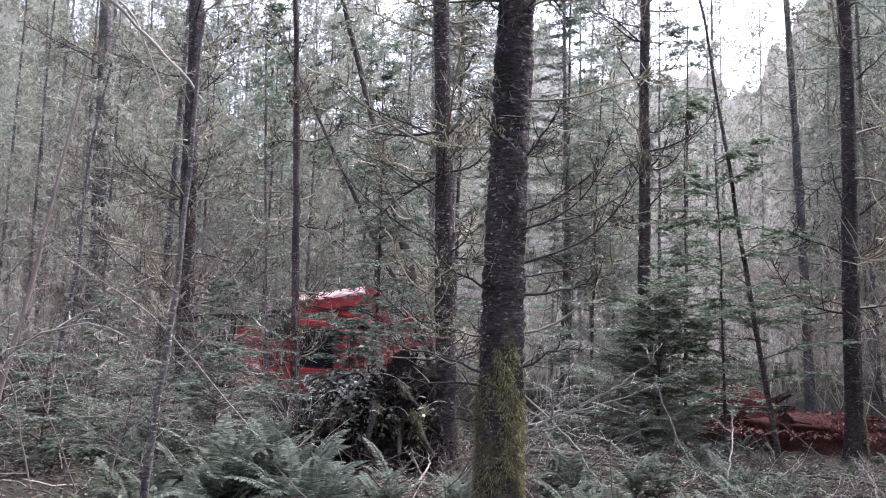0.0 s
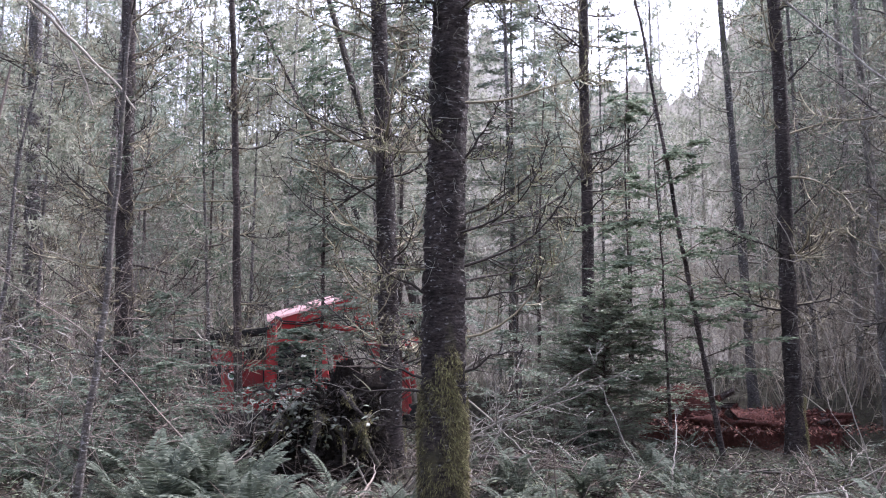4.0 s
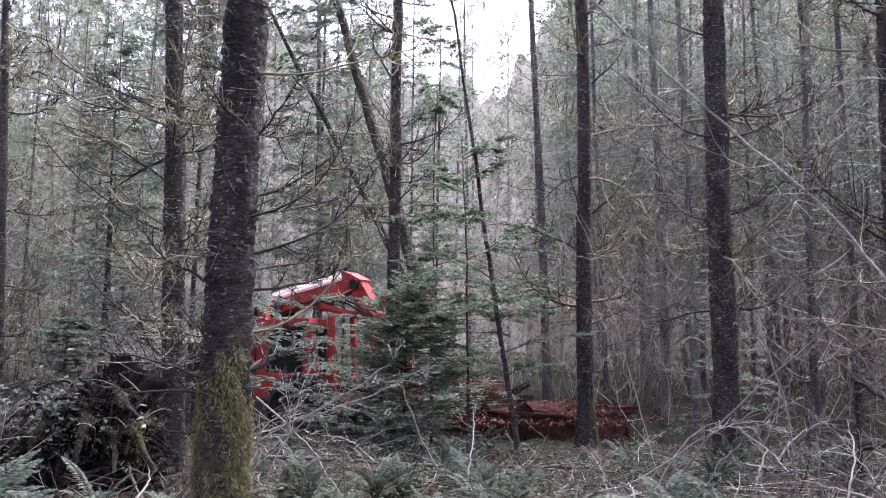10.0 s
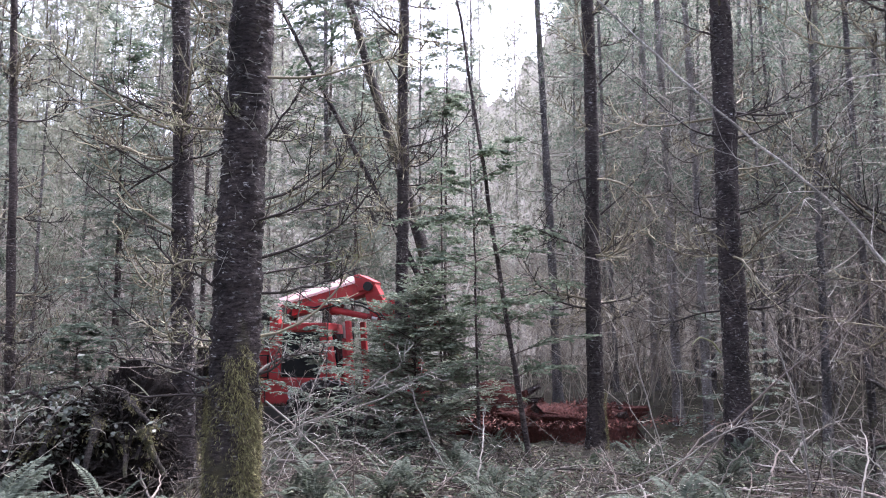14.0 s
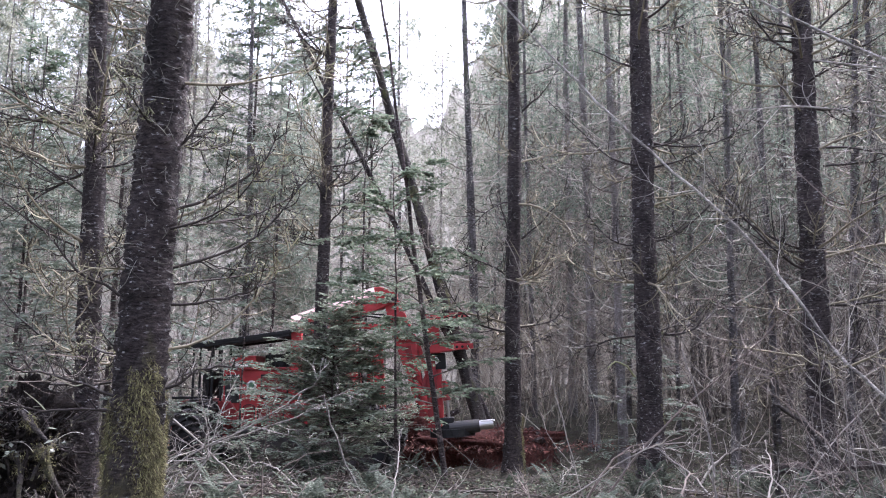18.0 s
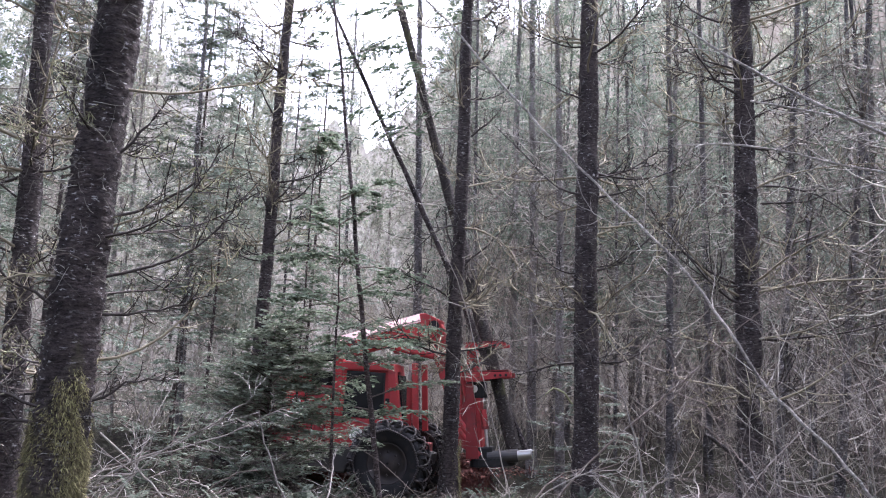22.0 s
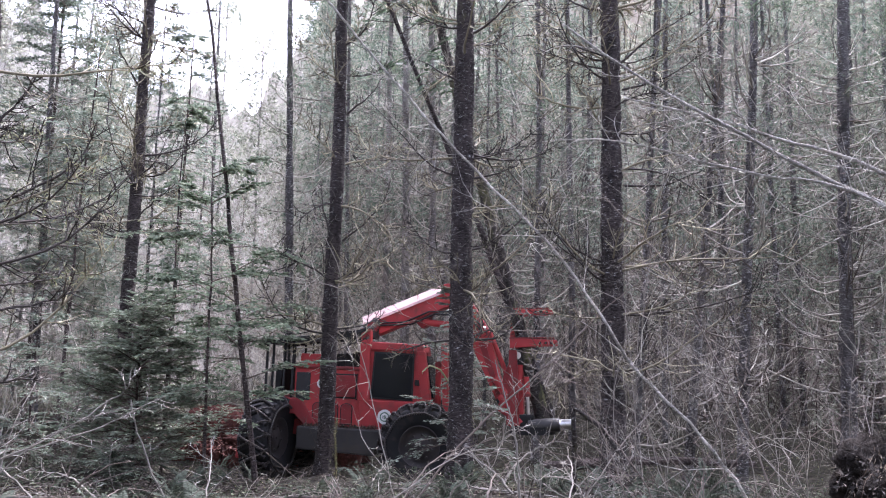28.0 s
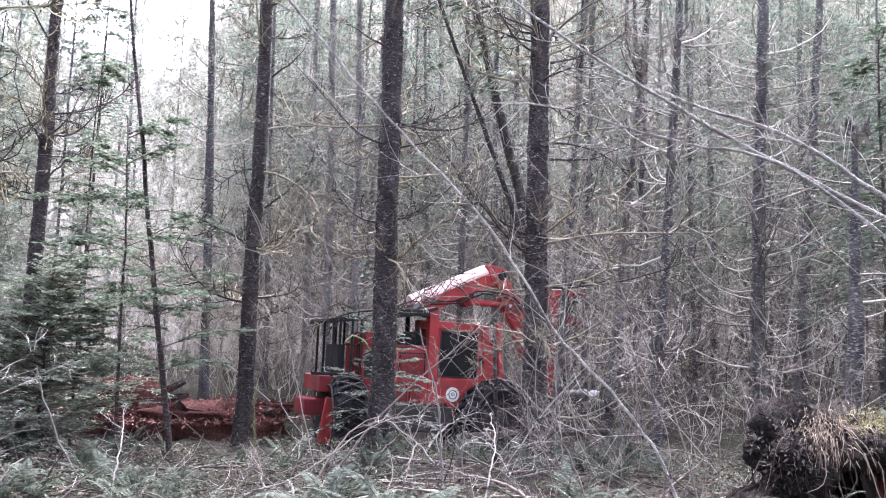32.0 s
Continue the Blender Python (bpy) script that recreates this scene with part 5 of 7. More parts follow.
    part("head_block", box((0.32, 0, 0.78), (0.34, 0.44, 0.30), 0.03), M_BLACK, head, "black pivot block of the head")
    part("head_bolt", rod((0.30, -0.25, 0.80), (0.30, 0.25, 0.80), 0.07), M_CHROME, head)
    for k, (x0, z0, x1, z1) in enumerate(((-0.02, 0.08, 0.36, -0.40), (-0.10, 0.40, 0.16, 0.0))):
        part("link", rod((x0, -0.20, z0), (x1, -0.22, z1), 0.075), M_RED, head, "red lower link")
    part("saw_mount", box((0.42, -0.10, -0.42), (0.34, 0.36, 0.34), 0.03), M_BLACK, head)
    part("head_back", plate([(-0.05, -0.2), (0.20, -0.35), (0.20, 0.75), (0.05, 0.45)], -0.26, 0.26, 0.02), M_RED_DULL, head)
    for py in (-0.27, 0.27):
        part("head_rib", plate([(0.1, -0.45), (0.34, -0.45), (0.30, 0.9), (0.16, 0.9)], py - 0.03, py + 0.03, 0.01), M_RED_DULL, head)
    cylinder_part(head, (0.46, -0.22, 0.42), (0.50, -0.22, -0.34), 0.055, share=0.45)
    part("saw_housing", rod((0.55, 0, -0.60), (0.55, 0, -0.46), 0.42, 24), M_BLACK, head, "dark saw disc housing")
    part("saw_motor", rod((0.50, -0.22, -0.45), (1.05, -0.24, -0.42), 0.12, 18), M_GREY, head, "grey saw motor drum")
    part("saw_shoe", rod((1.03, -0.24, -0.42), (1.30, -0.25, -0.40), 0.085, 18), M_CHROME, head, "worn bright steel shoe")
    part("shoe_lip", box((1.20, -0.25, -0.34), (0.26, 0.14, 0.02), 0.004), M_WHITE, head)
    return root, wheels, boom, stick, head


MACHINE, WHEELS, BOOM, STICK, HEAD = build_machine()


def cut_tree(seed, height, dia, lean, label, bark_mat):
    rng = np.random.default_rng(seed)
    root = thing("cut_tree", label, "tree", None, "cut trees in the head")
    t, line = trunk_mesh(rng, height, dia / 2, lean, 9, 1.0, 0.0)
    part("trunk", smooth(mesh_np("trunk", *t)), bark_mat, root)
    vq, sub = dead_limbs(rng, line, 46, 1.4, height, 1.3, (6, 3), rise=0.4, r=0.009)
    tagged(part("dead_branchwork", mesh_np("dead_branchwork", *vq), M_TWIG, root), kind="stuff")
    w, leaf = green_limbs(rng, line, 26, height * 0.55, height, 1.4, 8, 5, 0.2, 0.05)
    tagged(part("crown_branchwork", mesh_np("crown_branchwork", *w), M_TWIG, root), kind="stuff")
    tagged(part("crown", mesh_np("crown", *leaf), M_NEEDLE, root), kind="stuff")
    return root


CUT = [(cut_tree(81, 13, 0.27, (0.0, 0.02), "mossy felled trunk held upright in the machine's head", M_BARK_MOSS), Vector((0.62, 0.0, -0.42)), (0.31, 0.29)),
       (cut_tree(82, 11, 0.14, (0.0, -0.03), "thin felled stem held in the machine's head", M_BARK), Vector((0.80, 0.12, -0.40)), (0.52, 0.44))]


def motions():
    """The machine drives along the stand, works its boom and carries the cut trees."""
    # seconds, bearing of the door decal (degrees left), distance, turn, boom angle, stick angle, head tilt
    keys = [(0, 26.9, 17.7, -8, 10, 14, -4), (1, 30.8, 17.3, -12, 13, 14, -4), (2, 32.1, 17.1, -11, 22, 16, -5), (3, 28.2, 17.0, 5, 20, 16, -5), (3.5, 26.6, 17.0, 2, 19, 17, -5), (5.5, 18.1, 17.0, -46, 5, 34, -11), (6, 17.5, 17.0, -52, 4, 38, -12), (7, 16.4, 16.7, -56, 3, 46, 0), (8, 12.8, 16.4, -38, 11, 14, -8), (9, 10.8, 16, -38, 15, 18, -20), (10, 11.1, 15.9, -34, 11, 21, -11), (10.5, 12.4, 15.9, -38, 12, 14, -7)]
    keys += [(11, 13.8, 16.2, -42, 7, 18, -5), (12, 16.4, 15.9, -51, 3, 34, 5), (13, 13.7, 16.2, -42, 9, 18, -6), (14, 10.8, 15.8, -24, 13, 18, -17), (14.5, 9.8, 15.7, -20, 14, 17, -15), (16.5, 5.0, 15.3, -2, 17, 14, -8), (17, 4.4, 15.2, 0, 18, 14, -6), (18, 3.7, 15.2, -10, 18, 15, -3), (19, 3.2, 15.2, -19, 18, 16, -1), (19.5, 3.0, 15.2, -18, 18, 16, -2), (20.3, 1.8, 15.2, -12, 16, 14, -4), (21, -0.8, 15.2, -8, 14, 12.5, -5), (21.5, -2.0, 15.2, -11, 15, 13, -6)]
    keys += [(22, -3.1, 15.6, -17, 15.7, 14.5, -5), (23, -3.5, 15.7, -28, 16, 20, -1), (24, -5.3, 15.6, -25, 19, 18, 0), (25, -7.9, 15.5, -20, 20, 20.5, -1), (26, -10.0, 15.3, -18, 20, 22, -1), (27.5, -12.4, 15.1, -16, 21, 22, -2), (28, -13.2, 15.0, -14, 22, 22, -2), (28.5, -14.8, 15.0, -8, 24, 22, -1), (29.5, -17.3, 15.1, 6, 25, 23, 0), (30, -18.6, 15.1, 11, 25, 23, 0), (31, -20.5, 15.2, 15, 22, 23, 0), (32, -23.3, 15.3, 22, 23, 24, 0)]
    k = np.array(keys, float)
    ts = np.arange(0, 32.01, 0.25)
    val = np.stack([np.interp(ts, k[:, 0], k[:, i]) for i in range(1, 7)], -1)
    val[1:-1] = 0.25 * val[:-2] + 0.5 * val[1:-1] + 0.25 * val[2:]
    rows = {ob: [] for ob in (MACHINE, BOOM, STICK, HEAD, *WHEELS, *(c[0] for c in CUT))}
    run, last = 0.0, None
    for t, (b, d, turn, ba, sa, ha) in zip(ts, val):
        b_, h_ = radians(b), radians(b + turn)
        ahead, left = Vector((math.cos(h_), math.sin(h_), 0)), Vector((-math.sin(h_), math.cos(h_), 0))
        o = Vector((-d * math.sin(b_), d * math.cos(b_), 0)) + ahead * 0.55 + left * 0.62
        wf, wr = o + ahead * FRONT, o + ahead * REAR
        zf, zr = float(ground_z(wf.x, wf.y)), float(ground_z(wr.x, wr.y))
        m = pose(o.x, o.y, zf + (zr - zf) * FRONT / (FRONT - REAR) + WR - HUB, 0, math.degrees(math.atan2(zr - zf, FRONT - REAR)) * 0.8, b + turn)
        if last is not None:
            run += (o - last).dot(ahead) / WR
        last = o
        foot = Matrix.Translation((-0.90, 0.15, 2.64)) @ pose(0, 0, 0, 0, -ba, 0)
        tip = foot @ Vector((1.74, 0, 0))
        arm = Matrix.Translation(tip) @ pose(0, 0, 0, 0, -sa, 0)
        low = arm @ Vector((0.05, 0, -2.06))
        hd = Matrix.Translation(low) @ pose(0, 0, 0, 0, ha, 0)
        rows[MACHINE].append((t, m))
        rows[BOOM].append((t, foot))
        rows[STICK].append((t, arm))
        rows[HEAD].append((t, hd))
        for w, (wx, wy, st) in zip(WHEELS, ((FRONT, -0.92, 0), (FRONT, 0.92, 0), (REAR - 0.1, -0.82, STEER), (REAR + 0.1, 0.82, STEER))):
            rows[w].append((t, Matrix.Translation((wx, wy, HUB)) @ Matrix.Rotation(radians(st), 4, "Z") @ Matrix.Rotation(run, 4, "Y")))
        for c, butt, lean in CUT:
            held = m @ hd @ (butt + Vector((float(np.interp(t, [0, 20, 27, 32], [0.45, 0.45, 0.15, 0.15])), 0, 0)))
            tip_over = math.degrees(math.atan(float(np.interp(t, [0, 20, 32], [lean[0], lean[0], lean[1]]))))
            rows[c].append((t, pose(held.x, held.y, held.z, 0, -tip_over, 0)))
    for ob, r in rows.items():
        walk(ob, r)


# ---- undergrowth ----
def wand(name, label, category, path, r0, r1, seed, mat, shoots_n=10, ratio=0.35, fine_n=3, sides=6, group="", sub_r=0.004):
    """A bare stem, limb or fallen stick along a path, with side shoots."""
    rng = np.random.default_rng(seed)
    p = np.array(path, float)
    n = max(8, 3 * len(p))
    u = np.linspace(0, len(p) - 1, n)
    main = np.stack([np.interp(u, np.arange(len(p)), p[:, k]) for k in range(3)], -1)
    main[1:-1] = 0.25 * main[:-2] + 0.5 * main[1:-1] + 0.25 * main[2:]
    main = main + rng.normal(0, 0.006, main.shape)
    o = main[0].copy()
    main = (main - o)[None]
    root = thing(name, label, category, pose(*o), group)
    part("stem", smooth(mesh_np("stem", *tubes(main, taper(r0, r1, 1, n), sides))), mat, root)
    ln = np.array([np.linalg.norm(np.diff(main[0], axis=0), axis=1).sum()])
    if shoots_n:
        a, d, l2 = shoots(rng, main, ln, shoots_n, ratio, 0.75, 0.1)
        sub = grow(rng, a, d, l2, 6, 0.35, 0.14)
        for k in range(shoots_n):
            pieces = [tubes(sub[k:k + 1], taper(sub_r, 0.0018, 1, 6), 4)]
            if fine_n:
                b, e, l3 = shoots(rng, sub[k:k + 1], l2[k:k + 1], fine_n, 0.5, 0.8)
                pieces.append(tubes(grow(rng, b, e, l3, 4, 0.2, 0.16), taper(0.003, 0.0014, len(l3), 4), 3))
            part("twig", mesh_np("twig", *joined(*pieces)), mat, root)
    return root


wand("leaning_sapling", "thin pale sapling leaning across the stand", "sapling", [(4.66, 5.85, 0.15), (4.50, 5.98, 0.70), (4.28, 6.14, 1.08), (4.02, 6.30, 1.40), (3.74, 6.46, 1.72), (3.50, 6.60, 2.18), (3.23, 6.77, 2.66), (2.75, 6.98, 3.19), (2.25, 7.15, 3.72), (1.74, 7.3, 4.3), (1.27, 7.39, 4.87), (0.85, 7.45, 5.27)], 0.015, 0.010, 901, M_ALDER, 16, 0.22, 4)
wand("alder_limb", "pale bare limb arching in from a leaning alder", "branch", [(5.40, 2.70, 0.1), (5.36, 2.7, 1.15), (5.01, 3.31, 2.0), (4.6, 3.85, 2.49), (4.05, 4.43, 2.99), (3.62, 4.79, 3.36), (2.95, 5.23, 3.89), (2.6, 5.5, 4.3)], 0.025, 0.008, 902, M_ALDER, 18, 0.22, 4, 8)
wand("alder_limb", "slim pale bare limb arching beside another", "branch", [(5.45, 2.9, 0.1), (5.40, 2.9, 1.2), (5.09, 3.36, 2.08), (4.68, 3.91, 2.63), (4.43, 4.2, 2.97), (4.12, 4.5, 3.21), (3.83, 4.74, 3.34), (3.52, 4.98, 3.52), (3.0, 5.3, 3.7)], 0.023, 0.007, 903, M_ALDER, 16, 0.22, 4, 8)
wand("alder_limb", "slim pale bare limb arching beside another", "branch", [(5.30, 2.8, 0.1), (5.2, 3.0, 1.3), (4.28, 4.07, 2.73), (4.01, 4.33, 2.94), (3.76, 4.54, 2.99), (3.37, 4.84, 3.13), (2.92, 5.13, 3.32), (2.5, 5.4, 3.35)], 0.016, 0.005, 904, M_ALDER, 14, 0.22, 4)
wand("leaning_stick", "dark dead stick leaning among the twigs", "branch", [(2.38, 8.67, 0.18), (2.92, 8.51, 0.92), (3.47, 8.3, 1.47), (3.95, 8.09, 1.94), (4.25, 7.93, 2.32), (4.7, 7.7, 2.7)], 0.014, 0.004, 905, M_TWIG_BROWN, 14, 0.3, 4)
wand("pale_twig", "bleached white forked twig", "branch", [(3.10, 7.36, 0.2), (3.08, 7.38, 0.65), (3.05, 7.39, 0.96), (3.0, 7.42, 1.21), (2.92, 7.45, 1.51), (2.85, 7.5, 1.75)], 0.013, 0.004, 906, M_TWIG_PALE, 8, 0.35, 3)
wand("pale_twig", "bleached white forked twig", "branch", [(3.25, 7.2, 0.2), (3.22, 7.25, 0.8), (3.3, 7.2, 1.1), (3.38, 7.2, 1.4)], 0.008, 0.003, 907, M_TWIG_PALE, 6, 0.4, 3)
wand("fallen_log", "dark fallen trunk on the forest floor", "log", [(5.7, 12.6, 0.1), (6.6, 12.2, 0.22), (7.6, 11.7, 0.30), (8.6, 11.1, 0.30)], 0.09, 0.05, 908, M_BARK_BROWN, 4, 0.12, 2, 10)
wand("fallen_log", "thin dark fallen stem across the forest floor", "log", [(-1.9, 8.85, 0.36), (-1.41, 8.89, 0.36), (-0.49, 8.99, 0.29), (0.42, 8.99, 0.27), (1.34, 8.9, 0.31), (1.9, 8.8, 0.25)], 0.024, 0.011, 909, M_TWIG_DARK, 8, 0.16, 3, 8)
wand("leaning_stick", "thin grey dead stick leaning over the floor", "branch", [(0.14, 8.5, 0.05), (-0.12, 8.5, 0.44), (-0.35, 8.49, 0.94), (-0.45, 8.5, 1.3)], 0.014, 0.006, 910, M_TWIG_PALE, 5, 0.3, 2)
wand("fallen_branch", "pale forked dead branch propped over the floor", "branch", [(-1.95, 6.8, 0.15), (-1.62, 6.85, 0.68), (-1.36, 6.9, 0.86), (-0.93, 7.0, 1.06), (-0.72, 7.0, 1.2), (-0.52, 7.1, 1.35), (-0.40, 7.1, 1.44), (-0.37, 7.15, 1.63)], 0.0095, 0.0035, 931, M_TWIG_PALE, 9, 0.25, 3, 6)
wand("fallen_branch", "long pale dead branch propped over the floor", "branch", [(-2.2, 7.1, 0.2), (-1.85, 7.15, 0.62), (-1.49, 7.2, 0.83), (-1.01, 7.2, 0.98), (-0.72, 7.25, 1.08), (-0.48, 7.3, 1.17), (-0.31, 7.3, 1.28), (-0.12, 7.35, 1.37)], 0.0095, 0.0035, 932, M_TWIG_PALE, 9, 0.25, 3, 6)
wand("fallen_branch", "pale dead stick leaning down to the floor", "branch", [(-1.62, 7.3, 1.1), (-1.31, 7.3, 0.83), (-1.1, 7.2, 0.67), (-0.92, 7.0, 0.45), (-0.7, 6.8, 0.2)], 0.010, 0.005, 933, M_TWIG_PALE, 6, 0.3, 3, 6)
wand("arching_twig", "pale arching bare twig", "branch", [(-4.45, 3.55, 0.2), (-4.26, 3.48, 1.11), (-4.19, 3.57, 1.36), (-3.98, 3.8, 1.54), (-3.72, 4.05, 1.78)], 0.010, 0.003, 911, M_TWIG_PALE, 6, 0.3, 3)
wand("arching_twig", "pale arching bare twig", "branch", [(-4.45, 3.58, 0.2), (-4.22, 3.57, 1.30), (-4.02, 3.75, 1.54), (-3.81, 3.97, 1.62), (-3.65, 4.11, 1.54), (-3.53, 4.21, 1.37)], 0.009, 0.003, 912, M_TWIG_PALE, 6, 0.3, 3)
wand("caught_limb", "broken pale limb caught in the branches", "branch", [(-6.35, 6.4, 5.4), (-6.01, 6.7, 5.04), (-5.7, 6.97, 4.67), (-5.45, 7.17, 4.39), (-5.26, 7.3, 4.11)], 0.022, 0.012, 913, M_TWIG, 8, 0.3, 3)
wand("caught_limb", "broken pale limb caught in the branches", "branch", [(-6.2, 6.55, 5.3), (-5.9, 6.8, 5.0), (-5.74, 6.94, 4.53), (-5.62, 7.03, 4.1)], 0.014, 0.008, 914, M_TWIG, 6, 0.3, 3)
wand("bare_sapling", "slim grey bare sapling", "sapling", [(-4.12, 5.06, 0.1), (-4.08, 5.06, 0.6), (-4.02, 5.1, 1.3), (-3.98, 5.15, 2.1), (-3.95, 5.15, 3.0), (-3.93, 5.18, 4.2)], 0.034, 0.015, 915, M_BARK_FAR, 18, 0.26, 4)
wand("bare_sapling", "slim leaning grey sapling", "sapling", [(-6.7, 6.0, 0.15), (-6.6, 6.1, 0.9), (-6.45, 6.25, 1.9), (-6.35, 6.35, 3.0), (-6.2, 6.5, 4.4)], 0.036, 0.012, 916, M_TWIG_BROWN, 20, 0.28, 4)
wand("bare_sapling", "slim bent grey sapling", "sapling", [(-7.9, 8.4, 0.15), (-7.95, 8.4, 1.2), (-7.8, 8.5, 2.4), (-7.9, 8.6, 3.8), (-7.7, 8.7, 5.2)], 0.04, 0.012, 917, M_BARK_GREY, 20, 0.26, 4)
wand("mossy_branch", "broken dark branch with a mossy elbow", "branch", [(4.35, 8.8, 0.3), (4.22, 8.51, 1.0), (4.18, 8.52, 1.28), (4.43, 8.41, 1.09), (4.68, 8.27, 0.73)], 0.028, 0.018, 918, M_BARK_MOSS, 5, 0.2, 2, 8)
wand("mossy_twig", "curled twig coated with yellow moss", "branch", [(3.30, 10.30, 1.50), (3.20, 10.25, 1.62), (3.08, 10.2, 1.68), (2.97, 10.15, 1.66), (2.90, 10.1, 1.58)], 0.013, 0.008, 919, M_LICHEN, 0)


def build_whips():
    """Long thin bare whips that arch through the stand in front of the trunks."""
    rng = np.random.default_rng(35)
    zones = [(8, 26, 50, 6.4, 10.4, M_TWIG_BROWN), (3, 10, 30, 8.5, 12.5, M_TWIG), (5, 26, 46, 9.0, 13.0, M_TWIG_BROWN), (9, -46, -28, 6.0, 9.5, M_TWIG_BROWN), (6, -50, -26, 9, 13, M_TWIG_BROWN)]
    for count, b0, b1, r0, r1, mat in zones:
        for k in range(count):
            b, r = radians(rng.uniform(b0, b1)), rng.uniform(r0, r1)
            x, y = r * math.sin(b), r * math.cos(b)
            if (x - 4.62) ** 2 + (y - 4.42) ** 2 < 0.8:
                continue
            z = float(ground_z(x, y))
            side = np.array([math.cos(b), -math.sin(b), 0]) * rng.choice([-1, -1, 1]) + np.array([math.sin(b), math.cos(b), 0]) * rng.normal(0, 0.4)
            ln = rng.uniform(2.2, 4.8)
            lean, sag = rng.uniform(0.25, 0.8), rng.uniform(0.1, 0.75)
            path = []
            for u in np.linspace(0, 1, 7):
                path.append(tuple(np.array([x, y, z - 0.05]) + side * ln * lean * (0.5 * u + 0.5 * u * u) + np.array([rng.normal(0, 0.03), rng.normal(0, 0.03), ln * (1 - 0.4 * lean) * (u - sag * 0.5 * u ** 2.5)])))
            wand("bare_whip", "long thin bare whip arching between the trunks", "branch", path, rng.uniform(0.0045, 0.009), 0.0022, 950 + k, mat, 6, 0.32, 3, 5, "bare whips", 0.0035)


build_whips()


def build_slash():
    """Broken branches lying in all directions on the floor."""
    rng = np.random.default_rng(36)
    for k in range(64):
        b, r = radians(rng.uniform(-44, 46)), rng.uniform(5.6, 12.0)
        x, y = r * math.sin(b), r * math.cos(b)
        a = rng.uniform(0, math.pi)
        ln = rng.uniform(0.8, 2.6)
        up = rng.uniform(0.0, 0.35) if k % 3 else rng.uniform(0.3, 0.9)
        bow = rng.normal(0, 0.25)
        path = []
        for u in np.linspace(0, 1, 6):
            px_, py_ = x + math.cos(a) * ln * u - math.sin(a) * bow * u * u, y + math.sin(a) * ln * u * 0.6 + math.cos(a) * bow * u * u
            path.append((px_, py_, float(ground_z(px_, py_)) + 0.03 + up * u * (1.4 - 0.6 * u)))
        # branches on the left take darker materials, which puts the shade there into colour
        wand("fallen_branch", "broken dead branch lying on the forest floor", "branch", path, rng.uniform(0.007, 0.02), 0.003, 1100 + k, ((M_TWIG_FLOOR, M_TWIG_DARK, M_TWIG_BROWN, M_TWIG_DARK) if b < -0.07 else (M_TWIG, M_TWIG_DARK, M_TWIG_BROWN, M_TWIG_PALE))[k % 4], 7, 0.38, 3, 5, "fallen branches", 0.0042)


build_slash()


def fallen_top(name, label, centre, reach, count, seed, mat):
    """A fallen branchy top: stems fanning out of one butt."""
    rng = np.random.default_rng(seed)
    root = thing(name, label, "branch", pose(*centre))
    for k in range(count):
        a = rng.uniform(0, 2 * np.pi)
        d = np.array([[math.cos(a) * 1.1, rng.normal(0, 0.45), math.sin(a) * 0.75 + 0.15]])
        ln = np.array([reach * rng.uniform(0.5, 1.15)])
        main = grow(rng, np.zeros((1, 3)), d, ln, 7, rng.uniform(-0.5, 0.5), 0.10)
        p, d2, l2 = shoots(rng, main, ln, 7, 0.5, 0.7)
        sub = grow(rng, p, d2, l2, 5, 0.1, 0.15)
        p, d3, l3 = shoots(rng, sub, l2, 3, 0.5, 0.8)
        vq = joined(tubes(main, taper(0.0055, 0.0025, 1, 7), 5), tubes(sub, taper(0.003, 0.0015, len(l2), 5), 3), tubes(grow(rng, p, d3, l3, 3), taper(0.002, 0.001, len(l3), 3), 3))
        part("twig", mesh_np("twig", *vq), mat, root)
    return root


fallen_top("brush_heap", "tangle of pale bare twigs fanning from a fallen top", (-1.23, 6.89, 0.82), 0.95, 10, 921, M_TWIG_PALE)
fallen_top("brush_heap", "heap of dark bare twigs on the floor", (0.62, 6.2, 0.42), 0.7, 10, 922, M_TWIG_DARK)
fallen_top("brush_heap", "heap of pale bare twigs on the floor", (3.6, 7.2, 0.45), 0.8, 9, 925, M_TWIG_PALE)
fallen_top("brush_heap", "tangle of bare dark twigs on the floor", (-5.2, 6.2, 0.5), 1.1, 14, 926, M_TWIG_DARK)


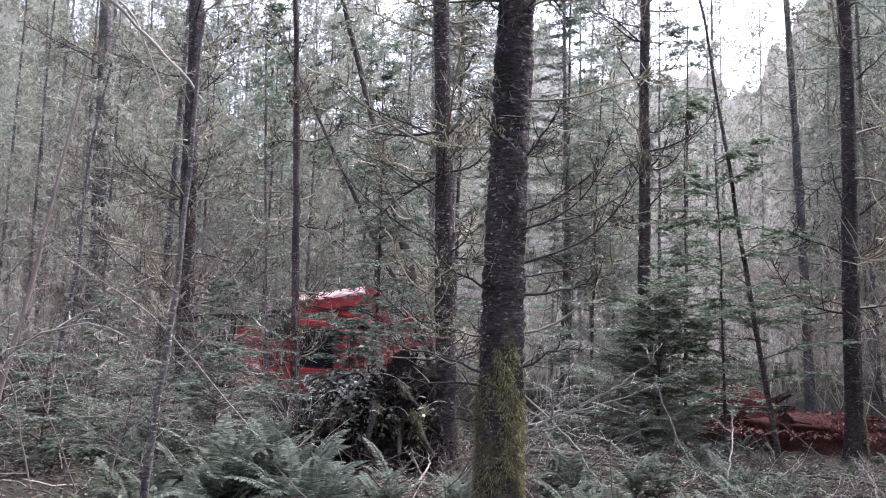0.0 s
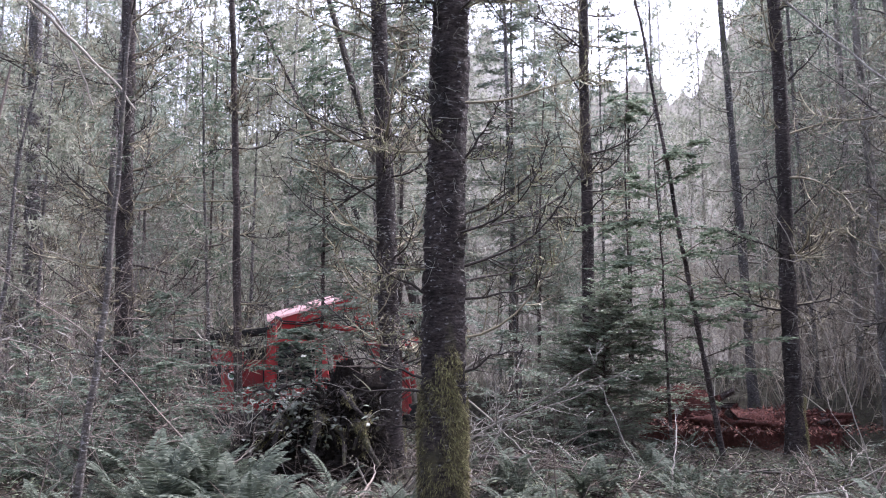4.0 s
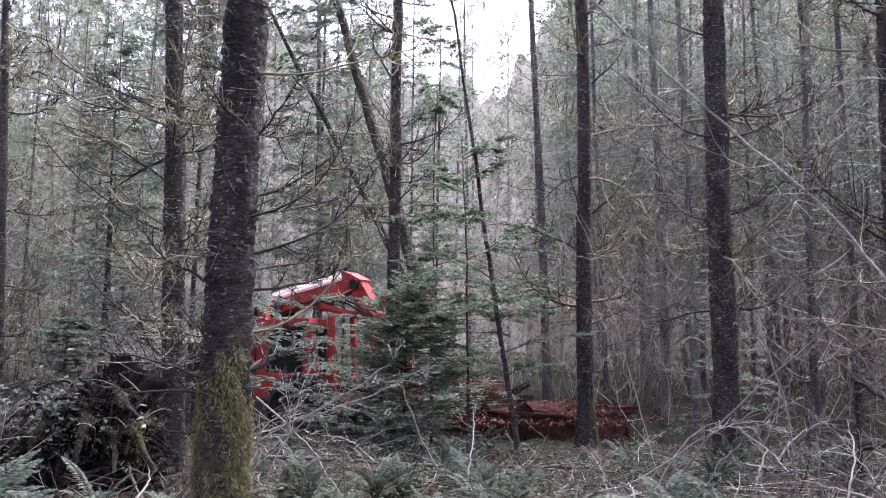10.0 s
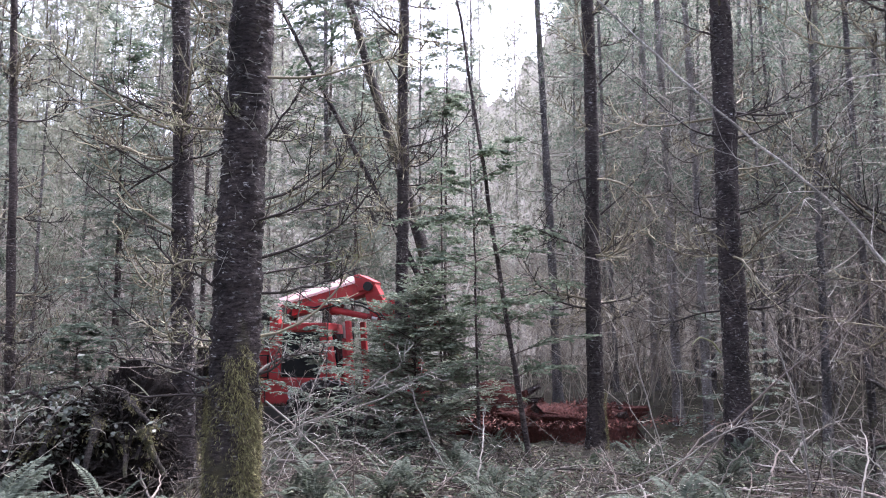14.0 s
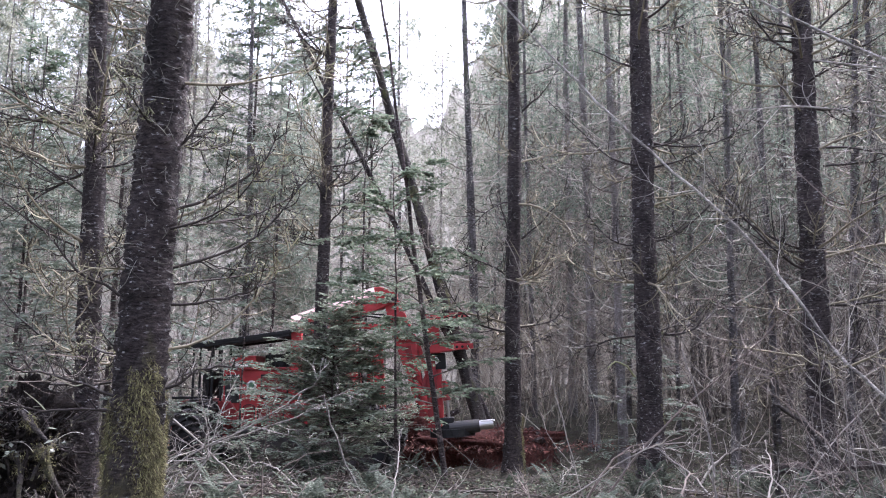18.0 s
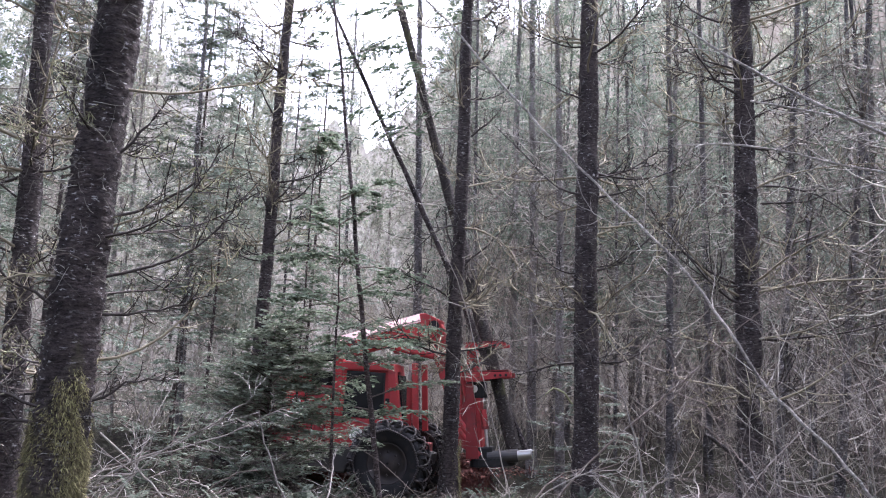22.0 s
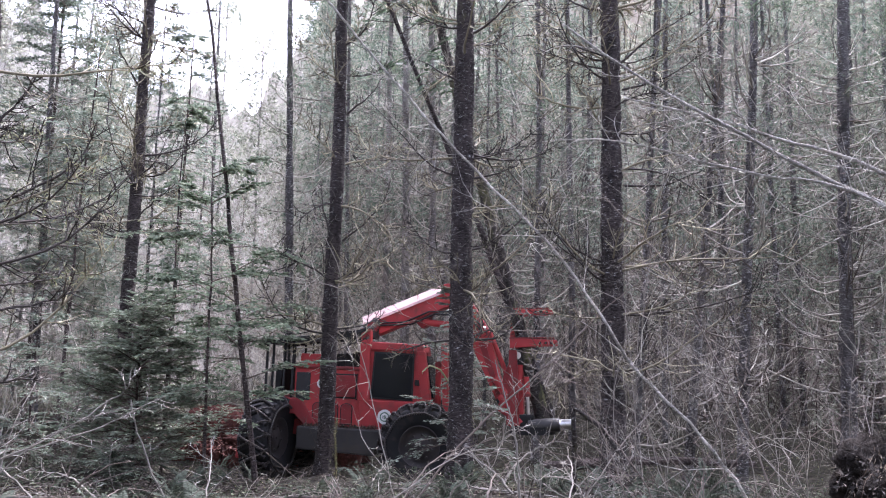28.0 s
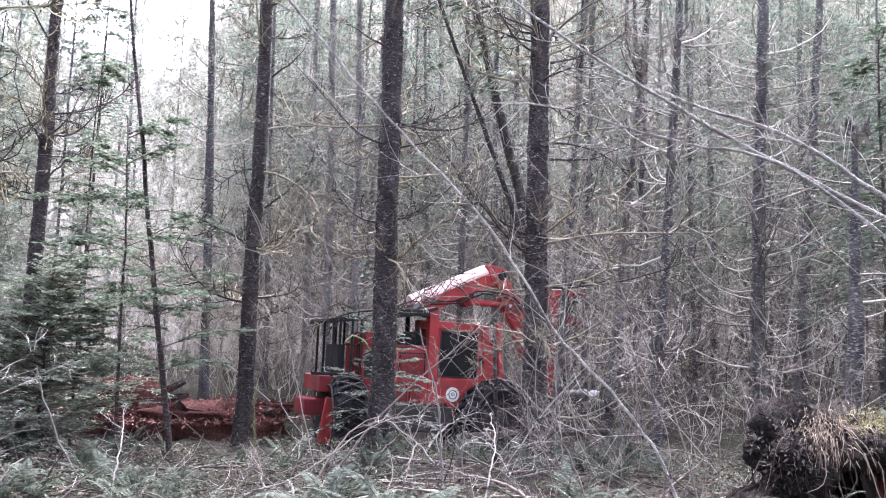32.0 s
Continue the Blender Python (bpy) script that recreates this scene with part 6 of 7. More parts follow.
def build_brush():
    """Thin bare stems standing everywhere between the trunks."""
    rng = np.random.default_rng(31)

    def stems(count, r0, r1, b0, b1, h, thick, m, fine, mat, name, label, single=False):
        rr = np.sqrt(rng.uniform(r0 ** 2, r1 ** 2, count))
        bb = np.radians(rng.uniform(b0, b1, count))
        x, y = rr * np.sin(bb), rr * np.cos(bb)
        keep = (np.abs(rr - 16.1) > 2.6) | (bb > 0.62) | (bb < -0.66)
        x, y = x[keep], y[keep]
        k = len(x)
        p = np.stack([x, y, ground_z(x, y) - 0.05], -1)
        ln = rng.uniform(h[0], h[1], k)
        d = np.stack([rng.normal(0, 0.38, k), rng.normal(0, 0.38, k), np.ones(k)], -1)
        na, nb, nc = (8, 5, 3) if single else (6, 4, 2)
        main = grow(rng, p, d, ln, na, -0.15, 0.10)
        a, e, l2 = shoots(rng, main, ln, m, 0.42, 0.75, 0.08)
        sub = grow(rng, a, e, l2, nb, 0.2, 0.16)
        if single:
            for i in range(k):
                part_sub = sub[i * m:(i + 1) * m]
                a, e, l3 = shoots(rng, part_sub, l2[i * m:(i + 1) * m], fine, 0.5, 0.85)
                o = main[i, 0]
                vq = joined(tubes(main[i:i + 1] - o, taper(thick, thick * 0.3, 1, 8), 4), tubes(part_sub - o, taper(thick * 0.45, thick * 0.18, m, 5), 3), tubes(grow(rng, a - o, e, l3, 3, 0.1, 0.2), taper(thick * 0.26, thick * 0.12, len(l3), 3), 3))
                me = mesh_np(name, *vq)
                me.materials.append(mat)
                tagged(new(name, me), label, "shrub", "bare shrubs").location = o
            return
        out = [tubes(main, taper(thick, thick * 0.3, k, na), 3)]
        for i in range(nb - 1):
            seg = sub[:, i + 1] - sub[:, i]
            out.append(blades(sub[:, i], seg, rng.normal(0, 1, seg.shape), np.linalg.norm(seg, axis=1) * 1.15, np.full(len(seg), thick * 0.8)))
        a, e, l3 = shoots(rng, sub, l2, fine, 0.5, 0.85)
        out.append(blades(a, e, rng.normal(0, 1, a.shape), l3, np.full(len(a), thick * 0.5)))
        stuff(name, joined(*out), mat, label, "undergrowth")

    for b0, b1, n, h1 in ((-50, -13, 28, 1.8), (-13, 22, 14, 0.8), (22, 50, 22, 1.8)):
        stems(n, 8.0, 13.0, b0, b1, (0.4, h1), 0.006, 9, 4, M_TWIG_BROWN, "bare_shrub", "bare brown twiggy shrub of the undergrowth", True)
    stems(900, 4.6, 13.4, -52, 55, (0.08, 0.38), 0.004, 7, 3, M_TWIG_FLOOR, "low_twigs", "low bare twigs and dead stalks over the floor")
    stems(40, 9.5, 13.3, 27, 60, (1.4, 4.6), 0.0065, 13, 4, M_TWIG, "bare_shrub", "tall bare grey shrub between the trunks", True)
    stems(70, 18.2, 23.0, 4, 36, (3.0, 7.5), 0.009, 14, 4, M_TWIG_MID, "bare_shrub", "tall bare tan sapling behind the track", True)
    stems(56, 9.0, 14.0, -62, -24, (1.4, 5.0), 0.006, 12, 4, M_TWIG_BROWN, "bare_shrub", "tall bare brown shrub between the trunks", True)
    # colours by bearing: painted haze pales the middle, painted shade darkens the right
    stems(300, 18.5, 30, -22, 7, (2.0, 7.5), 0.013, 12, 4, M_TWIG_HAZED, "brush_behind", "bare grey saplings behind the track, paled with painted haze")
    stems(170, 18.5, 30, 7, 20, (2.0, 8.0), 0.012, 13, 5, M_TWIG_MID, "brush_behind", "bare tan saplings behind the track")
    stems(390, 18.5, 30, 20, 62, (2.0, 8.0), 0.013, 12, 4, M_TWIG_SHADE, "brush_behind", "bare brown saplings behind the track, with shade painted in")
    stems(300, 18.5, 30, -60, -22, (2.0, 7.5), 0.013, 12, 4, M_TWIG_BROWN, "brush_behind", "bare brown saplings behind the track")
    stems(200, 30, 52, -24, 9, (3.0, 10.0), 0.022, 12, 3, M_TWIG_HAZED, "brush_beyond", "grey mass of bare saplings far behind, paled with painted haze")
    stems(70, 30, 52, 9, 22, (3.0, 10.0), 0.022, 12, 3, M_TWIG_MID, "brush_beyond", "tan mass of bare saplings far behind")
    stems(180, 30, 52, 22, 58, (3.0, 10.0), 0.022, 12, 3, M_TWIG_BROWN, "brush_beyond", "brown mass of bare saplings far behind")


build_brush()


def build_litter():
    rng = np.random.default_rng(32)

    def spots(count, r0, r1, b0=-55, b1=60):
        rr, bb = np.sqrt(rng.uniform(r0 ** 2, r1 ** 2, count)), np.radians(rng.uniform(b0, b1, count))
        x, y = rr * np.sin(bb), rr * np.cos(bb)
        return np.stack([x, y, ground_z(x, y)], -1)

    p = np.concatenate([spots(26000, 9.0, 24), spots(46000, 4.2, 11), spots(5000, 0.5, 4.2), spots(26000, 0.5, 11, 60, 305)])
    k = len(p)
    stuff("leaf_litter", blades(p + rng.uniform(0.0, 0.05, (k, 1)) * (0, 0, 1), rng.normal(0, 1, (k, 3)) * (1, 1, 0.4), rng.normal(0, 0.5, (k, 3)) + (0, 0, 1), rng.uniform(0.015, 0.085, k), rng.uniform(0.004, 0.024, k)), M_LITTER, "brown leaves and bark flakes on the floor", "litter")
    p = spots(22000, 4.0, 20)
    g = np.sin(p[:, 0] * 1.3) + np.cos(p[:, 1] * 1.1 + 2) + rng.normal(0, 0.7, len(p)) > 0.1
    p = p[g]
    k = len(p)
    stuff("floor_moss", blades(p, rng.normal(0, 0.7, (k, 3)) + (0, 0, 0.8), rng.normal(0, 1, (k, 3)), rng.uniform(0.02, 0.07, k), rng.uniform(0.008, 0.02, k)), M_MOSSTUFT, "olive moss tufts on the floor", "moss")
    p = np.concatenate([spots(1500, 9, 20), spots(2000, 4.2, 11), spots(900, 1.2, 11, 60, 305)]) + (0, 0, 0.03)
    k = len(p)
    d = rng.normal(0, 1, (k, 3)) * (1, 1, 0.16) + (0, 0, 0.05)
    ln = rng.uniform(0.25, 1.3, k)
    main = grow(rng, p, d, ln, 5, -0.1, 0.10)
    a, e, l2 = shoots(rng, main, ln, 4, 0.4, 0.7)
    stuff("floor_sticks", joined(tubes(main, taper(rng.uniform(0.003, 0.011, k), 0.002, k, 5), 3), blades(a, e, rng.normal(0, 1, a.shape), l2, np.full(len(a), 0.006))), M_TWIG_FLOOR, "dead sticks strewn over the floor", "sticks")
    p = np.concatenate([spots(9000, 10, 22), spots(30000, 4.4, 12)])
    g = np.sin(p[:, 0] * 0.9 + 1) * np.cos(p[:, 1] * 0.8) > -0.1
    p = p[g] + rng.uniform(0.01, 0.22, (g.sum(), 1)) * (0, 0, 1)
    k = len(p)
    stuff("low_leaves", blades(p, rng.normal(0, 1, (k, 3)) * (1, 1, 0.4), rng.normal(0, 0.5, (k, 3)) + (0, 0, 1), rng.uniform(0.02, 0.065, k), rng.uniform(0.010, 0.032, k)), M_LEAF, "low dark green bramble and moss leaves", "ground cover")


build_litter()


# ---- ferns ----
def frond_mesh(rng, length, width, pairs=20):
    """One arching fern frond that starts at the origin and leans along +x."""
    u = np.linspace(0, 1, 9)
    arch = rng.uniform(0.7, 1.2)
    rib = np.stack([length * np.sin(u * arch) / arch, 0.04 * length * np.sin(u * 3), length * (0.75 * u - 0.62 * u * u * arch)], -1)[None]
    a = np.linspace(0.12, 0.98, pairs)
    out = [tubes(rib, taper(0.005, 0.0015, 1, 9), 4)]
    for s in (-1, 1):
        p = np.stack([np.interp(a, u, rib[0, :, k]) for k in range(3)], -1)
        t = unit(np.stack([np.interp(a, u, np.gradient(rib[0, :, k])) for k in range(3)], -1))
        d = t * 0.35 + np.array([0, s, -0.12]) + rng.normal(0, 0.05, (pairs, 3))
        ln = width * np.sin(np.clip(a * 1.02, 0, 1) ** 0.6 * np.pi) ** 0.7 + 0.01
        out.append(blades(p, d, np.tile([0.2, 0, 1.0], (pairs, 1)), ln, np.full(pairs, length / pairs * 0.85)))
    return mesh_np("frond", *joined(*out))


FROND_RNG = np.random.default_rng(41)
FRONDS = [frond_mesh(FROND_RNG, 0.75 + 0.06 * k, 0.10 + 0.008 * k, 30) for k in range(5)]
for me in FRONDS:
    me.materials.append(M_FERN)


def fern(x, y, size, seed, count=14, lift=0.0, label="green sword fern with arching fronds"):
    rng = np.random.default_rng(seed)
    root = thing("sword_fern", label, "fern", pose(x, y, float(ground_z(x, y)) + lift), "sword ferns")
    for k in range(count):
        f = part("frond", FRONDS[k % 5], None, root)
        f.matrix_local = pose(0, 0, 0, rng.normal(0, 8), rng.uniform(-58, -8), k * 360 / count + rng.normal(0, 14)) @ Matrix.Scale(size * rng.uniform(0.55, 0.95), 4)
    return root


for x, y, s, seed in ((1.62, 5.85, 0.95, 1), (1.98, 5.65, 1.0, 2), (2.35, 5.75, 0.9, 3), (2.81, 5.15, 0.95, 4), (3.20, 5.05, 0.9, 5), (2.84, 8.75, 0.8, 26), (3.7, 6.0, 0.8, 27), (3.45, 10.0, 0.7, 6), (-2.62, 5.25, 0.75, 7), (-2.95, 5.6, 0.65, 8)):
    fern(x, y, s, seed, 18)
for x, y, s, seed in ((-3.35, 5.55, 0.95, 9), (-3.75, 5.35, 0.85, 10), (-3.2, 6.2, 0.9, 11), (-4.3, 5.9, 0.9, 12), (-4.9, 6.6, 0.9, 13), (-5.6, 7.4, 0.9, 14), (-4.5, 7.2, 0.8, 15), (-3.9, 6.7, 0.85, 16)):
    fern(x, y, s, seed)
for x, y, s, seed in ((4.9, 12.6, 0.8, 17), (4.3, 12.2, 0.8, 18), (5.0, 11.6, 0.7, 19), (3.1, 12.9, 0.7, 20), (0.4, 7.3, 0.5, 21), (6.6, 9.4, 0.7, 22), (-6.4, 8.0, 0.9, 23), (-5.2, 8.6, 0.8, 24), (1.0, 5.6, 0.5, 25), (-0.2, 5.9, 0.45, 26), (4.6, 9.6, 0.6, 27), (-7.2, 9.2, 0.9, 28)):
    fern(x, y, s, seed)
for x, y, s, seed in ((-2.75, 4.95, 0.95, 31), (-3.05, 5.2, 1.0, 32), (-2.5, 4.65, 0.9, 33), (-3.3, 4.9, 1.0, 34), (-2.25, 5.3, 0.7, 35), (-3.9, 6.0, 0.95, 36), (-1.75, 5.6, 0.6, 37), (-0.75, 5.75, 0.5, 38)):
    fern(x, y, s, seed, 24, 0.0, "large green sword fern in a dense clump")


def build_fern_floor():
    """Small ferns among the litter between the trunks."""
    rng = np.random.default_rng(43)
    for k in range(122):
        r, b = math.sqrt(rng.uniform(5.6 ** 2, 12.8 ** 2)), radians(rng.uniform(-42, 38))
        x, y = r * math.sin(b), r * math.cos(b)
        if (x - 4.62) ** 2 + (y - 4.42) ** 2 > 1 and (x + 3.25) ** 2 + (y - 8) ** 2 > 1.4:
            fern(x, y, rng.uniform(0.4, 0.75), 800 + k, 8, 0.0, "small grey-green fern among the litter")
    for k in range(70):
        r, b = rng.uniform(5.2, 9.0), radians(rng.uniform(-42, 6))
        x, y = r * math.sin(b), r * math.cos(b)
        if (x + 3.25) ** 2 + (y - 8) ** 2 > 1.4 and (x + 1.3) ** 2 + (y - 5.45) ** 2 > 0.2:
            fern(x, y, rng.uniform(0.4, 0.7), 950 + k, 9, 0.0, "low green fern in the shade of the stand")


build_fern_floor()


# ---- upturned roots, stump, rotten wood ----
def lump(rng, rx, ry, rz, n=28, m=18, rough=0.22, jag=0.05):
    """A rough mass: a ball pushed in and out at two scales."""
    th = np.linspace(0, 2 * np.pi, n, endpoint=False)
    ph = np.linspace(0.02, np.pi - 0.02, m)
    t, p = np.meshgrid(th, ph, indexing="ij")
    d = np.stack([np.sin(p) * np.cos(t), np.sin(p) * np.sin(t), np.cos(p)], -1)
    k = rng.normal(0, 1, (6, 3)) * 2.2
    f = 1 + rough * sum(np.sin(d @ k[i] + i) for i in range(6)) / 3 + rng.normal(0, jag, t.shape)
    v = d * f[..., None] * (rx, ry, rz)
    i = np.arange(t.size).reshape(t.shape)
    j = np.roll(i, -1, 0)
    q = np.stack([i[:, :-1], i[:, 1:], j[:, 1:], j[:, :-1]], -1).reshape(-1, 4)
    return v.reshape(-1, 3), q


def crumbs(rng, root, balls, count):
    """Loose soil, fine roots and needles clinging to a mass."""
    out = []
    for cx, cy, cz, rx, ry, rz in balls:
        n = count // len(balls)
        d = unit(rng.normal(0, 1, (n, 3)))
        p = d * (rx, ry, rz) * rng.uniform(0.85, 1.18, (n, 1)) + (cx, cy, cz)
        out.append(blades(p, d * 0.5 + rng.normal(0, 0.7, (n, 3)) + (0, 0, -0.5), rng.normal(0, 1, (n, 3)), rng.uniform(0.012, 0.06, n), rng.uniform(0.006, 0.024, n)))
        k = n // 14
        out.append(tubes(grow(rng, p[:k], d[:k] + rng.normal(0, 0.5, (k, 3)), rng.uniform(0.06, 0.3, k), 5, -2.0, 0.3), taper(0.003, 0.001, k, 5), 3))
    tagged(part("loose_soil", mesh_np("loose_soil", *joined(*out)), M_CRUMB, root, "dark crumbs of soil, fine roots and needles"), kind="stuff")


ROOT_BALLS = ((0.14, 0.0, 0.66, 0.40, 0.26, 0.36), (0.36, -0.02, 0.40, 0.24, 0.22, 0.36), (-0.22, 0.0, 0.50, 0.34, 0.28, 0.32), (-0.62, 0.1, 0.22, 0.50, 0.40, 0.26), (0.10, -0.1, 0.15, 0.62, 0.42, 0.26))
CAP_BALLS = ((-0.14, 0.05, 0.68, 0.30, 0.28, 0.20), (0.18, -0.08, 0.66, 0.32, 0.28, 0.16), (-0.32, -0.12, 0.54, 0.18, 0.18, 0.18), (0.40, 0.10, 0.64, 0.24, 0.26, 0.20), (0.05, 0.25, 0.62, 0.3, 0.2, 0.2), (-0.46, 0.08, 0.14, 0.34, 0.28, 0.16))


def root_plate():
    rng = np.random.default_rng(61)
    root = thing("root_plate", "upturned root plate, dark soil with mossy roots and bramble leaves", "roots", pose(-3.25, 8.0, float(ground_z(-3.25, 8.0))))
    for k, (cx, cy, cz, rx, ry, rz) in enumerate(ROOT_BALLS):
        v, q = lump(rng, rx * 0.85, ry * 0.85, rz * 0.85, 56, 34, 0.5, 0.16)
        part("soil_mass", mesh_np("soil_mass", v + (cx, cy, cz), q), M_ROOT, root, "dark crumbling soil")
    crumbs(rng, root, ROOT_BALLS, 9000)
    for k in range(64):
        a = rng.uniform(-0.5, np.pi + 0.5)
        rr = rng.uniform(0.1, 0.62)
        p = np.array([[0.0 + math.cos(a) * rr * 1.1, -0.22 - 0.12 * rng.random(), 0.52 + math.sin(a) * rr * 0.75]])
        d = np.array([[math.cos(a) * 0.8 + rng.normal(0, 0.5), rng.normal(-0.5, 0.35), math.sin(a) * 0.5 + rng.normal(-0.1, 0.4)]])
        ln = np.array([rng.uniform(0.15, 0.45)])
        main = grow(rng, p, d, ln, 12, rng.uniform(-3.6, -1.0), 0.26)
        b, e, l2 = shoots(rng, main, ln, 4, 0.5, 0.8)
        vq = joined(tubes(main, taper(rng.uniform(0.008, 0.034), 0.003, 1, 12), 6), tubes(grow(rng, b, e, l2, 5, -1.5, 0.3), taper(0.005, 0.0015, 4, 5), 3))
        part("root", smooth(mesh_np("root", *vq)), (M_ROOT, M_BARK, M_ROOT, M_BARK_MOSS)[k % 4], root)
    for k, (px, pz, ln, r0) in enumerate(((-0.02, 0.62, 0.75, 0.055), (0.12, 0.50, 0.6, 0.042), (0.36, 0.55, 0.62, 0.05), (0.26, 0.80, 0.55, 0.035), (-0.30, 0.55, 0.6, 0.045), (0.50, 0.62, 0.5, 0.032), (-0.55, 0.40, 0.45, 0.035), (0.44, 0.30, 0.4, 0.04))):
        main = grow(rng, np.array([[px, -0.20, pz]]), np.array([[rng.normal(0.15, 0.3), -0.8, 0.25]]), np.array([ln]), 10, -3.6, 0.16)
        hung = part("root", smooth(mesh_np("root", *tubes(main, taper(r0, r0 * 0.4, 1, 10), 8))), M_BARK_MOSS, root, "thick hanging root with yellow moss")
        n = 420
        at = main[0][rng.integers(0, 6, n)] + rng.normal(0, r0 * 0.75, (n, 3))
        tagged(part("root_moss", mesh_np("root_moss", *blades(at, rng.normal(0, 0.6, (n, 3)) + (0, -0.2, -0.7), rng.normal(0, 1, (n, 3)), rng.uniform(0.015, 0.05, n), rng.uniform(0.004, 0.010, n))), M_MOSSTUFT, hung, "yellow-green moss on the root"), kind="stuff")
    c = np.concatenate([rng.normal(0, 1, (30, 3)) * (0.30, 0.10, 0.10) + (-0.42, -0.26, 0.74), rng.normal(0, 1, (22, 3)) * (0.22, 0.10, 0.16) + (-0.20, -0.38, 0.50), rng.normal(0, 1, (16, 3)) * (0.2, 0.1, 0.14) + (-0.60, -0.36, 0.40)])
    p = np.repeat(c, 9, 0) + rng.normal(0, 0.055, (len(c) * 9, 3))
    k = len(p)
    tagged(part("bramble_leaves", mesh_np("bramble_leaves", *blades(p, rng.normal(0, 1, (k, 3)) * (1, 1, 0.5), rng.normal(0, 0.35, (k, 3)) + (0, -0.35, 1), rng.uniform(0.045, 0.09, k), rng.uniform(0.03, 0.052, k))), M_BRAMBLE, root, "glossy bramble leaves"), kind="stuff")
    p = c[::3]
    k = len(p)
    tagged(part("bramble", mesh_np("bramble", *tubes(grow(rng, p, rng.normal(0, 1, (k, 3)) + (0, -0.3, 0.8), rng.uniform(0.3, 0.8, k), 7, -1.4, 0.15), taper(0.004, 0.002, k, 7), 3)), M_TWIG, root), kind="stuff")


root_plate()


def old_stump():
    rng = np.random.default_rng(62)
    cx, cy = 4.62, 4.42
    root = thing("old_stump", "rotten hollow stump with dead fern and moss hanging over it", "stump", pose(cx, cy, float(ground_z(cx, cy))))
    n = 40
    th = np.arange(n) * 2 * np.pi / n
    rows = []
    for h, r in ((-0.1, 0.62), (0.10, 0.50), (0.28, 0.42), (0.45, 0.36), (0.56, 0.32), (0.64, 0.26)):
        rr = r * (1 + 0.10 * np.sin(3 * th + 1) + 0.06 * np.sin(7 * th) + rng.normal(0, 0.03, n))
        rows.append(np.stack([rr * np.cos(th), rr * np.sin(th) * 0.85, np.full(n, h) + (rng.normal(0, 0.05, n) if h > 0.9 else 0)], -1))
    for h, r in ((0.58, 0.22), (0.25, 0.24), (0.0, 0.23)):
        rows.append(np.stack([r * np.cos(th), r * np.sin(th) * 0.85, np.full(n, h)], -1))
    v = np.array(rows)
    i = np.arange(v.shape[0] * n).reshape(-1, n)
    j = np.roll(i, -1, 1)
    q = np.stack([i[:-1], j[:-1], j[1:], i[1:]], -1)
    hole = (np.abs(((th + np.pi - math.atan2(-cy, -cx)) % (2 * np.pi)) - np.pi) < 0.75)
    q = np.concatenate([q[a][~(hole & (0 < a < 4)) & ~(hole & (a in (6, 7)))] for a in range(len(q))])
    part("stump_wall", mesh_np("stump_wall", v.reshape(-1, 3), q), M_ROOT, root, "dark rotten stump wall")
    for cx2, cy2, cz2, rx, ry, rz in CAP_BALLS[:5]:
        v, q = lump(rng, rx, ry, rz, 44, 24, 0.40, 0.07)
        part("turf_cap", mesh_np("turf_cap", v + (cx2, cy2, cz2), q), M_ROOT, root, "dark mat of roots and needles")
    v, q = lump(rng, 0.42, 0.30, 0.26, 36, 20, 0.4, 0.14)
    part("rotten_flank", mesh_np("rotten_flank", v * (1, 1, 0.7) + (-0.46, 0.08, 0.12), q), M_ROOT, root)
    v, q = lump(rng, 0.26, 0.22, 0.40, 30, 20, 0.4, 0.12)
    part("rotten_flank", mesh_np("rotten_flank", v * (1, 1, 0.7) + (0.50, -0.25, 0.26), q), M_ROT, root)
    crumbs(rng, root, CAP_BALLS, 5000)
    k = 2400
    p = rng.normal(0, 1, (k, 3)) * (0.14, 0.12, 0.05) + (0.32, -0.12, 0.80)
    tagged(part("moss_coat", mesh_np("moss_coat", *blades(p, rng.normal(0, 1, (k, 3)) + (0, 0, 0.3), rng.normal(0, 1, (k, 3)), rng.uniform(0.01, 0.035, k), rng.uniform(0.003, 0.008, k))), M_MOSSTUFT, root, "yellow-green moss on the stump"), kind="stuff")
    k = 240
    face = math.atan2(-cy, -cx)
    a = face + rng.choice(rng.normal(0, 1.1, 7), k) + rng.normal(0, 0.13, k)
    rr = rng.uniform(0.08, 0.42, k)
    p = np.stack([np.cos(a) * rr, np.sin(a) * rr * 0.85, 0.84 - 0.42 * rr + rng.normal(0, 0.05, k)], -1)
    d = np.stack([np.cos(a) * 0.8, np.sin(a) * 0.8, rng.uniform(-0.3, 0.6, k)], -1)
    ln = rng.uniform(0.05, 0.13, k) * rng.choice([1, 1, 1.6, 2.6], k)
    tagged(part("hanging_fern", mesh_np("hanging_fern", *tubes(grow(rng, p, d, ln, 6, -4.2, 0.16), taper(0.0026, 0.001, k, 6), 3)), M_STRAW, root, "tan dead fern hanging down"), kind="stuff")
    tagged(part("dead_fern_leaves", mesh_np("dead_fern_leaves", *blades(np.tile(p, (4, 1)) + rng.normal(0, 0.07, (4 * k, 3)), np.tile(d, (4, 1)) * 0.4 + rng.normal(0, 0.25, (4 * k, 3)) + (0, 0, -0.9), rng.normal(0, 1, (4 * k, 3)), rng.uniform(0.03, 0.12, 4 * k), rng.uniform(0.003, 0.008, 4 * k))), M_STRAW, root), kind="stuff")
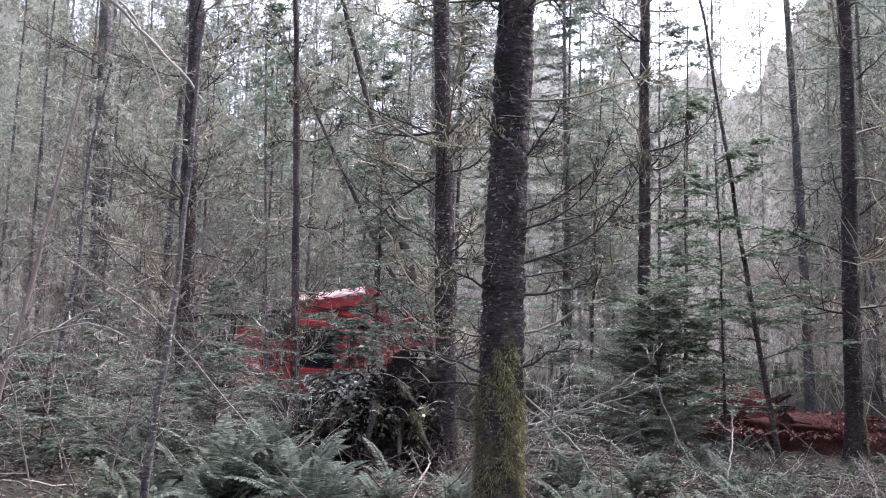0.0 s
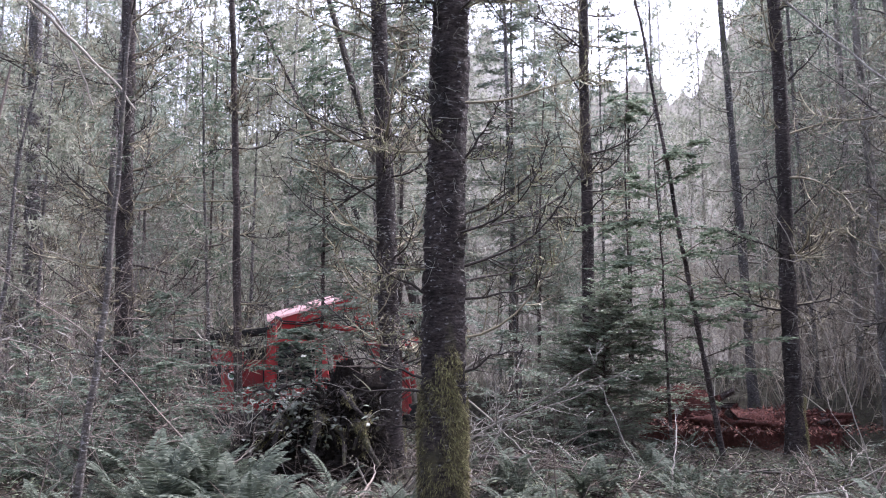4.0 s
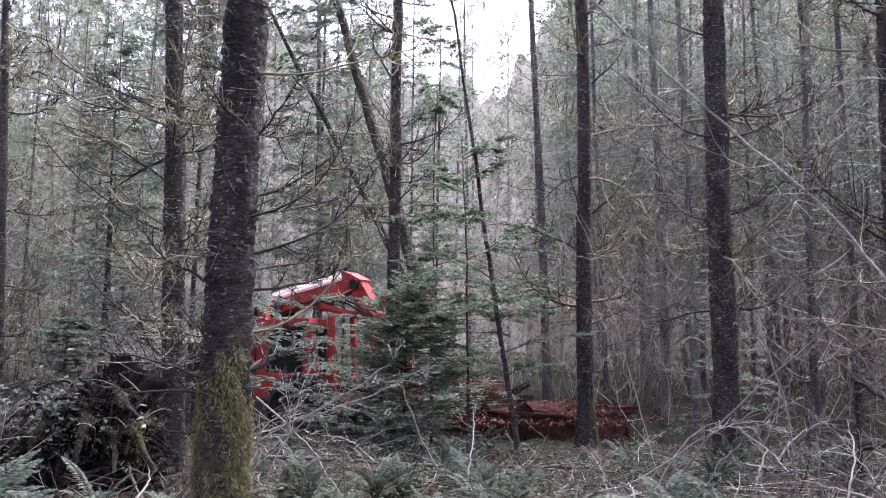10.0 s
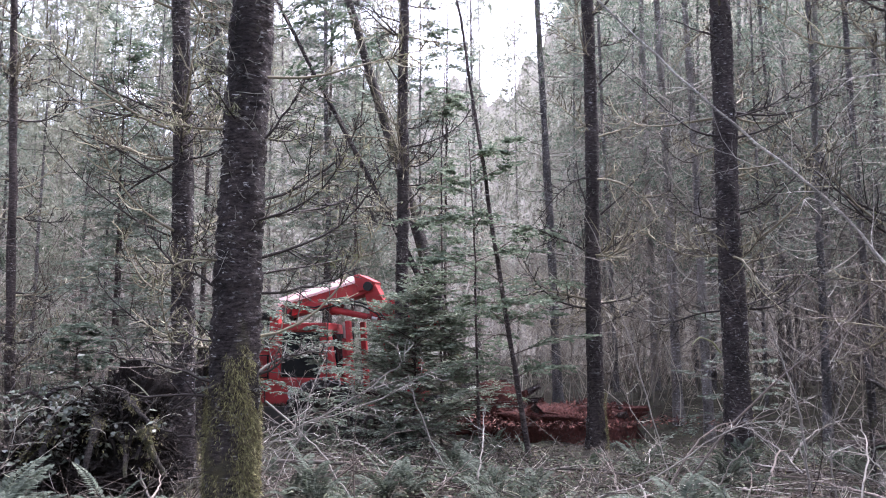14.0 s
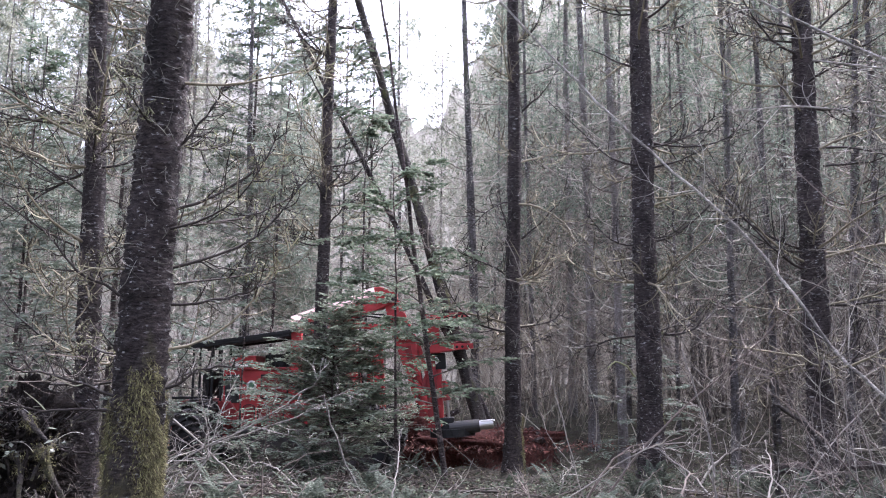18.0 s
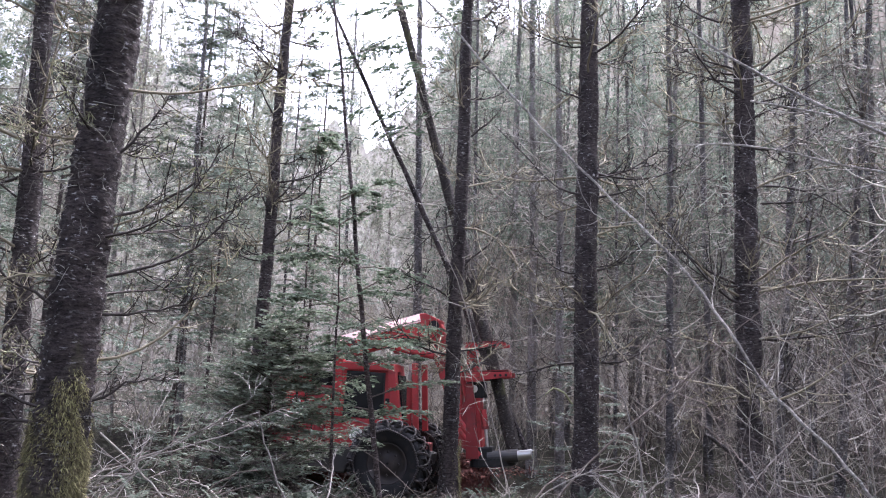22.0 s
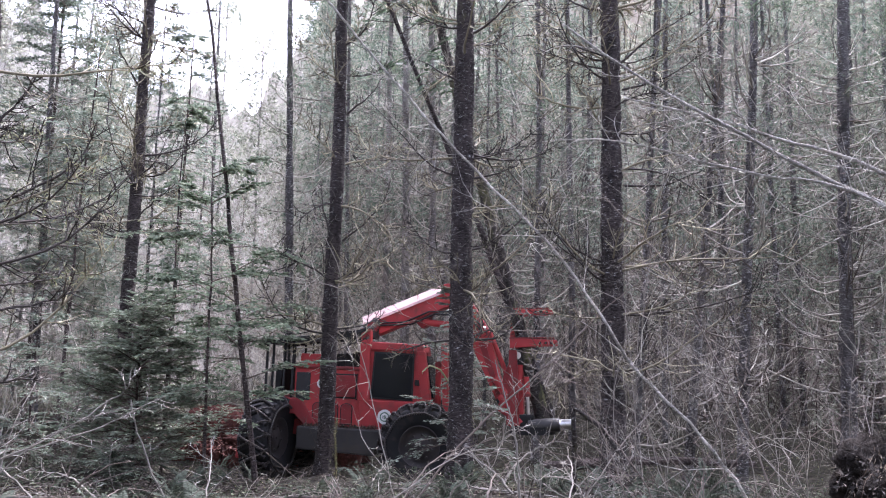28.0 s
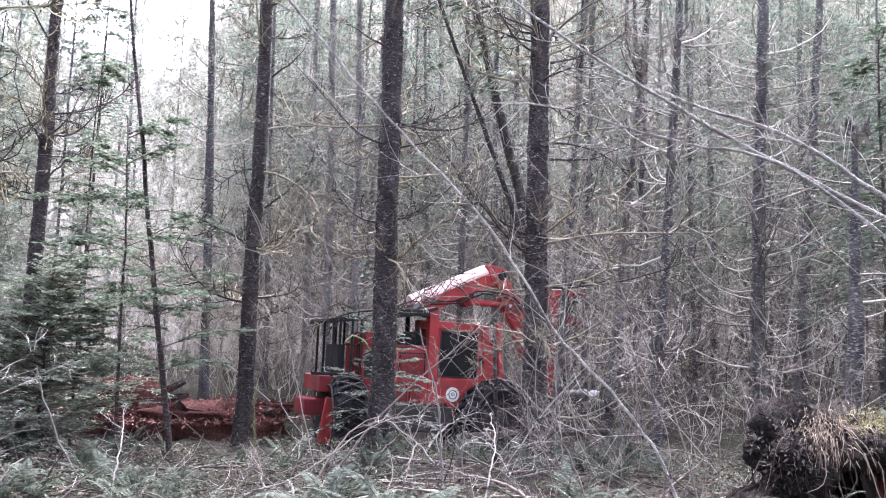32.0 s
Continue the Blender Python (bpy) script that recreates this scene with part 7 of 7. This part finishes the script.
    for k in range(26):
        a = rng.uniform(2.4, 5.6)
        q0 = np.array([[math.cos(a) * rng.uniform(0.36, 0.5), math.sin(a) * rng.uniform(0.3, 0.42), rng.uniform(0.5, 0.68)]])
        line = grow(rng, q0, np.array([[math.cos(a) * 0.3, math.sin(a) * 0.3, -0.6]]), np.array([rng.uniform(0.15, 0.5)]), 6, -0.8, 0.22)
        part("root", mesh_np("root", *tubes(line, taper(rng.uniform(0.003, 0.009), 0.0015, 1, 6), 5)), (M_ROOT, M_STRAW, M_ROOT)[k % 3], root)
    for k in range(7):
        a = rng.uniform(2.6, 4.9)
        main = grow(rng, np.array([[math.cos(a) * 0.42, math.sin(a) * 0.36, 0.22]]), np.array([[math.cos(a), math.sin(a), -0.15]]), np.array([rng.uniform(0.4, 0.9)]), 7, -0.3, 0.12)
        part("root", smooth(mesh_np("root", *tubes(main, taper(0.07, 0.015, 1, 7), 7))), (M_ROOT, M_ROT, M_BARK_MOSS)[k % 3], root)


old_stump()
fern(5.05, 4.15, 0.62, 71, 9, 0.78, "green fern growing on the old stump")
fern(4.35, 4.1, 0.5, 72, 8, 0.25, "green fern at the foot of the stump")


def snag():
    rng = np.random.default_rng(63)
    root = thing("snag", "broken dead trunk with a jagged top and moss", "snag", pose(8.34, 7.36, float(ground_z(8.34, 7.36))))
    t, line = trunk_mesh(rng, 4.35, 0.12, (0.02, -0.02), 12, 1.3, -0.2, 0.09)
    part("trunk", mesh_np("trunk", *t), M_BARK_GREY, root)
    vq, _ = dead_limbs(rng, line, 14, 1.0, 4.2, 0.7, (5, 2), r=0.014)
    tagged(part("branchwork", mesh_np("branchwork", *vq), M_TWIG, root), kind="stuff")
    for k in range(5):
        p = np.array([[0.1 + rng.normal(0, 0.06), -0.1 + rng.normal(0, 0.06), 4.22]])
        part("splinter", mesh_np("splinter", *tubes(grow(rng, p, np.array([[rng.normal(0, 0.3), rng.normal(0, 0.3), 1]]), np.array([rng.uniform(0.12, 0.3)]), 4), taper(0.05, 0.006, 1, 4), 5)), M_BARK_BROWN, root)
    k = 900
    p = rng.normal(0, 1, (k, 3)) * (0.08, 0.08, 0.07) + (0.09, -0.09, 4.24)
    tagged(part("moss_coat", mesh_np("moss_coat", *blades(p, rng.normal(0, 0.6, (k, 3)) + (0, 0, -0.3), rng.normal(0, 1, (k, 3)), rng.uniform(0.015, 0.05, k), rng.uniform(0.004, 0.009, k))), M_LICHEN_GREY, root, "pale moss on the broken top"), kind="stuff")


snag()


def rotten_heap(x, y, rx, ry, rz, seed, chunks, chips, label, lift=0.0):
    rng = np.random.default_rng(seed)
    root = thing("rotten_log", label, "log", pose(x, y, float(ground_z(x, y)) + lift, 0, 0, rng.uniform(-12, 12)))
    v, q = lump(rng, rx, ry, rz, 44, 18, 0.32, 0.10)
    v = v + np.where(v[:, 2:] < 0, (0, 0, -lift), (0, 0, 0))
    part("rotten_core", mesh_np("rotten_core", v, q), M_ROT, root, "crumbled red rotten wood")
    for k in range(chunks):
        ln = rng.uniform(0.2, 0.7)
        c = (rng.uniform(-rx, rx) * 0.9, rng.uniform(-ry, ry) * 0.8, rng.uniform(0.3, 1.0) * rz)
        bm = box((0, 0, 0), (ln, rng.uniform(0.06, 0.16), rng.uniform(0.05, 0.12)), 0.015)
        for vert in bm.verts:
            vert.co += Vector(rng.normal(0, 0.018, 3))
        ch = part("chunk", bm, (M_ROT, M_ROT, M_BARK_BROWN)[k % 3], root)
        ch.matrix_local = pose(*c, *rng.normal(0, 22, 3))
    p = rng.normal(0, 1, (chips, 3)) * (rx * 0.75, ry * 0.8, 0.02)
    p[:, 2] = np.abs(rng.normal(0, 0.03, chips)) + rz * 1.0 * np.sqrt(np.clip(1 - (p[:, 0] / rx) ** 2 - (p[:, 1] / ry) ** 2, 0, 1)) + 0.02
    tagged(part("chip_litter", mesh_np("chip_litter", *blades(p, rng.normal(0, 1, (chips, 3)) * (1, 1, 0.6), rng.normal(0, 0.6, (chips, 3)) + (0, -0.4, 0.8), rng.uniform(0.03, 0.15, chips), rng.uniform(0.012, 0.04, chips))), M_ROTCHIP, root), kind="stuff")


rotten_heap(2.55, 17.3, 1.35, 0.8, 0.32, 64, 30, 2600, "heap of crumbled red rotten wood", 0.3)
rotten_heap(0.9, 17.9, 0.8, 0.5, 0.5, 65, 18, 1200, "broken red rotten log end", 0.3)
rotten_heap(1.7, 17.5, 1.0, 0.6, 0.22, 66, 20, 1200, "low spread of red rotten wood and bark", 0.3)
rotten_heap(1.15, 5.75, 0.20, 0.16, 0.09, 67, 5, 60, "small crumbled red stump on the floor")

motions()
